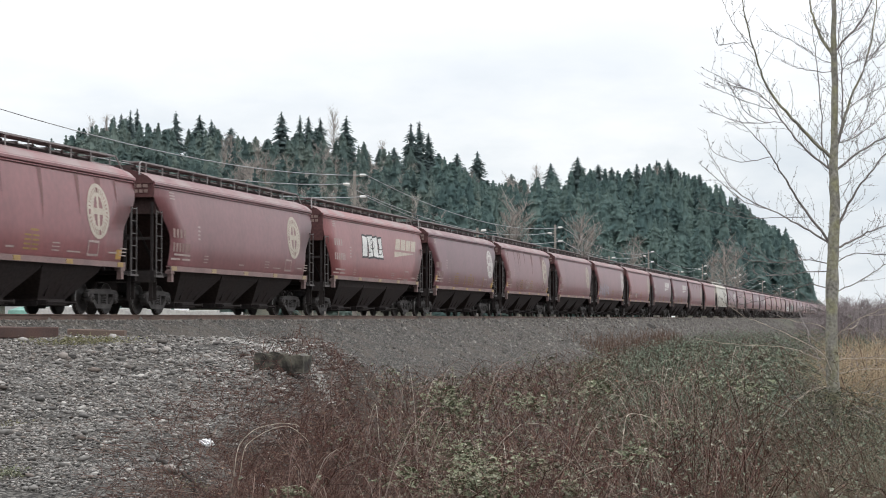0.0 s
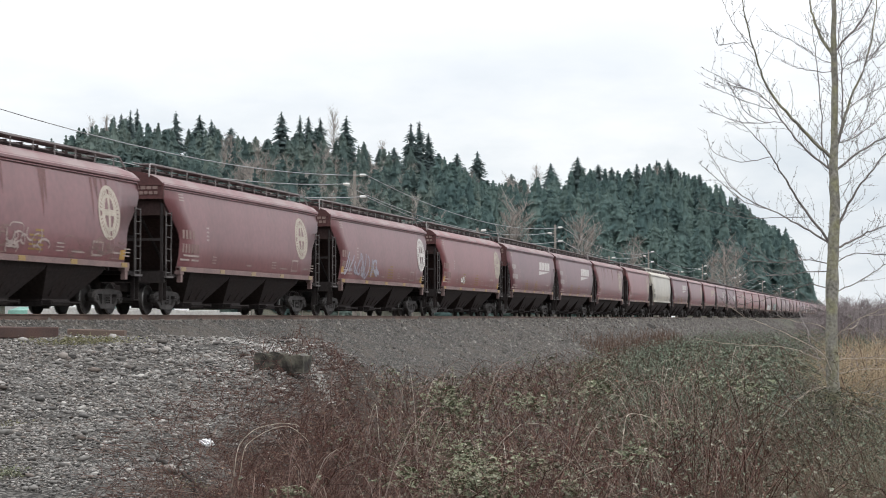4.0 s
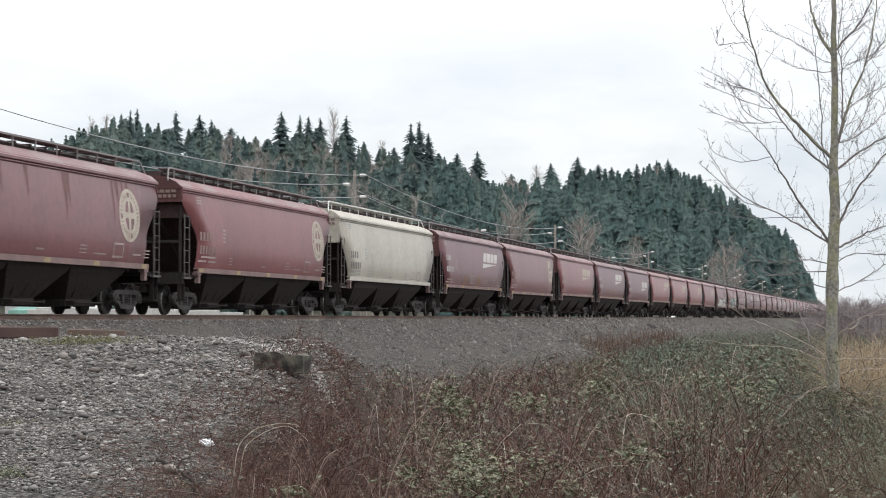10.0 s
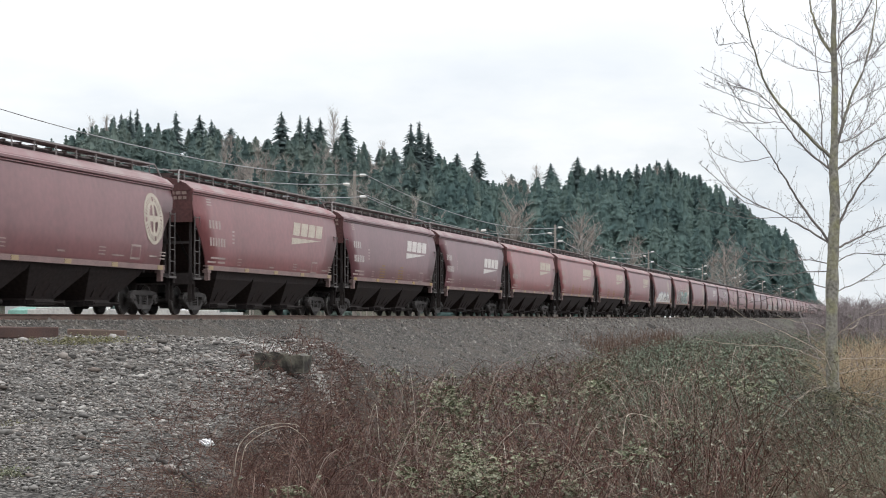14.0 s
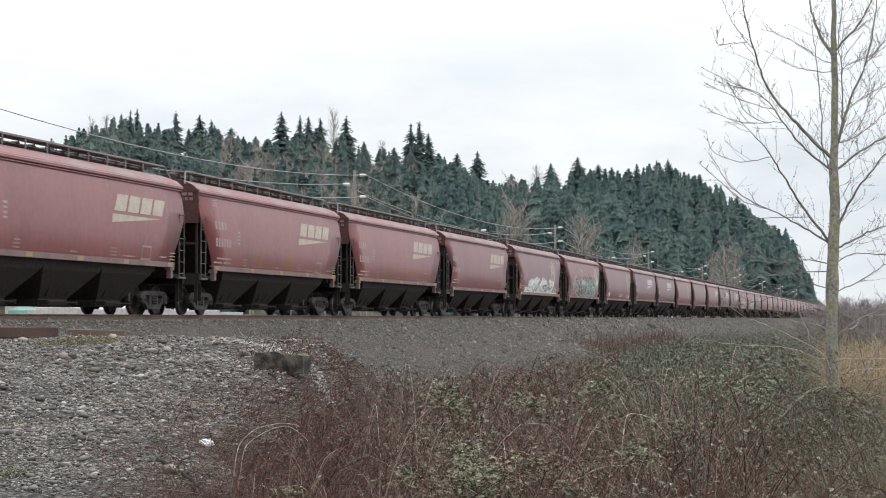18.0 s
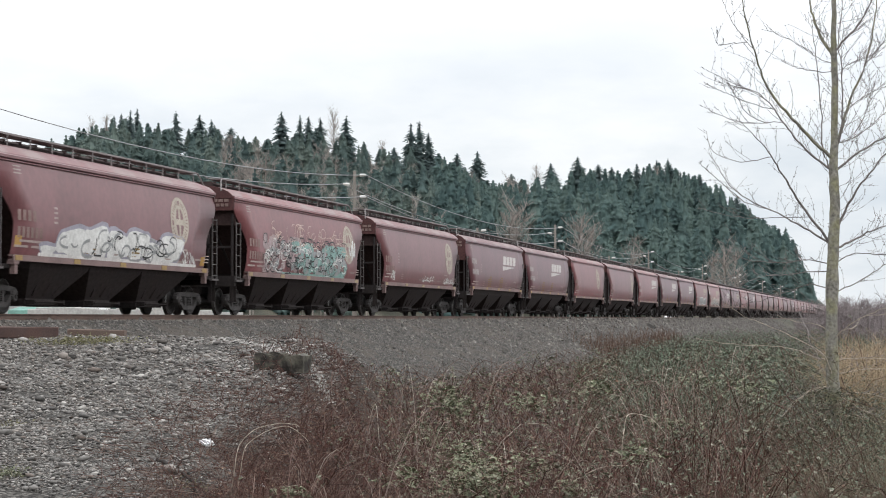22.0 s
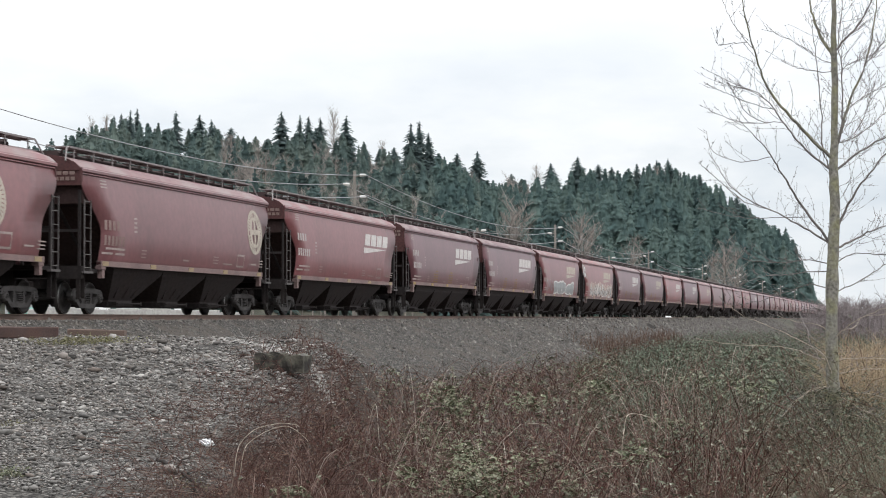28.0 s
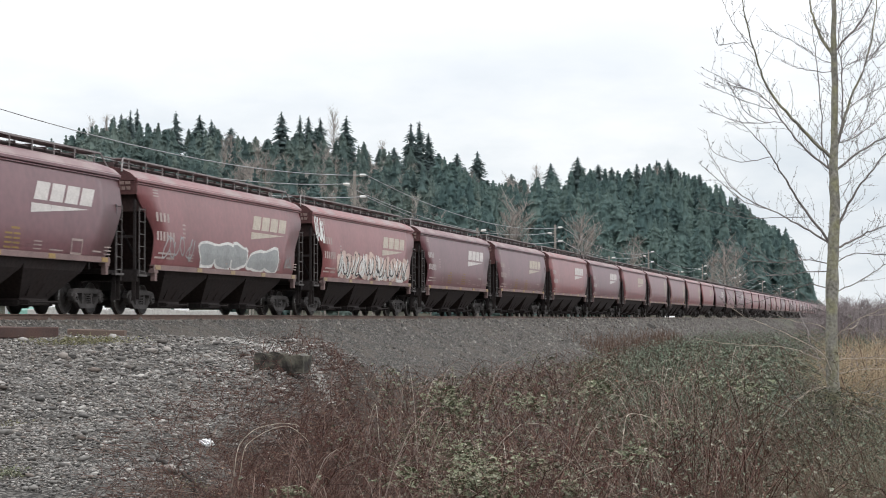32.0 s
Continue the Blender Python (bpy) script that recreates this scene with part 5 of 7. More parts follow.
# ---- the leafless tree beside the camera's view ----
def build_alder():
    rng = np.random.default_rng(11)
    D0 = 28.2
    bx, by = spot(1478, D0)
    z0 = float(ground_z(bx, by)) - 0.1
    ob = tagged(new("alder_tree"), "slender leafless tree with mossy grey bark and fine twigs", "tree")
    ob.location = (bx, by, z0)

    def at(px, py, deep=0.0):
        dd = D0 + deep
        r = ((px - 784) * dd - (1478 - 784) * D0) / FOCAL
        return Vector((r * RGT[0] + deep * FWD[0], r * RGT[1] + deep * FWD[1], rise(py, dd) - z0))

    def smooth(pts, n=5):
        out = []
        for i in range(len(pts) - 1):
            a, b = pts[i], pts[i + 1]
            pa, nb = pts[max(0, i - 1)], pts[min(len(pts) - 1, i + 2)]
            for s in range(n):
                t = s / n
                out.append(0.5 * ((2 * a) + (b - pa) * t + (2 * pa - 5 * a + 4 * b - nb) * t * t + (3 * a - pa - 3 * b + nb) * t ** 3))
        out.append(pts[-1])
        return out

    g = Geo()
    trunk = smooth([Vector((0.02, 0, -0.1)), at(1484, 800), at(1471, 640), at(1473, 500), at(1478, 380), at(1477, 300), at(1480, 180), at(1479, 92), at(1480, 0), at(1478, -160), at(1482, -330)])
    n = len(trunk)
    heights = [rise(py, D0) - z0 for py in (880, 640, 450, 330, 250, 150, 0, -330)]
    girth = [np.interp(p.z, heights, (0.1, 0.088, 0.085, 0.069, 0.056, 0.047, 0.035, 0.01)) for p in trunk]
    g.tube([tuple(p + Vector((rng.normal(), rng.normal(), 0)) * 0.006) for p in trunk], [float(q) * (1 + 0.05 * rng.normal()) + (0.02 if i < 2 else 0) for i, q in enumerate(girth)], 12)
    part("trunk", g, M["bark"], ob, smooth=True)
    limbs = []
    limbs.append((0.05, [(1473, 95), (1455, 70), (1440, 30), (1434, -20), (1425, -150)]))
    limbs.append((0.045, [(1472, 282), (1417, 227), (1364, 164), (1339, 101), (1318, 14), (1312, -60)]))
    limbs.append((0.028, [(1470, 304), (1421, 263), (1388, 222), (1366, 188), (1335, 160), (1290, 150)]))
    limbs.append((0.034, [(1468, 434), (1421, 372), (1383, 309), (1354, 261), (1310, 212)]))
    limbs.append((0.028, [(1468, 438), (1420, 405), (1373, 379), (1301, 338), (1262, 280)]))
    limbs.append((0.04, [(1486, 280), (1508, 193), (1542, 101), (1557, 10), (1565, -60)]))
    limbs.append((0.03, [(1486, 306), (1528, 270), (1570, 243), (1620, 220)]))
    limbs.append((0.035, [(1486, 414), (1523, 338), (1566, 280), (1620, 200)]))
    limbs.append((0.028, [(1486, 440), (1530, 418), (1568, 400), (1630, 380)]))
    limbs.append((0.03, [(1482, 94), (1504, 66), (1528, 39), (1552, -10), (1580, -70)]))
    limbs.append((0.018, [(1486, 280), (1499, 217), (1497, 121), (1489, 72), (1500, -30)]))
    limbs.append((0.018, [(1470, 300), (1457, 260), (1455, 193), (1446, 97), (1440, 40)]))
    limbs.append((0.016, [(1466, 470), (1420, 462), (1389, 467), (1330, 462), (1290, 452)]))
    limbs.append((0.016, [(1466, 516), (1430, 506), (1407, 512), (1350, 532), (1310, 540)]))
    limbs.append((0.016, [(1484, 470), (1520, 450), (1570, 452), (1620, 430)]))
    limbs.append((0.016, [(1484, 520), (1530, 498), (1570, 470), (1620, 440)]))
    limbs.append((0.02, [(1482, 692), (1472, 650), (1452, 622), (1379, 585), (1320, 562), (1284, 538)]))
    limbs.append((0.016, [(1466, 640), (1430, 630), (1389, 615), (1308, 611), (1230, 600)]))
    limbs.append((0.016, [(1484, 640), (1520, 634), (1570, 636), (1630, 640)]))
    limbs.append((0.014, [(1466, 682), (1430, 690), (1398, 717), (1360, 760)]))
    limbs.append((0.014, [(1484, 600), (1520, 568), (1570, 545), (1620, 530)]))
    limbs.append((0.014, [(1484, 700), (1530, 698), (1570, 705), (1620, 720)]))
    limbs.append((0.012, [(1484, 740), (1520, 735), (1568, 760)]))
    limbs.append((0.012, [(1468, 560), (1440, 545), (1400, 560), (1370, 590)]))
    limbs.append((0.024, [(1412, 552), (1420, 572), (1429, 590), (1433, 612), (1442, 622), (1452, 652)]))
    limbs.append((0.018, [(1460, 479), (1416, 481), (1390, 486), (1355, 488), (1320, 500)]))
    limbs.append((0.02, [(1482, 604), (1500, 588), (1516, 582), (1530, 563), (1570, 556), (1610, 540)]))
    limbs.append((0.016, [(1482, 660), (1510, 656), (1540, 652), (1570, 654)]))
    limbs.append((0.014, [(1482, 700), (1515, 722), (1545, 735), (1575, 748)]))
    limbs.append((0.016, [(1462, 690), (1440, 700), (1441, 730), (1432, 755)]))
    limbs.append((0.016, [(1466, 720), (1420, 735), (1380, 752), (1330, 790)]))
    limbs.append((0.018, [(1464, 690), (1440, 692), (1404, 714), (1386, 736), (1346, 766), (1316, 778)]))
    limbs.append((0.014, [(1466, 590), (1440, 575), (1415, 572), (1376, 560)]))
    limbs.append((0.014, [(1470, 560), (1468, 590), (1464, 610), (1466, 640)]))
    limbs.append((0.014, [(1484, 800), (1515, 790), (1550, 792), (1590, 780)]))
    # long whips off the main limbs
    limbs += [(0.0055, w) for w in ([(1360, 160), (1326, 148), (1292, 138), (1250, 122)], [(1372, 193), (1326, 180), (1282, 162), (1256, 150)], [(1392, 215), (1330, 216), (1290, 208), (1250, 190)],
                                   [(1330, 88), (1306, 55), (1290, 25), (1278, -10)], [(1330, 90), (1305, 86), (1276, 84), (1272, 60)], [(1356, 250), (1322, 222), (1306, 186), (1300, 160)],
                                   [(1362, 272), (1310, 283), (1262, 266), (1252, 236)], [(1352, 366), (1308, 352), (1262, 312), (1240, 290)], [(1428, 388), (1350, 388), (1306, 386), (1243, 370)],
                                   [(1470, 112), (1445, 100), (1420, 80), (1376, 58)], [(1462, 128), (1430, 126), (1405, 118), (1392, 110)], [(1512, 200), (1540, 170), (1575, 150)],
                                   [(1540, 100), (1556, 84), (1580, 60)], [(1494, 260), (1530, 240), (1580, 190)], [(1498, 126), (1520, 110), (1545, 100)], [(1478, 250), (1500, 252), (1530, 210), (1545, 160)])]
    fine = Geo()

    def whip(p, d, length, r, level):
        """A long thin shoot that curves upward, with buds and a few side shoots."""
        length *= float(ss(1236, 1300, 784 + FOCAL * ((1478 - 784) * D0 / FOCAL + p.x * RGT[0] + p.y * RGT[1]) / D0)) * 0.8 + 0.2
        m = max(4, int(length / 0.085))
        pts, q, dd = [p], p.copy(), d.normalized()
        for i in range(m):
            dd = (dd + Vector((rng.normal() * 0.13, rng.normal() * 0.13, rng.normal() * 0.1 + 0.06))).normalized()
            q = q + dd * length / m
            pts.append(q.copy())
            side = Vector((rng.normal(), rng.normal(), rng.normal())).normalized()
            e, b = q + side * 0.022 + dd * 0.016, 0.0075
            fine.quads([tuple(q - dd * b), tuple(q + dd * b), tuple(q + side.cross(dd) * b), tuple(e)], [(0, 1, 3), (1, 2, 3), (2, 0, 3)])
        fine.tube([tuple(t) for t in pts], [r * (1 - 0.6 * i / m) for i in range(m + 1)], 3, False)
        if level > 0:
            for i in range(2, m, 2):
                if rng.uniform() < 0.6:
                    side = Vector((rng.normal(), rng.normal(), rng.normal() * 0.5 + 0.3)).normalized()
                    whip(pts[i], dd * 0.8 + side * 0.8, length * rng.uniform(0.2, 0.45), r * 0.72, level - 1)

    woody = list(smooth(trunk, 4))
    for r0, pl in limbs:
        deep0 = rng.uniform(-0.8, 0.8)
        m = len(pl)
        pts = smooth([at(px, py, deep0 * i / m * 1.4) for i, (px, py) in enumerate(pl)], 6)
        L = len(pts)
        root = min(woody, key=lambda q: (q - pts[0]).length) - pts[0]
        pts = [p + root * (1 - i / (L - 1)) for i, p in enumerate(pts)]
        woody += pts
        g = Geo()
        g.tube([tuple(p + Vector((rng.normal(), rng.normal(), rng.normal())) * 0.006) for p in pts], [r0 * (0.52 if pl[0][1] < 455 else 0.36) * (1 - i / L) ** 1.1 + 0.0034 for i in range(L)], 6)
        part("limb", g, M["pale"] if pl[0][1] > 585 else (M["bark"] if r0 > 0.038 else M["twig"]), ob, smooth=True)
        low = pl[0][1] > 455
        for i in range(3, L):
            for rep in range(2 if pl[-1][0] > 1478 and not low else 1):
                if rng.uniform() > (0.85 if low else 0.45 if r0 < 0.006 and pl[-1][0] < 1478 else 0.9):
                    continue
                d = (pts[i] - pts[i - 1]).normalized()
                side = Vector((rng.normal(), rng.normal(), rng.normal() * 0.5 + 0.35)).normalized()
                whip(pts[i], d * 0.75 + side * 0.85, rng.uniform(0.15, 0.62) * (0.9 if low else 1.0), 0.0034, 1)
        whip(pts[-1], pts[-1] - pts[-2], 0.2, 0.0034, 1)
    for i in range(14, n):
        side = Vector((rng.normal(), rng.normal(), 0.4)).normalized()
        whip(trunk[i], side + Vector((0.5 * RGT[0], 0.5 * RGT[1], 0)), rng.uniform(0.3, 1.1), 0.0042, 1)
    tagged(part("twig_mass", fine, M["twig"], ob), kind="stuff")


build_alder()


# ---- thicket, gravel and litter ----
def tubes(P, R, sides=3):
    """Many thin tubes at once. P: n x k x 3 points, R: n x k radii."""
    n, k, _ = P.shape
    T = np.gradient(P, axis=1)
    T /= np.linalg.norm(T, axis=2, keepdims=True) + 1e-9
    U = np.cross(T, np.array([0.31, 0.17, 0.93]))
    U /= np.linalg.norm(U, axis=2, keepdims=True) + 1e-9
    W = np.cross(T, U)
    V = np.stack([P + R[..., None] * (math.cos(2 * math.pi * s / sides) * U + math.sin(2 * math.pi * s / sides) * W) for s in range(sides)], 2)
    base = (np.arange(n) * k * sides)[:, None, None] + (np.arange(k - 1) * sides)[None, :, None]
    s = np.arange(sides)[None, None]
    s2 = (s + 1) % sides
    F = np.stack([base + s, base + s2, base + sides + s2, base + sides + s], -1)
    return V.reshape(-1, 3), F.reshape(-1, 4)


def brush_height(x, y):
    """How tall the thicket stands at a place; nothing on the gravel or the ballast."""
    lim = 15.3 + 2.6 * ss(90, 220, x)
    k = ss(0.0, 2.2, lim - y) * ss(-0.2, 1.8, -mound_side(x, y))
    px = 784 + FOCAL * (x * RGT[0] + y * RGT[1]) / (x * FWD[0] + y * FWD[1])
    tall = 0.85 + 0.45 * lumps(x, y, 1.7, 7.0) + 0.36 * lumps(x, y, 0.55, 9.0) + 0.5 * ss(1050, 1300, px) - 0.2 * ss(1390, 1460, px) * ss(36, 29, x * FWD[0] + y * FWD[1])
    return k * np.clip(tall, 0.25, 2.6)


def brush_spots(n, rng, lo=370, hi=1640, near=12.0, far=190.0, power=1.0):
    px = rng.uniform(lo, hi, n)
    d = near * (far / near) ** (rng.uniform(0, 1, n) ** power)
    r = d * (px - 784) / FOCAL
    x, y = d * FWD[0] + r * RGT[0], d * FWD[1] + r * RGT[1]
    h = brush_height(x, y)
    keep = h > 0.12
    return x[keep], y[keep], h[keep], px[keep], d[keep]


M["cane"] = pieces("dead_bramble_canes", ((0.046, 0.019, 0.015), (0.084, 0.036, 0.027), (0.105, 0.057, 0.044), (0.026, 0.013, 0.011), (0.19, 0.135, 0.11), (0.07, 0.029, 0.022), (0.034, 0.016, 0.013)), 0.8, 10, 0.2, 0, 0.2)
M["leaf"] = pieces("bramble_leaves", ((0.075, 0.09, 0.055), (0.135, 0.15, 0.1), (0.05, 0.062, 0.04), (0.26, 0.255, 0.205), (0.105, 0.08, 0.058), (0.18, 0.19, 0.14), (0.06, 0.065, 0.042)), 0.8, 60, 0.2, 0, 0.15)
M["freshleaf"] = pieces("yellow_green_leaves", ((0.095, 0.11, 0.062), (0.15, 0.165, 0.1), (0.07, 0.082, 0.05), (0.3, 0.3, 0.22), (0.12, 0.1, 0.07), (0.2, 0.21, 0.145), (0.085, 0.098, 0.06)), 0.75, 60, 0.2, 0, 0.15)
M["scrub"] = pieces("green_grey_scrub", ((0.08, 0.112, 0.078), (0.125, 0.165, 0.118), (0.175, 0.21, 0.16), (0.12, 0.1, 0.078), (0.06, 0.09, 0.066), (0.14, 0.16, 0.118)), 0.8, 60, 0.2, 0, 0.2)
M["brownleaf"] = pieces("withered_leaves", ((0.1, 0.055, 0.035), (0.15, 0.085, 0.055), (0.07, 0.04, 0.03), (0.21, 0.145, 0.1), (0.11, 0.06, 0.042)), 0.8, 60, 0.2, 0)
M["straycane"] = pieces("bleached_canes", ((0.3, 0.26, 0.22), (0.14, 0.085, 0.075), (0.4, 0.36, 0.31), (0.2, 0.13, 0.115), (0.25, 0.2, 0.17), (0.11, 0.06, 0.055)), 0.8, 20, 0.2, 0, 0.2)
M["rustweed"] = pieces("red_brown_weeds", ((0.09, 0.05, 0.035), (0.13, 0.075, 0.052), (0.06, 0.038, 0.03), (0.16, 0.11, 0.08)), 0.85, 20, 0.2, 0, 0.2)
M["olive"] = pieces("olive_brown_scrub", ((0.115, 0.11, 0.062), (0.155, 0.145, 0.088), (0.085, 0.08, 0.05), (0.13, 0.1, 0.07), (0.18, 0.165, 0.11)), 0.85, 30, 0.2, 0, 0.2)
M["ivy"] = pieces("dark_ivy", ((0.045, 0.055, 0.035), (0.07, 0.08, 0.05), (0.03, 0.034, 0.025), (0.09, 0.07, 0.05), (0.12, 0.13, 0.09), (0.05, 0.045, 0.033)), 0.7, 30, 0.2, 0, 0.2)
M["sucker"] = pieces("olive_suckers", ((0.12, 0.11, 0.07), (0.17, 0.15, 0.1), (0.09, 0.075, 0.05), (0.24, 0.21, 0.16), (0.13, 0.125, 0.075)), 0.85, 30, 0.2, 0, 0.2)
M["straw"] = pieces("dry_grass", ((0.31, 0.235, 0.145), (0.25, 0.185, 0.115), (0.4, 0.31, 0.205), (0.18, 0.13, 0.085)), 0.8, 20, 0.2, 0)
M["withered"] = pieces("withered_grass", ((0.12, 0.095, 0.065), (0.16, 0.13, 0.095), (0.09, 0.075, 0.05), (0.22, 0.185, 0.14), (0.1, 0.1, 0.06)), 0.85, 20, 0.2, 0, 0.2)
M["blade"] = pieces("green_grass_blades", ((0.07, 0.085, 0.05), (0.1, 0.115, 0.07), (0.14, 0.14, 0.095), (0.05, 0.065, 0.038)), 0.8, 20, 0.2, 0)
M["stone"] = pieces("grey_gravel_stones", ((0.035, 0.033, 0.031), (0.12, 0.115, 0.107), (0.19, 0.18, 0.168), (0.055, 0.052, 0.049), (0.36, 0.345, 0.32), (0.13, 0.105, 0.09), (0.17, 0.162, 0.152), (0.075, 0.062, 0.053), (0.13, 0.125, 0.12)), 0.85, 25, 0.18, 0.3)
M["palestone"] = pieces("pale_fine_gravel", ((0.17, 0.16, 0.148), (0.25, 0.24, 0.222), (0.12, 0.113, 0.104), (0.32, 0.308, 0.285), (0.18, 0.165, 0.15)), 0.85, 25, 0.18, 0.3)
M["ballast"] = pieces("grey_ballast_stones", ((0.035, 0.032, 0.029), (0.115, 0.107, 0.098), (0.06, 0.055, 0.05), (0.2, 0.187, 0.17), (0.095, 0.083, 0.071), (0.135, 0.126, 0.115), (0.045, 0.041, 0.037)), 0.85, 25, 0.18, 0.3)


def build_thicket():
    rng = np.random.default_rng(21)
    x, y, h, px, d = brush_spots(22000, rng, power=1.15)
    thin_out = rng.uniform(size=len(x)) > np.maximum(0.75 * ss(1020, 1160, px) * ss(26, 34, d), 0.85 * ss(1220, 1400, px))
    thin_out &= rng.uniform(size=len(x)) > 0.45 * ss(26, 32, d) * ss(1080, 1020, px)
    x, y, h, px, d = x[thin_out], y[thin_out], h[thin_out], px[thin_out], d[thin_out]
    n, k = len(x), 6
    z0 = ground_z(x, y)
    t = np.linspace(0, 1, k)[None]
    a = rng.uniform(0, 2 * math.pi, n)[:, None]
    long = rng.uniform(size=n) < 0.26
    run = (np.where(long, rng.uniform(0.9, 2.4, n), rng.uniform(0.5, 1.6, n)) * np.clip(h, 0.3, 0.95))[:, None]
    up = (h * np.where(long, rng.uniform(0.75, 1.3, n), rng.uniform(0.35, 1.05, n)))[:, None]
    arch = np.where(long, rng.uniform(0.6, 1.15, n), rng.uniform(0.3, 1.0, n))[:, None]
    prof = np.sin(t * math.pi * (0.5 + 0.38 * arch))
    P = np.stack([x[:, None] + np.cos(a) * run * t, y[:, None] + np.sin(a) * run * t, z0[:, None] + up * prof - 0.05], -1)
    P[:, 1:] += np.cumsum(rng.normal(size=(n, k - 1, 3)), axis=1) * 0.016 * np.clip(h, 0.4, 1.5)[:, None, None]
    fat = np.clip(d / 26, 0.8, 2.2)
    R = (np.where(long, rng.uniform(0.0028, 0.006, n), rng.uniform(0.0016, 0.0035, n)) * fat)[:, None] * (1 - 0.55 * t)
    leafy = rng.uniform(size=n) ** 2.2
    v, f = tubes(P, R)
    tagged(new("bramble_canes", big_mesh("bramble_canes", v, f, M["cane"])), "tangle of brown-red arching bramble canes", "brambles", kind="stuff")
    # leaves sit along the canes
    leaf = np.array([(0, 0, 0), (0.5, -0.26, 0.08), (1, 0, -0.06), (0.5, 0.26, 0.08)])
    tri = np.array([(0, 1, 2), (0, 2, 3)])
    lv, lf = [], []
    for j, ang in enumerate((0, 1.1, -1.1)):
        c, s = math.cos(ang), math.sin(ang)
        lv.append(leaf @ np.array([(c, s, 0), (-s, c, 0), (0, 0, 1)]) * (1.0 if j == 0 else 0.85))
        lf.append(tri + 4 * j)
    lv, lf = np.vstack(lv), np.vstack(lf)

    def strew(name, count, mat, green, label, size):
        i = rng.integers(0, n, count)
        j = np.minimum(k - 1, 2 + rng.integers(0, k - 1, count))
        keep = rng.uniform(size=count) < green(x[i], y[i], px[i], d[i]) * (0.12 + 1.6 * leafy[i])
        i, j = i[keep], j[keep]
        c = len(i)
        p = P[i, j] + rng.normal(size=(c, 3)) * np.array([0.07, 0.07, 0.05])
        s = rng.uniform(0.6, 1.3, c) * size * np.clip(d[i] / 26, 0.8, 2.0)
        m = np.concatenate([turns(c, rng, 0.95) * s[:, None, None], p[:, :, None]], 2)
        v, f = scatter(lv, lf, m)
        tagged(new(name, big_mesh(name, v, f, mat)), label, "leaves", kind="stuff")

    def greens(x, y, px, d):
        patch = lumps(x, y, 1.3, 5.0) + 0.9 * lumps(x, y, 0.4, 2.0) + 0.12 * ss(1120, 1250, px)
        return ss(560, 740, px) * np.clip(-0.1 + (1.8 - 0.5 * ss(1050, 900, px)) * patch + 0.3 * ss(950, 1300, px) * ss(20, 45, d), 0.02, 1.0)

    strew("bramble_leaves", 170000, M["leaf"], greens, "dull green and pale bramble leaves in clumps", 0.05)
    strew("withered_leaves", 22000, M["brownleaf"], lambda x, y, px, d: 0.75 - 0.4 * greens(x, y, px, d), "withered brown leaves caught in the canes", 0.032)
    # dense leafy clumps
    mats = []
    for cpx, cpy, cr in ((752, 735, 0.3), (802, 745, 0.4), (822, 790, 0.42), (845, 830, 0.4), (862, 862, 0.3), (800, 862, 0.2), (718, 838, 0.24), (942, 822, 0.26), (940, 712, 0.3),
                         (1057, 702, 0.34), (1130, 862, 0.2), (1010, 852, 0.16), (1185, 802, 0.22), (1320, 802, 0.25), (520, 872, 0.12), (1240, 690, 0.3)):
        cd = FOCAL * 1.5 / (cpy - HORIZON)
        cx, cy = spot(cpx, cd)
        hz = float(brush_height(np.array(cx), np.array(cy)))
        main = 740 < cpx < 880
        c = int((620 if main else 240) * cr / 0.45)
        q = rng.normal(size=(c, 3))
        q = q / np.linalg.norm(q, axis=1, keepdims=True) * (rng.uniform(size=(c, 1)) ** 0.7) * (np.array([cr * 1.1, cr * 1.1, cr * 0.8]) if main else np.array([cr * 1.6, cr * 1.6, cr * 0.5]))
        q += 0.3 * cr * np.sin(q[:, [1, 2, 0]] * 9 / cr * 0.45)
        p = q + np.array([cx, cy, float(ground_z(cx, cy)) + 0.85 * hz + 0.1])
        sz = rng.uniform(0.6, 1.35, c) * 0.05 * max(1.0, cd / 24)
        mats.append(np.concatenate([turns(c, rng, 0.9) * sz[:, None, None], p[:, :, None]], 2))
    v, f = scatter(lv, lf, np.vstack(mats))
    tagged(new("leafy_brambles", big_mesh("leafy_brambles", v, f, M["freshleaf"])), "clumps of yellow-green bramble leaves", "leaves", kind="stuff")
    # low green-grey scrub along the foot of the slope
    xs, ys, hs, ps, ds = brush_spots(165000, rng, 1000, 1600, 16.5, 190.0)
    keep = rng.uniform(size=len(xs)) < ss(1000, 1160, ps) * (0.3 + 0.7 * ss(18, 25, ds)) * (1 - 0.8 * ss(1460, 1500, ps) * ss(30, 45, ds)) * (0.45 + 0.55 * ss(-0.4, 0.5, lumps(xs, ys, 1.3, 8.0)))
    xs, ys, hs, ds = xs[keep], ys[keep], hs[keep], ds[keep]
    c = len(xs)
    zs = ground_z(xs, ys) + hs * (0.35 + 0.65 * rng.uniform(size=c))
    sz = rng.uniform(0.6, 1.3, c) * 0.032 * np.clip(ds / 28, 0.9, 3.0)
    v, f = scatter(leaf * np.array([1.3, 0.8, 1]), tri, np.concatenate([turns(c, rng, 1.1) * sz[:, None, None], np.stack([xs, ys, zs], 1)[:, :, None]], 2))
    tagged(new("low_scrub", big_mesh("low_scrub", v, f, M["scrub"])), "low green-grey scrub at the foot of the ballast", "scrub", kind="stuff")
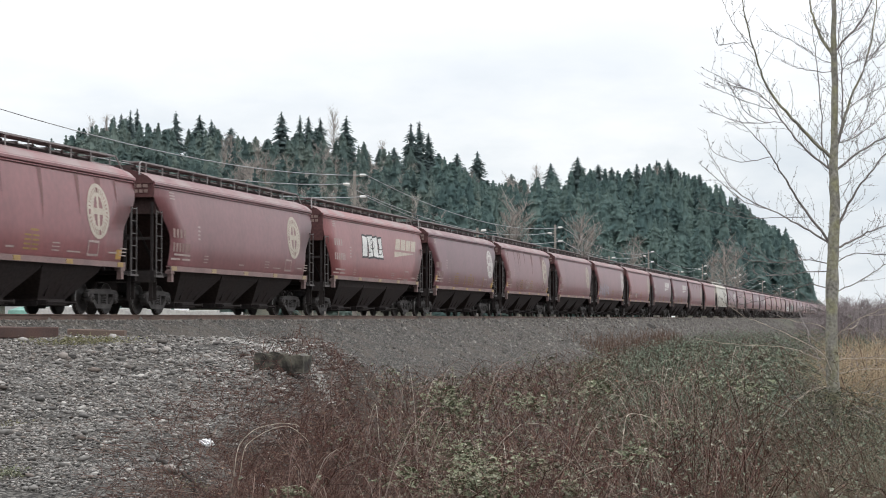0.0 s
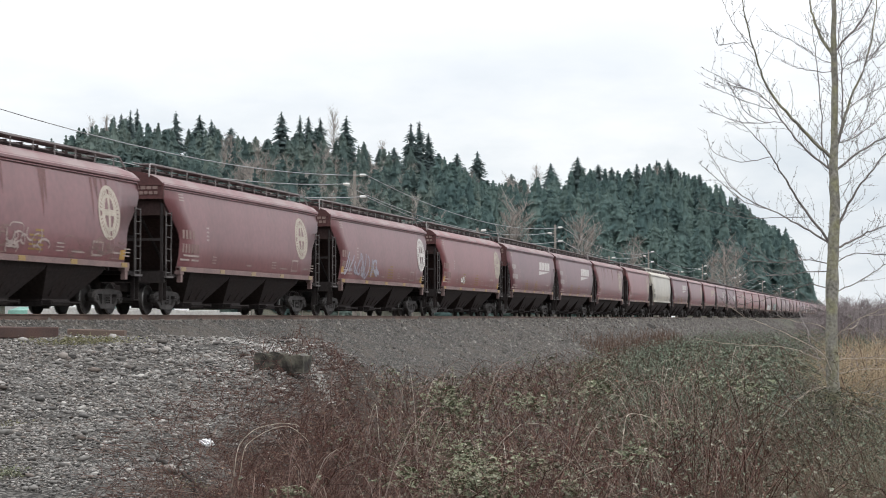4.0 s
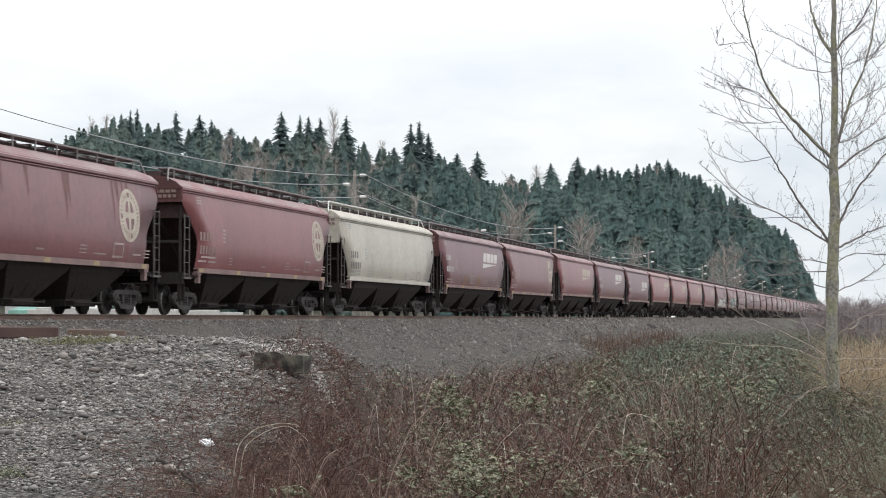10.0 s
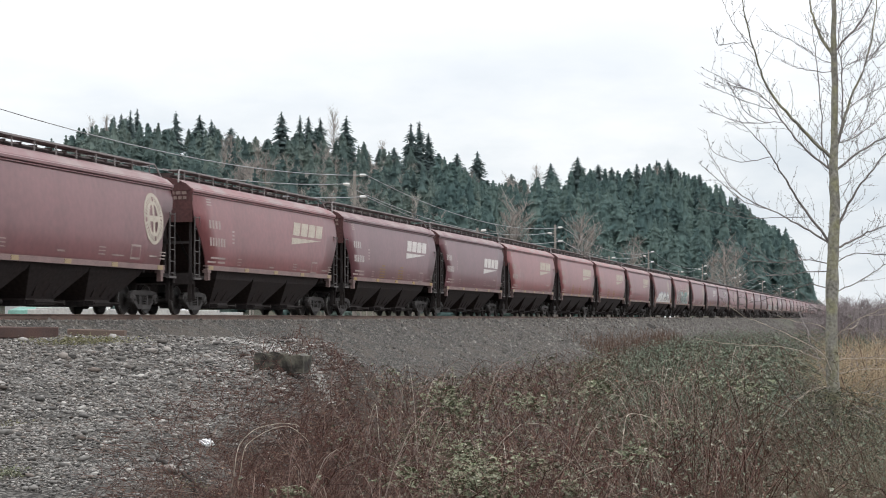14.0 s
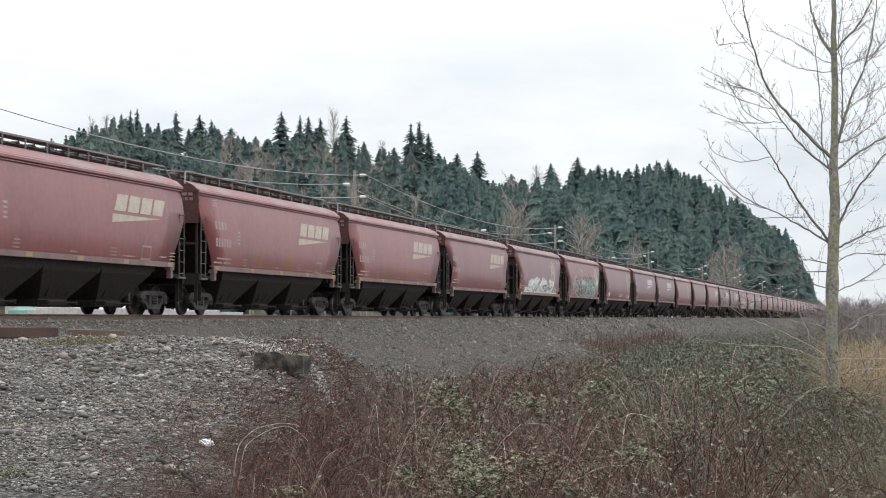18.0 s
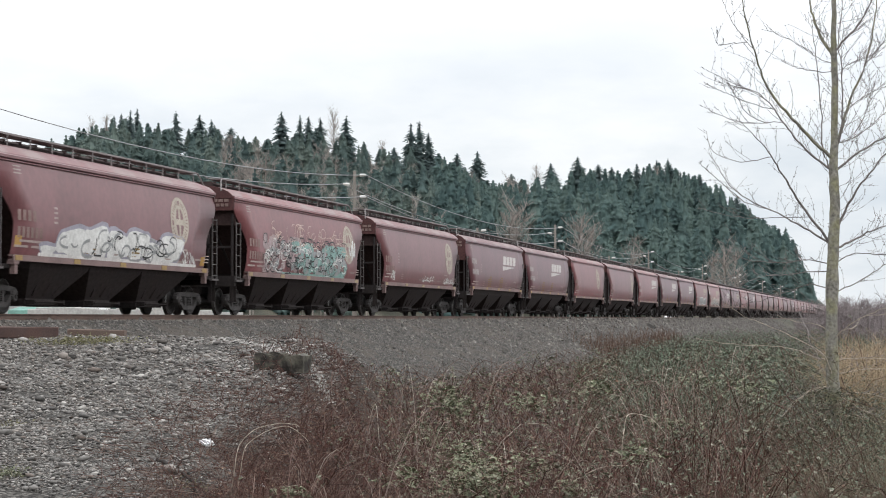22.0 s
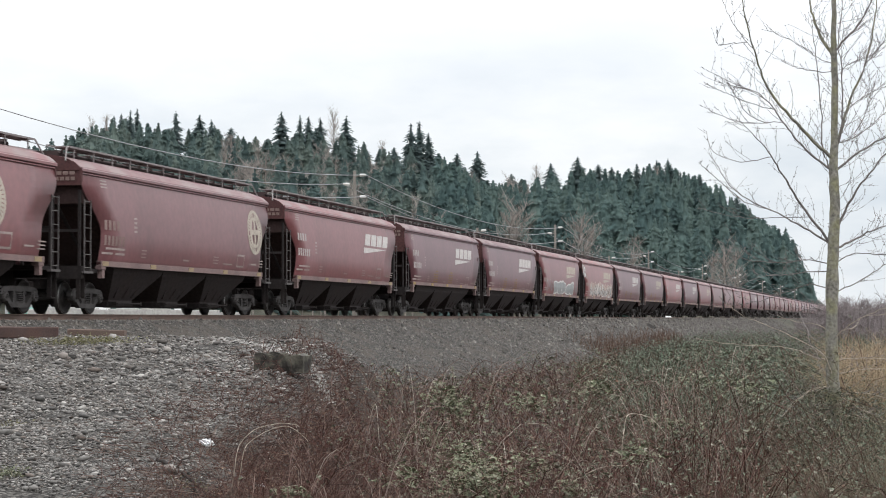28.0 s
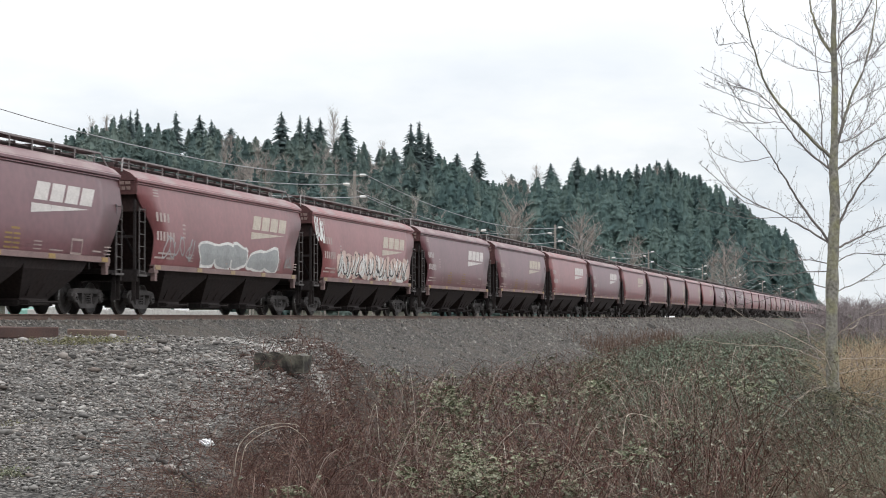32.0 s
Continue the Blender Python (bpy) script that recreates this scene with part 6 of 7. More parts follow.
    # bleached canes that arch over the tangle and droop at the tip
    xb, yb, hb, pb, db = brush_spots(250, rng, 430, 1300, 13.0, 45.0)
    nb = len(xb)
    tb = np.linspace(0, 1, 9)[None]
    ab = rng.uniform(0, 2 * math.pi, nb)[:, None]
    runb = rng.uniform(0.3, 1.7, nb)[:, None] * np.clip(hb, 0.4, 1.2)[:, None]
    tip = rng.uniform(0.72, 0.96, nb)[:, None]
    upb = (np.clip(hb, 0.4, 1.5) * rng.uniform(0.9, 1.45, nb))[:, None]
    Pb = np.stack([xb[:, None] + np.cos(ab) * runb * tb, yb[:, None] + np.sin(ab) * runb * tb, ground_z(xb, yb)[:, None] + upb * np.sin(tb * math.pi * tip) ** 0.8], -1)
    Pb[:, 1:] += np.cumsum(rng.normal(size=(nb, 8, 3)), axis=1) * 0.012
    v, f = tubes(Pb, (rng.uniform(0.0025, 0.005, nb) * np.clip(db / 24, 0.8, 1.6))[:, None] * (1 - 0.55 * tb), 4)
    tagged(new("bleached_canes", big_mesh("bleached_canes", v, f, M["straycane"])), "bleached and mauve dead canes arching over the brambles", "brambles", kind="stuff")
    # ivy and suckers about the foot of the tree
    fx, fy = spot(1476, 28.0)
    ci = 2600
    ai, ui = rng.uniform(0, 6.28, ci), rng.uniform(0, 1, ci) ** 1.3
    ri = np.abs(rng.normal(size=ci)) * (0.62 - 0.4 * ui) * 0.75 + 0.09
    qi = np.stack([fx + ri * np.cos(ai), fy + ri * np.sin(ai), float(ground_z(fx, fy)) + 1.45 * ui + 0.04], 1)
    v, f = scatter(leaf, tri, np.concatenate([turns(ci, rng, 1.2) * (rng.uniform(0.6, 1.3, ci) * 0.05)[:, None, None], qi[:, :, None]], 2))
    tagged(new("ivy", big_mesh("ivy", v, f, M["ivy"])), "dark ivy and dead leaves round the foot of a tree", "ivy", kind="stuff")
    co = 4600
    side, deep = rng.normal(size=co) * 0.55 - 0.15, rng.normal(size=co) * 0.9
    ox, oy = fx + side * RGT[0] + deep * FWD[0], fy + side * RGT[1] + deep * FWD[1]
    oz = ground_z(ox, oy) + 2.1 * rng.uniform(0, 1, co) ** 1.25 * np.exp(-0.5 * side ** 2)
    v, f = scatter(leaf, tri, np.concatenate([turns(co, rng, 1.2) * (rng.uniform(0.5, 1.3, co) * 0.036)[:, None, None], np.stack([ox, oy, oz], 1)[:, :, None]], 2))
    tagged(new("olive_scrub", big_mesh("olive_scrub", v, f, M["olive"])), "thin olive-brown scrub round the foot of a tree", "scrub", kind="stuff")
    cs = 420
    sx, sy = fx + rng.normal(size=cs) * 1.1, fy + rng.normal(size=cs) * 1.4
    tb = np.linspace(0, 1, 6)[None]
    lean = rng.normal(size=(cs, 2)) * 0.3
    ups = rng.uniform(0.5, 1.7, cs)[:, None]
    Ps = np.stack([sx[:, None] + lean[:, :1] * tb ** 1.6 * ups, sy[:, None] + lean[:, 1:] * tb ** 1.6 * ups, ground_z(sx, sy)[:, None] + ups * (tb - 0.3 * tb ** 3)], -1)
    Ps[:, 1:] += np.cumsum(rng.normal(size=(cs, 5, 3)), axis=1) * 0.02
    v, f = tubes(Ps, rng.uniform(0.002, 0.0045, cs)[:, None] * (1 - 0.6 * tb))
    tagged(new("suckers", big_mesh("suckers", v, f, M["sucker"])), "thin olive and grey suckers round the foot of a tree", "suckers", kind="stuff")
    # red-brown dead weeds on the foot of the ballast
    cw = 1500
    wx, wy = rng.uniform(112, 165, cw), 16.7 + rng.normal(size=cw) * 0.7
    tb = np.linspace(0, 1, 4)[None]
    lean = rng.normal(size=(cw, 2)) * 0.3
    upw = rng.uniform(0.25, 0.95, cw)[:, None]
    Pw = np.stack([wx[:, None] + lean[:, :1] * tb * upw, wy[:, None] + lean[:, 1:] * tb * upw, ground_z(wx, wy)[:, None] + upw * tb], -1)
    v, f = tubes(Pw, np.full((cw, 1), 0.011) * (1 - 0.6 * tb))
    tagged(new("dead_weeds", big_mesh("dead_weeds", v, f, M["rustweed"])), "red-brown dead weeds on the foot of the ballast", "dead weeds", kind="stuff")
    # upright stalks and dry grass
    x2, y2, h2, px2, d2 = brush_spots(3000, rng, power=1.1)
    few = rng.uniform(size=len(x2)) > 0.88 * ss(1060, 1300, px2)
    x2, y2, h2, px2, d2 = x2[few], y2[few], h2[few], px2[few], d2[few]
    n2 = len(x2)
    z2 = ground_z(x2, y2)
    t = np.linspace(0, 1, 4)[None]
    lean = rng.normal(size=(n2, 2)) * 0.14
    up = (h2 * rng.uniform(0.6, 1.35, n2))[:, None]
    P2 = np.stack([x2[:, None] + lean[:, :1] * t ** 1.5 * up, y2[:, None] + lean[:, 1:] * t ** 1.5 * up, z2[:, None] + up * t], -1)
    R2 = (0.003 * np.clip(d2 / 26, 0.8, 2.2))[:, None] * (1 - 0.6 * t)
    v, f = tubes(P2, R2)
    tagged(new("dead_stalks", big_mesh("dead_stalks", v, f, M["cane"])), "thin upright dead stalks and twigs", "dead weeds", kind="stuff")
    # tall straw at the right, greener blades along the ballast's foot
    for name, mat, lo, hi, near, far, count, tall, label in (("dry_grass", M["straw"], 1480, 1660, 37, 66, 5500, 1.5, "tall tan dry grass"),
                                                             ("withered_grass", M["withered"], 1240, 1640, 17, 34, 3500, 0.7, "thin greyish-brown withered grass under a tree"),
                                                             ("withered_grass", M["withered"], 1450, 1650, 17, 44, 4500, 1.0, "greyish-brown withered grass and weeds beside a tree"),
                                                             ("rough_grass", M["blade"], 1020, 1540, 32, 190, 9000, 0.95, "rough green-grey grass and weeds on the slope")):
        x3, y3, h3, px3, d3 = brush_spots(count, rng, lo, hi, near, far)
        n3 = len(x3)
        z3 = ground_z(x3, y3)
        t = np.linspace(0, 1, 4)[None]
        lean = rng.normal(size=(n3, 2)) * 0.3
        up = (np.clip(h3, 0.3, 2) * tall * rng.uniform(0.5, 1.1, n3))[:, None]
        P3 = np.stack([x3[:, None] + lean[:, :1] * t ** 2 * up, y3[:, None] + lean[:, 1:] * t ** 2 * up, z3[:, None] + up * (t - 0.25 * t ** 3)], -1)
        R3 = (0.004 * np.clip(d3 / 26, 0.8, 3.0))[:, None] * (1 - 0.8 * t)
        v, f = tubes(P3, R3)
        tagged(new(name, big_mesh(name, v, f, mat)), label, "grass", kind="stuff")


build_thicket()


def build_strewn():
    rng = np.random.default_rng(41)
    n = 14000
    px = 160 + 460 * rng.uniform(0, 1, n) ** 0.7
    d = 14 * (44 / 14) ** rng.uniform(0, 1, n)
    r = d * (px - 784) / FOCAL
    x, y = d * FWD[0] + r * RGT[0], d * FWD[1] + r * RGT[1]
    m = mound_side(x, y)
    keep = (m > -2.2) & (m < 2.2 * rng.uniform(0, 1, n) ** 2.2 - 0.25 + 0.9 * lumps(x, y, 0.7, 3.0)) & (y < 16)
    x, y, d = x[keep], y[keep], d[keep]
    n = len(x)
    a = rng.uniform(0, 6.28, n)[:, None]
    t = np.linspace(0, 1, 4)[None]
    L = rng.uniform(0.08, 0.45, n)[:, None]
    up = (rng.uniform(size=n) ** 3 * 0.4)[:, None]
    P = np.stack([x[:, None] + np.cos(a) * L * t, y[:, None] + np.sin(a) * L * t, ground_z(x, y)[:, None] + 0.03 + up * np.sin(t * 1.9)], -1)
    P += rng.normal(size=P.shape) * 0.012
    v, f = tubes(P, np.broadcast_to((0.003 * np.clip(d / 26, 0.7, 1.6))[:, None], (n, 4)))
    tagged(new("strewn_twigs", big_mesh("strewn_twigs", v, f, M["cane"])), "dead brown twigs and weeds strewn over the gravel", "twigs", kind="stuff")


build_strewn()


def stone_template(rng, cuts=1):
    bm = bmesh.new()
    bmesh.ops.create_icosphere(bm, subdivisions=cuts, radius=0.5)
    v = np.array([tuple(p.co) for p in bm.verts])
    f = np.array([[q.index for q in p.verts] for p in bm.faces])
    bm.free()
    v = v * (1 + rng.normal(size=(len(v), 1)) * 0.1)
    return v, f


def chip_template(rng):
    """A small sharp stone, open below where it lies in the ground."""
    v = np.array([(0.5, 0, 0), (-0.5, 0, 0), (0, 0.5, 0), (0, -0.5, 0), (0, 0, 0.5), (0, 0, -0.5)]) + rng.normal(size=(6, 3)) * 0.09
    f = np.array([(0, 2, 4), (2, 1, 4), (1, 3, 4), (3, 0, 4), (2, 0, 5), (1, 2, 5), (3, 1, 5), (0, 3, 5)])[:4]
    return v[:5], f


def build_gravel():
    rng = np.random.default_rng(31)
    vs, fs, o = [], [], 0
    for k in range(8):
        big = k < 3
        tv, tf = stone_template(rng) if big else chip_template(rng)
        n = 16000 if big else 26000
        px = rng.uniform(-60, 680, n)
        d = 13 * (54 / 13) ** rng.uniform(0, 1, n)
        r = d * (px - 784) / FOCAL
        x, y = d * FWD[0] + r * RGT[0], d * FWD[1] + r * RGT[1]
        keep = (mound_side(x, y) > -0.05 + 0.45 * ss(27, 20, d) + rng.normal(size=n) * 0.55 + 0.4 * lumps(x, y, 0.6, 2.0)) & (y < 19.5) & (lumps(x, y, 0.8, 6.0) > -0.75 + 0.5 * rng.uniform(size=n) + 1.0 * ss(24, 17, d) * rng.uniform(size=n))
        x, y, d = x[keep], y[keep], d[keep]
        n = len(x)
        s = np.exp(rng.normal(size=n) * 0.42) * (0.031 if big else 0.021) * np.clip(d / 27, 0.62, 1.4)
        s = np.where(rng.uniform(size=n) < (0.03 if big else 0), s * 2.1, s)
        flat = np.diag([1.3, 1.0, 0.5])
        m = np.concatenate([(turns(n, rng, 0.42) @ flat) * s[:, None, None], np.stack([x, y, ground_z(x, y) + 0.26 * s], 1)[:, :, None]], 2)
        v, f = scatter(tv, tf, m)
        vs.append(v), fs.append(f + o)
        o += len(v)
    me = big_mesh("gravel", np.vstack(vs), np.vstack(fs), M["stone"], True)
    tagged(new("gravel", me), "loose grey river gravel and cobbles on the bank", "gravel", kind="stuff")
    # a tongue of pale fine gravel over the bank's shoulder
    n = 2600
    u = rng.uniform(0, 1, n)
    px = np.interp(u, [0, 0.62, 1], [385, 515, 590]) + rng.normal(size=n) * 9
    d = np.interp(u, [0, 0.62, 1], [43.2, 38.5, 33.5]) + rng.normal(size=n) * 0.35
    r = d * (px - 784) / FOCAL
    x, y = d * FWD[0] + r * RGT[0], d * FWD[1] + r * RGT[1]
    tv, tf = chip_template(rng)
    s = np.exp(rng.normal(size=n) * 0.4) * 0.036
    v, f = scatter(tv, tf, np.concatenate([(turns(n, rng, 0.4) @ np.diag([1.3, 1.0, 0.6])) * s[:, None, None], np.stack([x, y, ground_z(x, y) + 0.2 * s], 1)[:, :, None]], 2))
    tagged(new("pale_gravel", big_mesh("pale_gravel", v, f, M["palestone"], True)), "tongue of pale fine gravel on the bank's shoulder", "gravel", kind="stuff")
    vs, fs, o = [], [], 0
    for k in range(6):
        tv = np.array([(0.5, 0, -0.3), (0, 0.5, -0.3), (-0.5, 0, -0.3), (0, -0.5, -0.3), (0, 0, 0.3)]) + rng.normal(size=(5, 3)) * 0.1
        tf = np.array([(0, 1, 4), (1, 2, 4), (2, 3, 4), (3, 0, 4)])
        n = 14000
        x = 28 + 330 * rng.uniform(0, 1, n) ** 2.3
        y = rng.uniform(15.3, 22.35, n)
        s = np.exp(rng.normal(size=n) * 0.42) * 0.055 * np.clip(x / 60, 1, 2.4)
        m = np.concatenate([(turns(n, rng, 0.35) @ np.diag([1.35, 1.1, 0.85])) * s[:, None, None], np.stack([x, y, ground_z(x, y) + 0.14 * s], 1)[:, :, None]], 2)
        v, f = scatter(tv, tf, m)
        vs.append(v), fs.append(f + o)
        o += len(v)
    me = big_mesh("ballast", np.vstack(vs), np.vstack(fs), M["ballast"])
    tagged(new("ballast", me), "sharp grey ballast stones on the track's shoulder", "ballast", kind="stuff")


build_gravel()


# ---- cast-off timbers and litter on the bank ----
def timber(name, px, depth, length, w, h, turn, sink, label, mat, wear=0.006, tilt=0.0):
    """A squared timber with worn, slightly bent edges, lying on the bank."""
    rng = np.random.default_rng(int(px) + 77)
    g = Geo()
    rings = []
    for i in range(9):
        x = -length / 2 + length * i / 8
        j = rng.normal(size=16) * wear
        rings.append([(x, -w / 2 + 0.02 + j[0], -h / 2), (x, w / 2 - 0.02 + j[1], -h / 2), (x, w / 2 + j[2], -h / 2 + 0.02), (x, w / 2 + j[3], h / 2 - 0.02),
                      (x, w / 2 - 0.02, h / 2 + j[4]), (x, -w / 2 + 0.02, h / 2 + j[5]), (x, -w / 2 + j[6], h / 2 - 0.02), (x, -w / 2 + j[7], -h / 2 + 0.02)])
    g.loft(rings)
    ob = thing(name, g, mat, label, "timber")
    x, y = spot(px, depth)
    ob.matrix_basis = pose(x, y, float(ground_z(x, y)) + h / 2 - sink, 0, tilt, math.degrees(AIM) - 90 + turn)
    return ob


M["redtie"] = material("red_brown_old_timber", (0.1, 0.058, 0.048), 0.9, vary=0.35, fine=40, coarse=3, second=(0.07, 0.045, 0.04))
M["plank"] = material("bleached_brown_plank", (0.15, 0.105, 0.085), 0.9, vary=0.35, fine=40, coarse=3, second=(0.11, 0.08, 0.066))
M["mosstie"] = material("mossy_rotten_timber", (0.03, 0.026, 0.022), 0.95, vary=0.6, fine=24, coarse=5, second=(0.075, 0.07, 0.055), bump=0.6)
timber("old_tie", 2, 43.6, 2.55, 0.24, 0.26, 8, -0.03, "red-brown old railway tie lying on the gravel", M["redtie"], 0.008, 0.6)
timber("plank", 172, 46.4, 1.4, 0.2, 0.2, -6, -0.02, "weathered brown plank half sunk in gravel", M["plank"], 0.005, 1.2)
timber("rotten_tie", 500, 34.0, 0.92, 0.36, 0.32, -18, 0.0, "mossy rotten tie end at the bank's edge", M["mosstie"], 0.025, 2.0)


def crumple(px, depth, size, seed, label, name, mat):
    rng = np.random.default_rng(seed)
    bm = bmesh.new()
    bmesh.ops.create_icosphere(bm, subdivisions=3, radius=0.5)
    for v in bm.verts:
        v.co *= 1 + 0.22 * noise.noise(v.co * 4.0 + Vector((seed, 0, 0))) + 0.12 * rng.normal()
        v.co.z *= 0.6
    me = bpy.data.meshes.new(name)
    bm.to_mesh(me)
    bm.free()
    x, y = spot(px, depth)
    ob = thing(name, me, mat, label, "litter")
    ob.matrix_basis = Matrix.Translation((x, y, float(ground_z(x, y)) + 0.22 * size)) @ Matrix.Diagonal((size, size, size, 1))


M["plastic"] = material("white_plastic", (0.75, 0.76, 0.78), 0.5, vary=0.1, fine=20, coarse=3)
crumple(366, 23.8, 0.17, 3, "crumpled white plastic bag on the gravel", "plastic_bag", M["plastic"])
crumple(463, 22.0, 0.09, 5, "small crumpled white scrap in the weeds", "paper_scrap", M["plastic"])


def fallen_branch(px0, px1, depth, r):
    rng = np.random.default_rng(int(px0))
    ps = []
    for k in range(9):
        x, y = spot(px0 + (px1 - px0) * k / 8, depth - 0.23 * k)
        ps.append((x, y, float(ground_z(x, y)) + r + abs(rng.normal()) * 0.012))
    g = Geo()
    g.tube(ps, [r * (1.1 - 0.07 * k) for k in range(9)], 7)
    g.tube([ps[3], (ps[3][0] + 0.1, ps[3][1] - 0.02, ps[3][2] + 0.1), (ps[3][0] + 0.3, ps[3][1] - 0.1, ps[3][2] + 0.13)], [r * 0.6, r * 0.45, r * 0.2], 5)
    thing("fallen_branch", g, M["deadwood"], "dark rotten branch lying on the gravel", "branch", smooth=True)


M["deadwood"] = material("dark_rotten_wood", (0.026, 0.02, 0.016), 0.95, vary=0.4, fine=30, coarse=5, bump=0.5)
fallen_branch(280, 372, 21.7, 0.022)
fallen_branch(270, 330, 23.2, 0.01)
fallen_branch(336, 402, 20.4, 0.014)


def weed_tuft(name, px, depth, n, size, mat, label, wide=0.2):
    """A low tuft of small leaves rising from the ground."""
    rng = np.random.default_rng(int(px) + 9)
    cx, cy = spot(px, depth)
    x, y = cx + rng.normal(size=n) * wide, cy + rng.normal(size=n) * wide * 1.6
    z = ground_z(x, y) + 0.02 + np.abs(rng.normal(size=n)) * size
    lv = np.array([(0, 0, 0), (0.5, -0.22, 0.1), (1, 0, 0.05), (0.5, 0.22, 0.1)])
    v, f = scatter(lv, np.array([(0, 1, 2), (0, 2, 3)]), np.concatenate([turns(n, rng) * (size * rng.uniform(0.5, 1.2, n))[:, None, None], np.stack([x, y, z], 1)[:, :, None]], 2))
    tagged(new(name, big_mesh(name, v, f, mat)), label, "weeds", "green weeds on the bank", kind="stuff")


M["moss"] = pieces("yellow_green_moss", ((0.14, 0.14, 0.07), (0.19, 0.18, 0.1), (0.12, 0.115, 0.065), (0.22, 0.2, 0.13)), 0.9, 60, 0.2, 0, 0.15)
weed_tuft("mossy_weeds", 148, 41.6, 1700, 0.06, M["moss"], "low yellow-green moss and weeds beside an old tie", 0.36)
weed_tuft("mossy_weeds", 345, 20.2, 120, 0.035, M["moss"], "low yellow-green weeds among twigs", 0.1)
weed_tuft("green_weed", 10, 20.5, 260, 0.05, M["freshleaf"], "small tuft of green leaves on the gravel", 0.09)
weed_tuft("green_weed", 2, 25.5, 160, 0.04, M["moss"], "small tuft of yellowish grass on the gravel", 0.12)


def dead_cane(depth, pts, r=0.008):
    """One bleached cane that arches clear of the thicket; pts are bearings and elevations along it."""
    g = Geo()
    ps = []
    for i in range(len(pts) - 1):
        for k in range(5):
            t = k / 5
            a, b = pts[i], pts[i + 1]
            p0, p3 = pts[max(0, i - 1)], pts[min(len(pts) - 1, i + 2)]
            q = [0.5 * (2 * a[c] + (b[c] - p0[c]) * t + (2 * p0[c] - 5 * a[c] + 4 * b[c] - p3[c]) * t * t + (3 * a[c] - p0[c] - 3 * b[c] + p3[c]) * t ** 3) for c in (0, 1)]
            ps.append((*spot(q[0], depth + 0.1 * i), rise(q[1], depth)))
    ps.append((*spot(pts[-1][0], depth), rise(pts[-1][1], depth)))
    x, y = spot(pts[0][0] + 1.6 * (pts[0][0] - pts[1][0]), depth + 0.25)
    ps.insert(0, (x, y, float(ground_z(x, y)) - 0.05))
    g.tube(ps, [r * (1 - 0.5 * i / len(ps)) for i in range(len(ps))], 5)
    thing("dead_cane", g, M["pale"], "bleached dead cane arching out of the brambles", "cane", "bleached canes", smooth=True)


dead_cane(19.5, [(417, 825), (424, 790), (450, 763), (492, 752), (530, 755)], 0.0055)
dead_cane(19.8, [(430, 810), (438, 788), (470, 766), (510, 757), (546, 782)], 0.0045)
dead_cane(20.0, [(1100, 790), (1104, 760), (1112, 735), (1150, 742), (1180, 775)], 0.006)
dead_cane(20.5, [(985, 872), (1010, 855), (1060, 830), (1120, 828), (1160, 850)], 0.006)


# ---- beyond the track: a pale wall, stores, vehicles and added white peaks seen under the cars ----
M["concrete"] = material("pale_concrete", (0.36, 0.355, 0.345), 0.9, vary=0.2, fine=6, coarse=0.8)
M["tarp"] = material("faded_teal_tarpaulin", (0.14, 0.28, 0.24), 0.7, vary=0.25, fine=6, coarse=0.8)
M["shed"] = material("grey_metal_cladding", (0.33, 0.34, 0.35), 0.6, vary=0.15, fine=6, coarse=0.8)
M["carwhite"] = material("white_car_paint", (0.75, 0.76, 0.77), 0.3, vary=0.05, fine=6, coarse=0.8, bump=0)
M["glass"] = material("dark_car_glass", (0.02, 0.022, 0.025), 0.1, vary=0.1, bump=0)
M["tyre"] = material("black_rubber", (0.02, 0.02, 0.02), 0.8, vary=0.2)


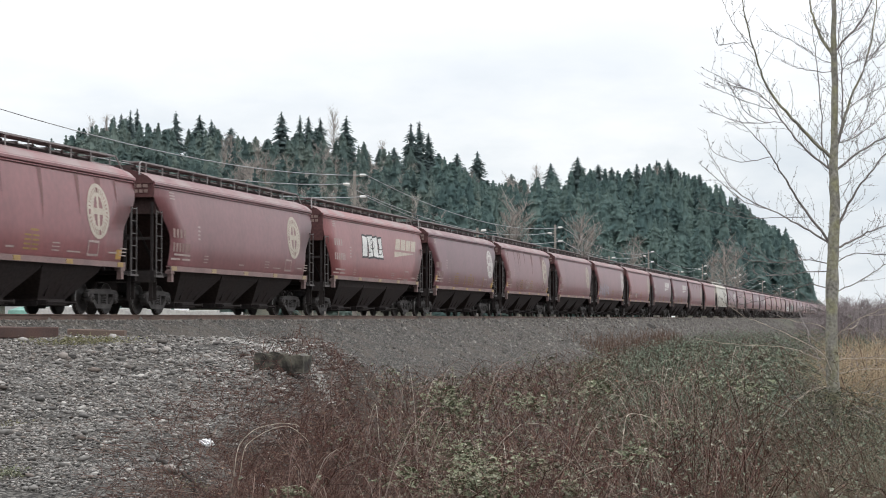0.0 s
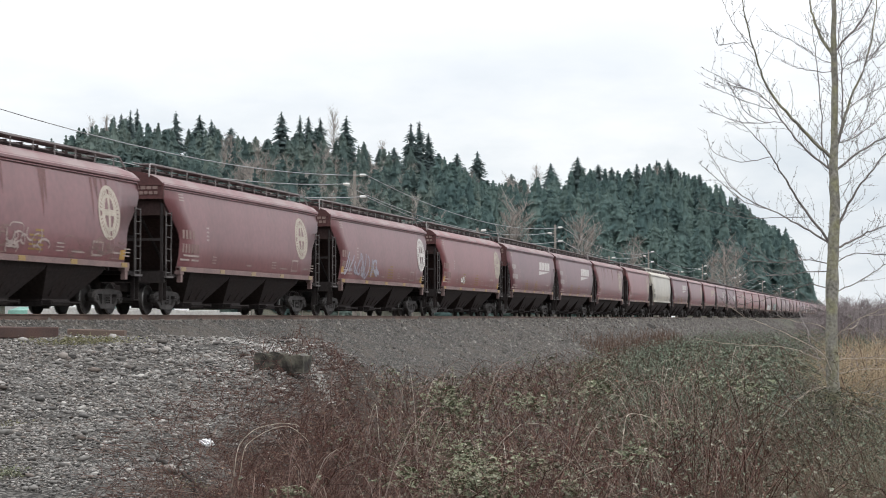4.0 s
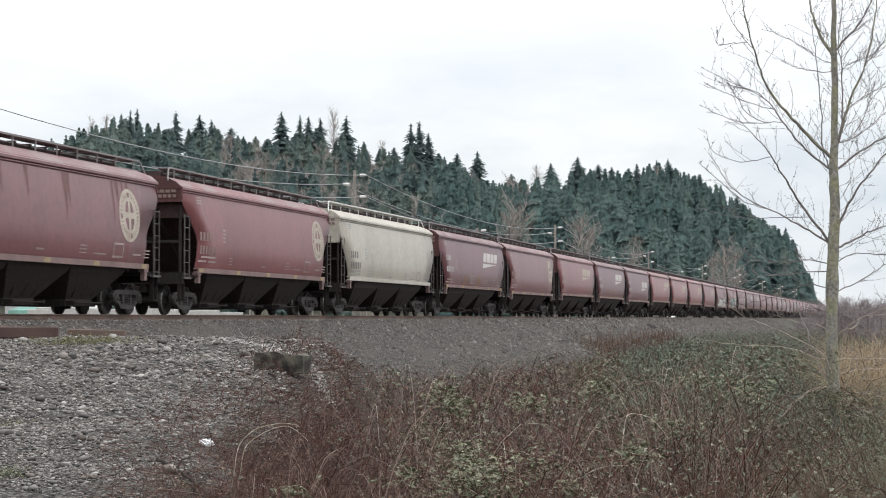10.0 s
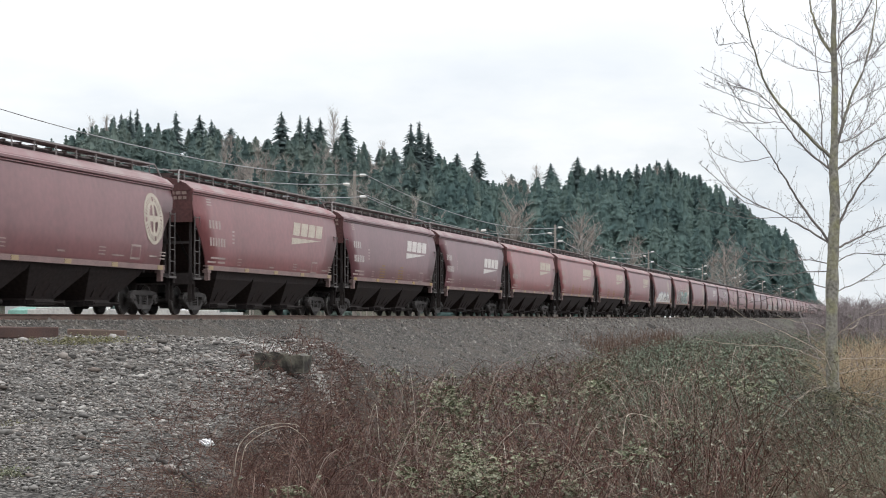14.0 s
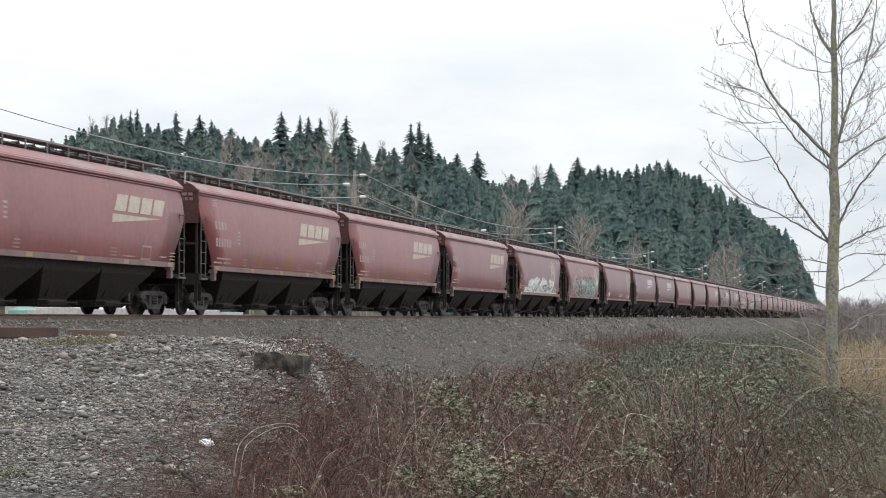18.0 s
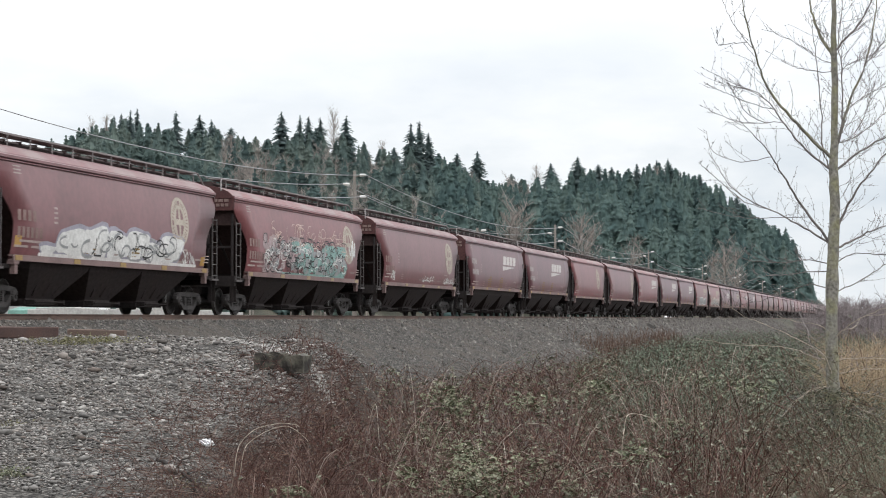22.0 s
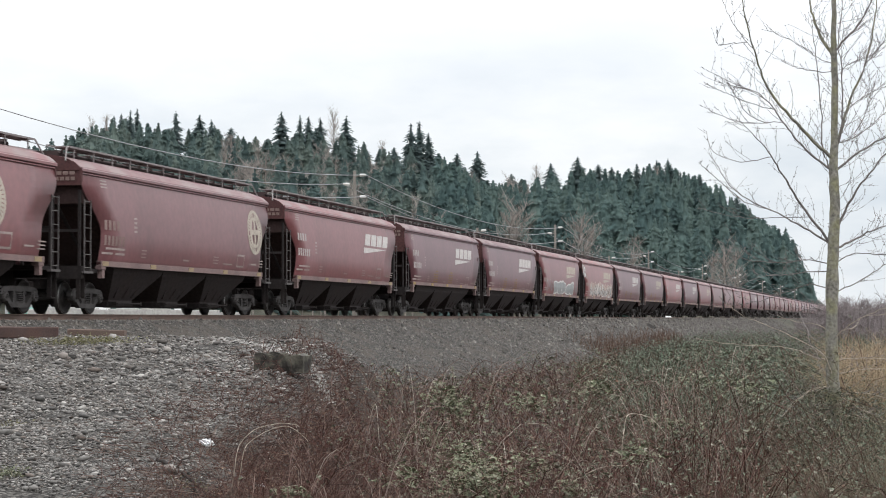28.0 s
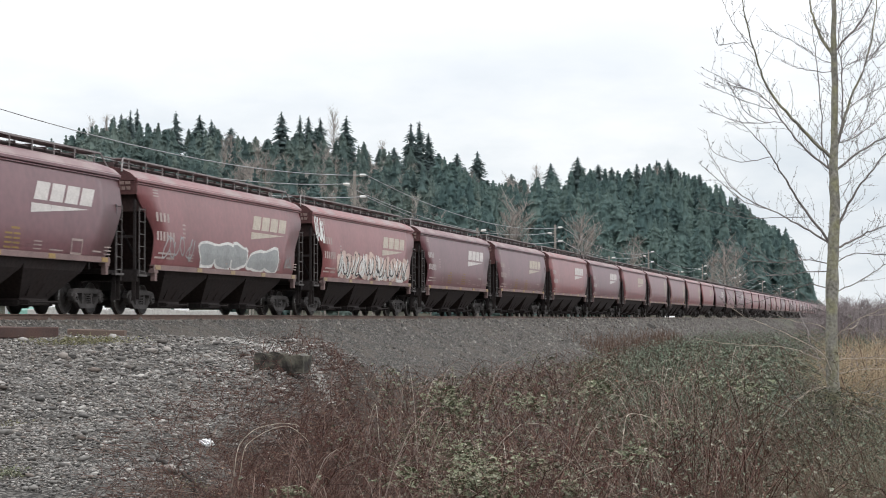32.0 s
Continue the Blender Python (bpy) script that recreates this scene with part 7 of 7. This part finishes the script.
def build_yard():
    rng = np.random.default_rng(51)
    top = tagged(new("block_wall"), "low wall of pale concrete blocks beyond the track", "wall", kind="structure")
    g = Geo()
    g.box(-0.74, 0.74, -0.3, 0.3, -0.05, 0.62, 0.04)
    me = g.mesh("block")
    me.materials.append(M["concrete"])
    n = 0
    for px in np.arange(70, 640, 14.2):
        if rng.uniform() < (0.12 if px < 430 else 0.4):
            continue
        x, y = spot(px, 132.0)
        ob = part("block", me, None, top)
        ob.matrix_basis = pose(x, y, float(ground_z(x, y)) + rng.uniform(-0.2, 0.06), 0, 0, math.degrees(AIM) - 90 + rng.uniform(-6, 6))
    for x in np.arange(128.0, 330.0, 3.4):
        if rng.uniform() < 0.35:
            continue
        ob = part("block", me, None, top)
        ob.matrix_basis = pose(x, 37.0, float(ground_z(x, 37.0)) + rng.uniform(-0.05, 0.12), 0, 0, rng.uniform(-20, 20))
    x, y = spot(66, 138.0)
    z = float(ground_z(x, y))
    g = Geo()
    g.loft([[(-1.9, -1.0, 0), (1.9, -1.0, 0), (1.9, 1.0, 0), (-1.9, 1.0, 0)], [(-1.85, -0.95, 0.5), (1.85, -0.95, 0.55), (1.85, 0.95, 0.5), (-1.85, 0.95, 0.5)], [(-1.2, -0.3, 0.75), (1.3, -0.3, 0.7), (1.3, 0.3, 0.72), (-1.2, 0.3, 0.75)]])
    ob = thing("covered_stack", g, M["tarp"], "low stack under a faded teal tarpaulin", "stack")
    ob.matrix_basis = pose(x, y, z - 0.02, 0, 0, -77)
    for spx in (33, 110):
        x, y = spot(spx, 150.0)
        shed = tagged(new("shed"), "small grey metal shed with a gabled roof", "shed", "sheds beyond the track")
        shed.matrix_basis = pose(x, y, float(ground_z(x, y)) - 0.02, 0, 0, -77)
        g = Geo()
        g.box(-0.85, 0.85, -0.9, 0.9, 0, 1.15)
        part("wall", g, M["shed"], shed)
        g = Geo()
        g.loft([[(-0.98, yy, 1.15), (0.98, yy, 1.15), (0.12, yy, 1.95), (-0.12, yy, 1.95)] for yy in (-1.05, 1.05)])
        part("roof", g, M["shed"], shed)
    # added white peaks imitate bright background showing between the hopper slopes
    for spx in (230, 322):
        x, y = spot(spx, 146.0)
        box = tagged(new("bright_gap_stand_in"), "white peaked stand-in for bright background between hopper slopes", "pallet", "pallets beyond the track")
        box.matrix_basis = pose(x, y, float(ground_z(x, y)) - 0.01, 0, 0, -70)
        g = Geo()
        for yy in (-0.45, 0.0, 0.45):
            g.box(-0.6, 0.6, yy - 0.06, yy + 0.06, 0, 0.12)
        g.box(-0.6, 0.6, -0.55, 0.55, 0.12, 0.16)
        part("pallet", g, M["tie"], box)
        g = Geo()
        g.loft([[(-w, -w, z), (w, -w, z), (w, w, z), (-w, w, z)] for w, z in ((0.52, 0.16), (0.55, 0.6), (0.5, 1.05), (0.3, 1.3), (0.14, 1.4), (0.1, 1.6))])
        part("load", g, M["plastic"], box)

    def van(px, depth, turn, k=1.0):
        x, y = spot(px, depth)
        car = tagged(new("parked_car"), "white parked car standing beyond the track", "car", "parked cars")
        car.matrix_basis = pose(x, y, float(ground_z(x, y)), 0, 0, turn)
        g = Geo()
        side = [(-2.1, 0.3), (2.1, 0.3), (2.15, 0.75), (1.2, 0.9), (0.6, 1.4), (-1.3, 1.42), (-1.95, 0.95), (-2.15, 0.8)]
        g.loft([[(a * (1 if abs(w) < 0.8 else 0.99), w, b) for a, b in side] for w in (-0.86, -0.7, 0.7, 0.86)])
        part("body", g, M["carwhite"], car)
        for s in (-1, 1):
            g = Geo()
            g.loft([[(a, s * 0.865, b), (a, s * 0.875, b), (c, s * 0.875, d), (c, s * 0.865, d)] for a, b, c, d in ((-1.5, 1.0, -1.15, 1.33), (0.95, 1.0, 0.55, 1.33))])
            part("window", g, M["glass"], car)
            for x2 in (-1.3, 1.35):
                g = Geo()
                g.disc((x2, s * 0.8, 0.32), 0, 0, [(-0.1, 0.2), (-0.1, 0.32), (0.1, 0.32), (0.1, 0.2)], 16)
                part("wheel", g, M["tyre"], car)

    van(143, 147.0, -75)
    van(1185, 330.0, 5)


build_yard()

# ---- motion ----
def motions():
    for i, car in CARS:
        rows = []
        for t in range(0, 33, 2):
            rows.append((float(t), pose(along(i, t), TRACK_Y, 0)))
        walk(car, rows)
    for a in (0, 1, 2, 3):
        first = WHEELSETS[a]
        at = first.matrix_basis.translation.copy()
        rows = []
        for k in range(0, 961):
            t = k / 30.0
            turn = -travel(t) / 0.462
            rows.append((t, Matrix.Translation(at) @ Euler((0, turn % (2 * math.pi), 0)).to_matrix().to_4x4()))
        walk(first, rows)
        for ws in WHEELSETS[a + 4::4]:
            ws.rotation_mode = "QUATERNION"
            ws.animation_data_create().action = first.animation_data.action
            ws.animation_data.action_slot = first.animation_data.action_slot


motions()
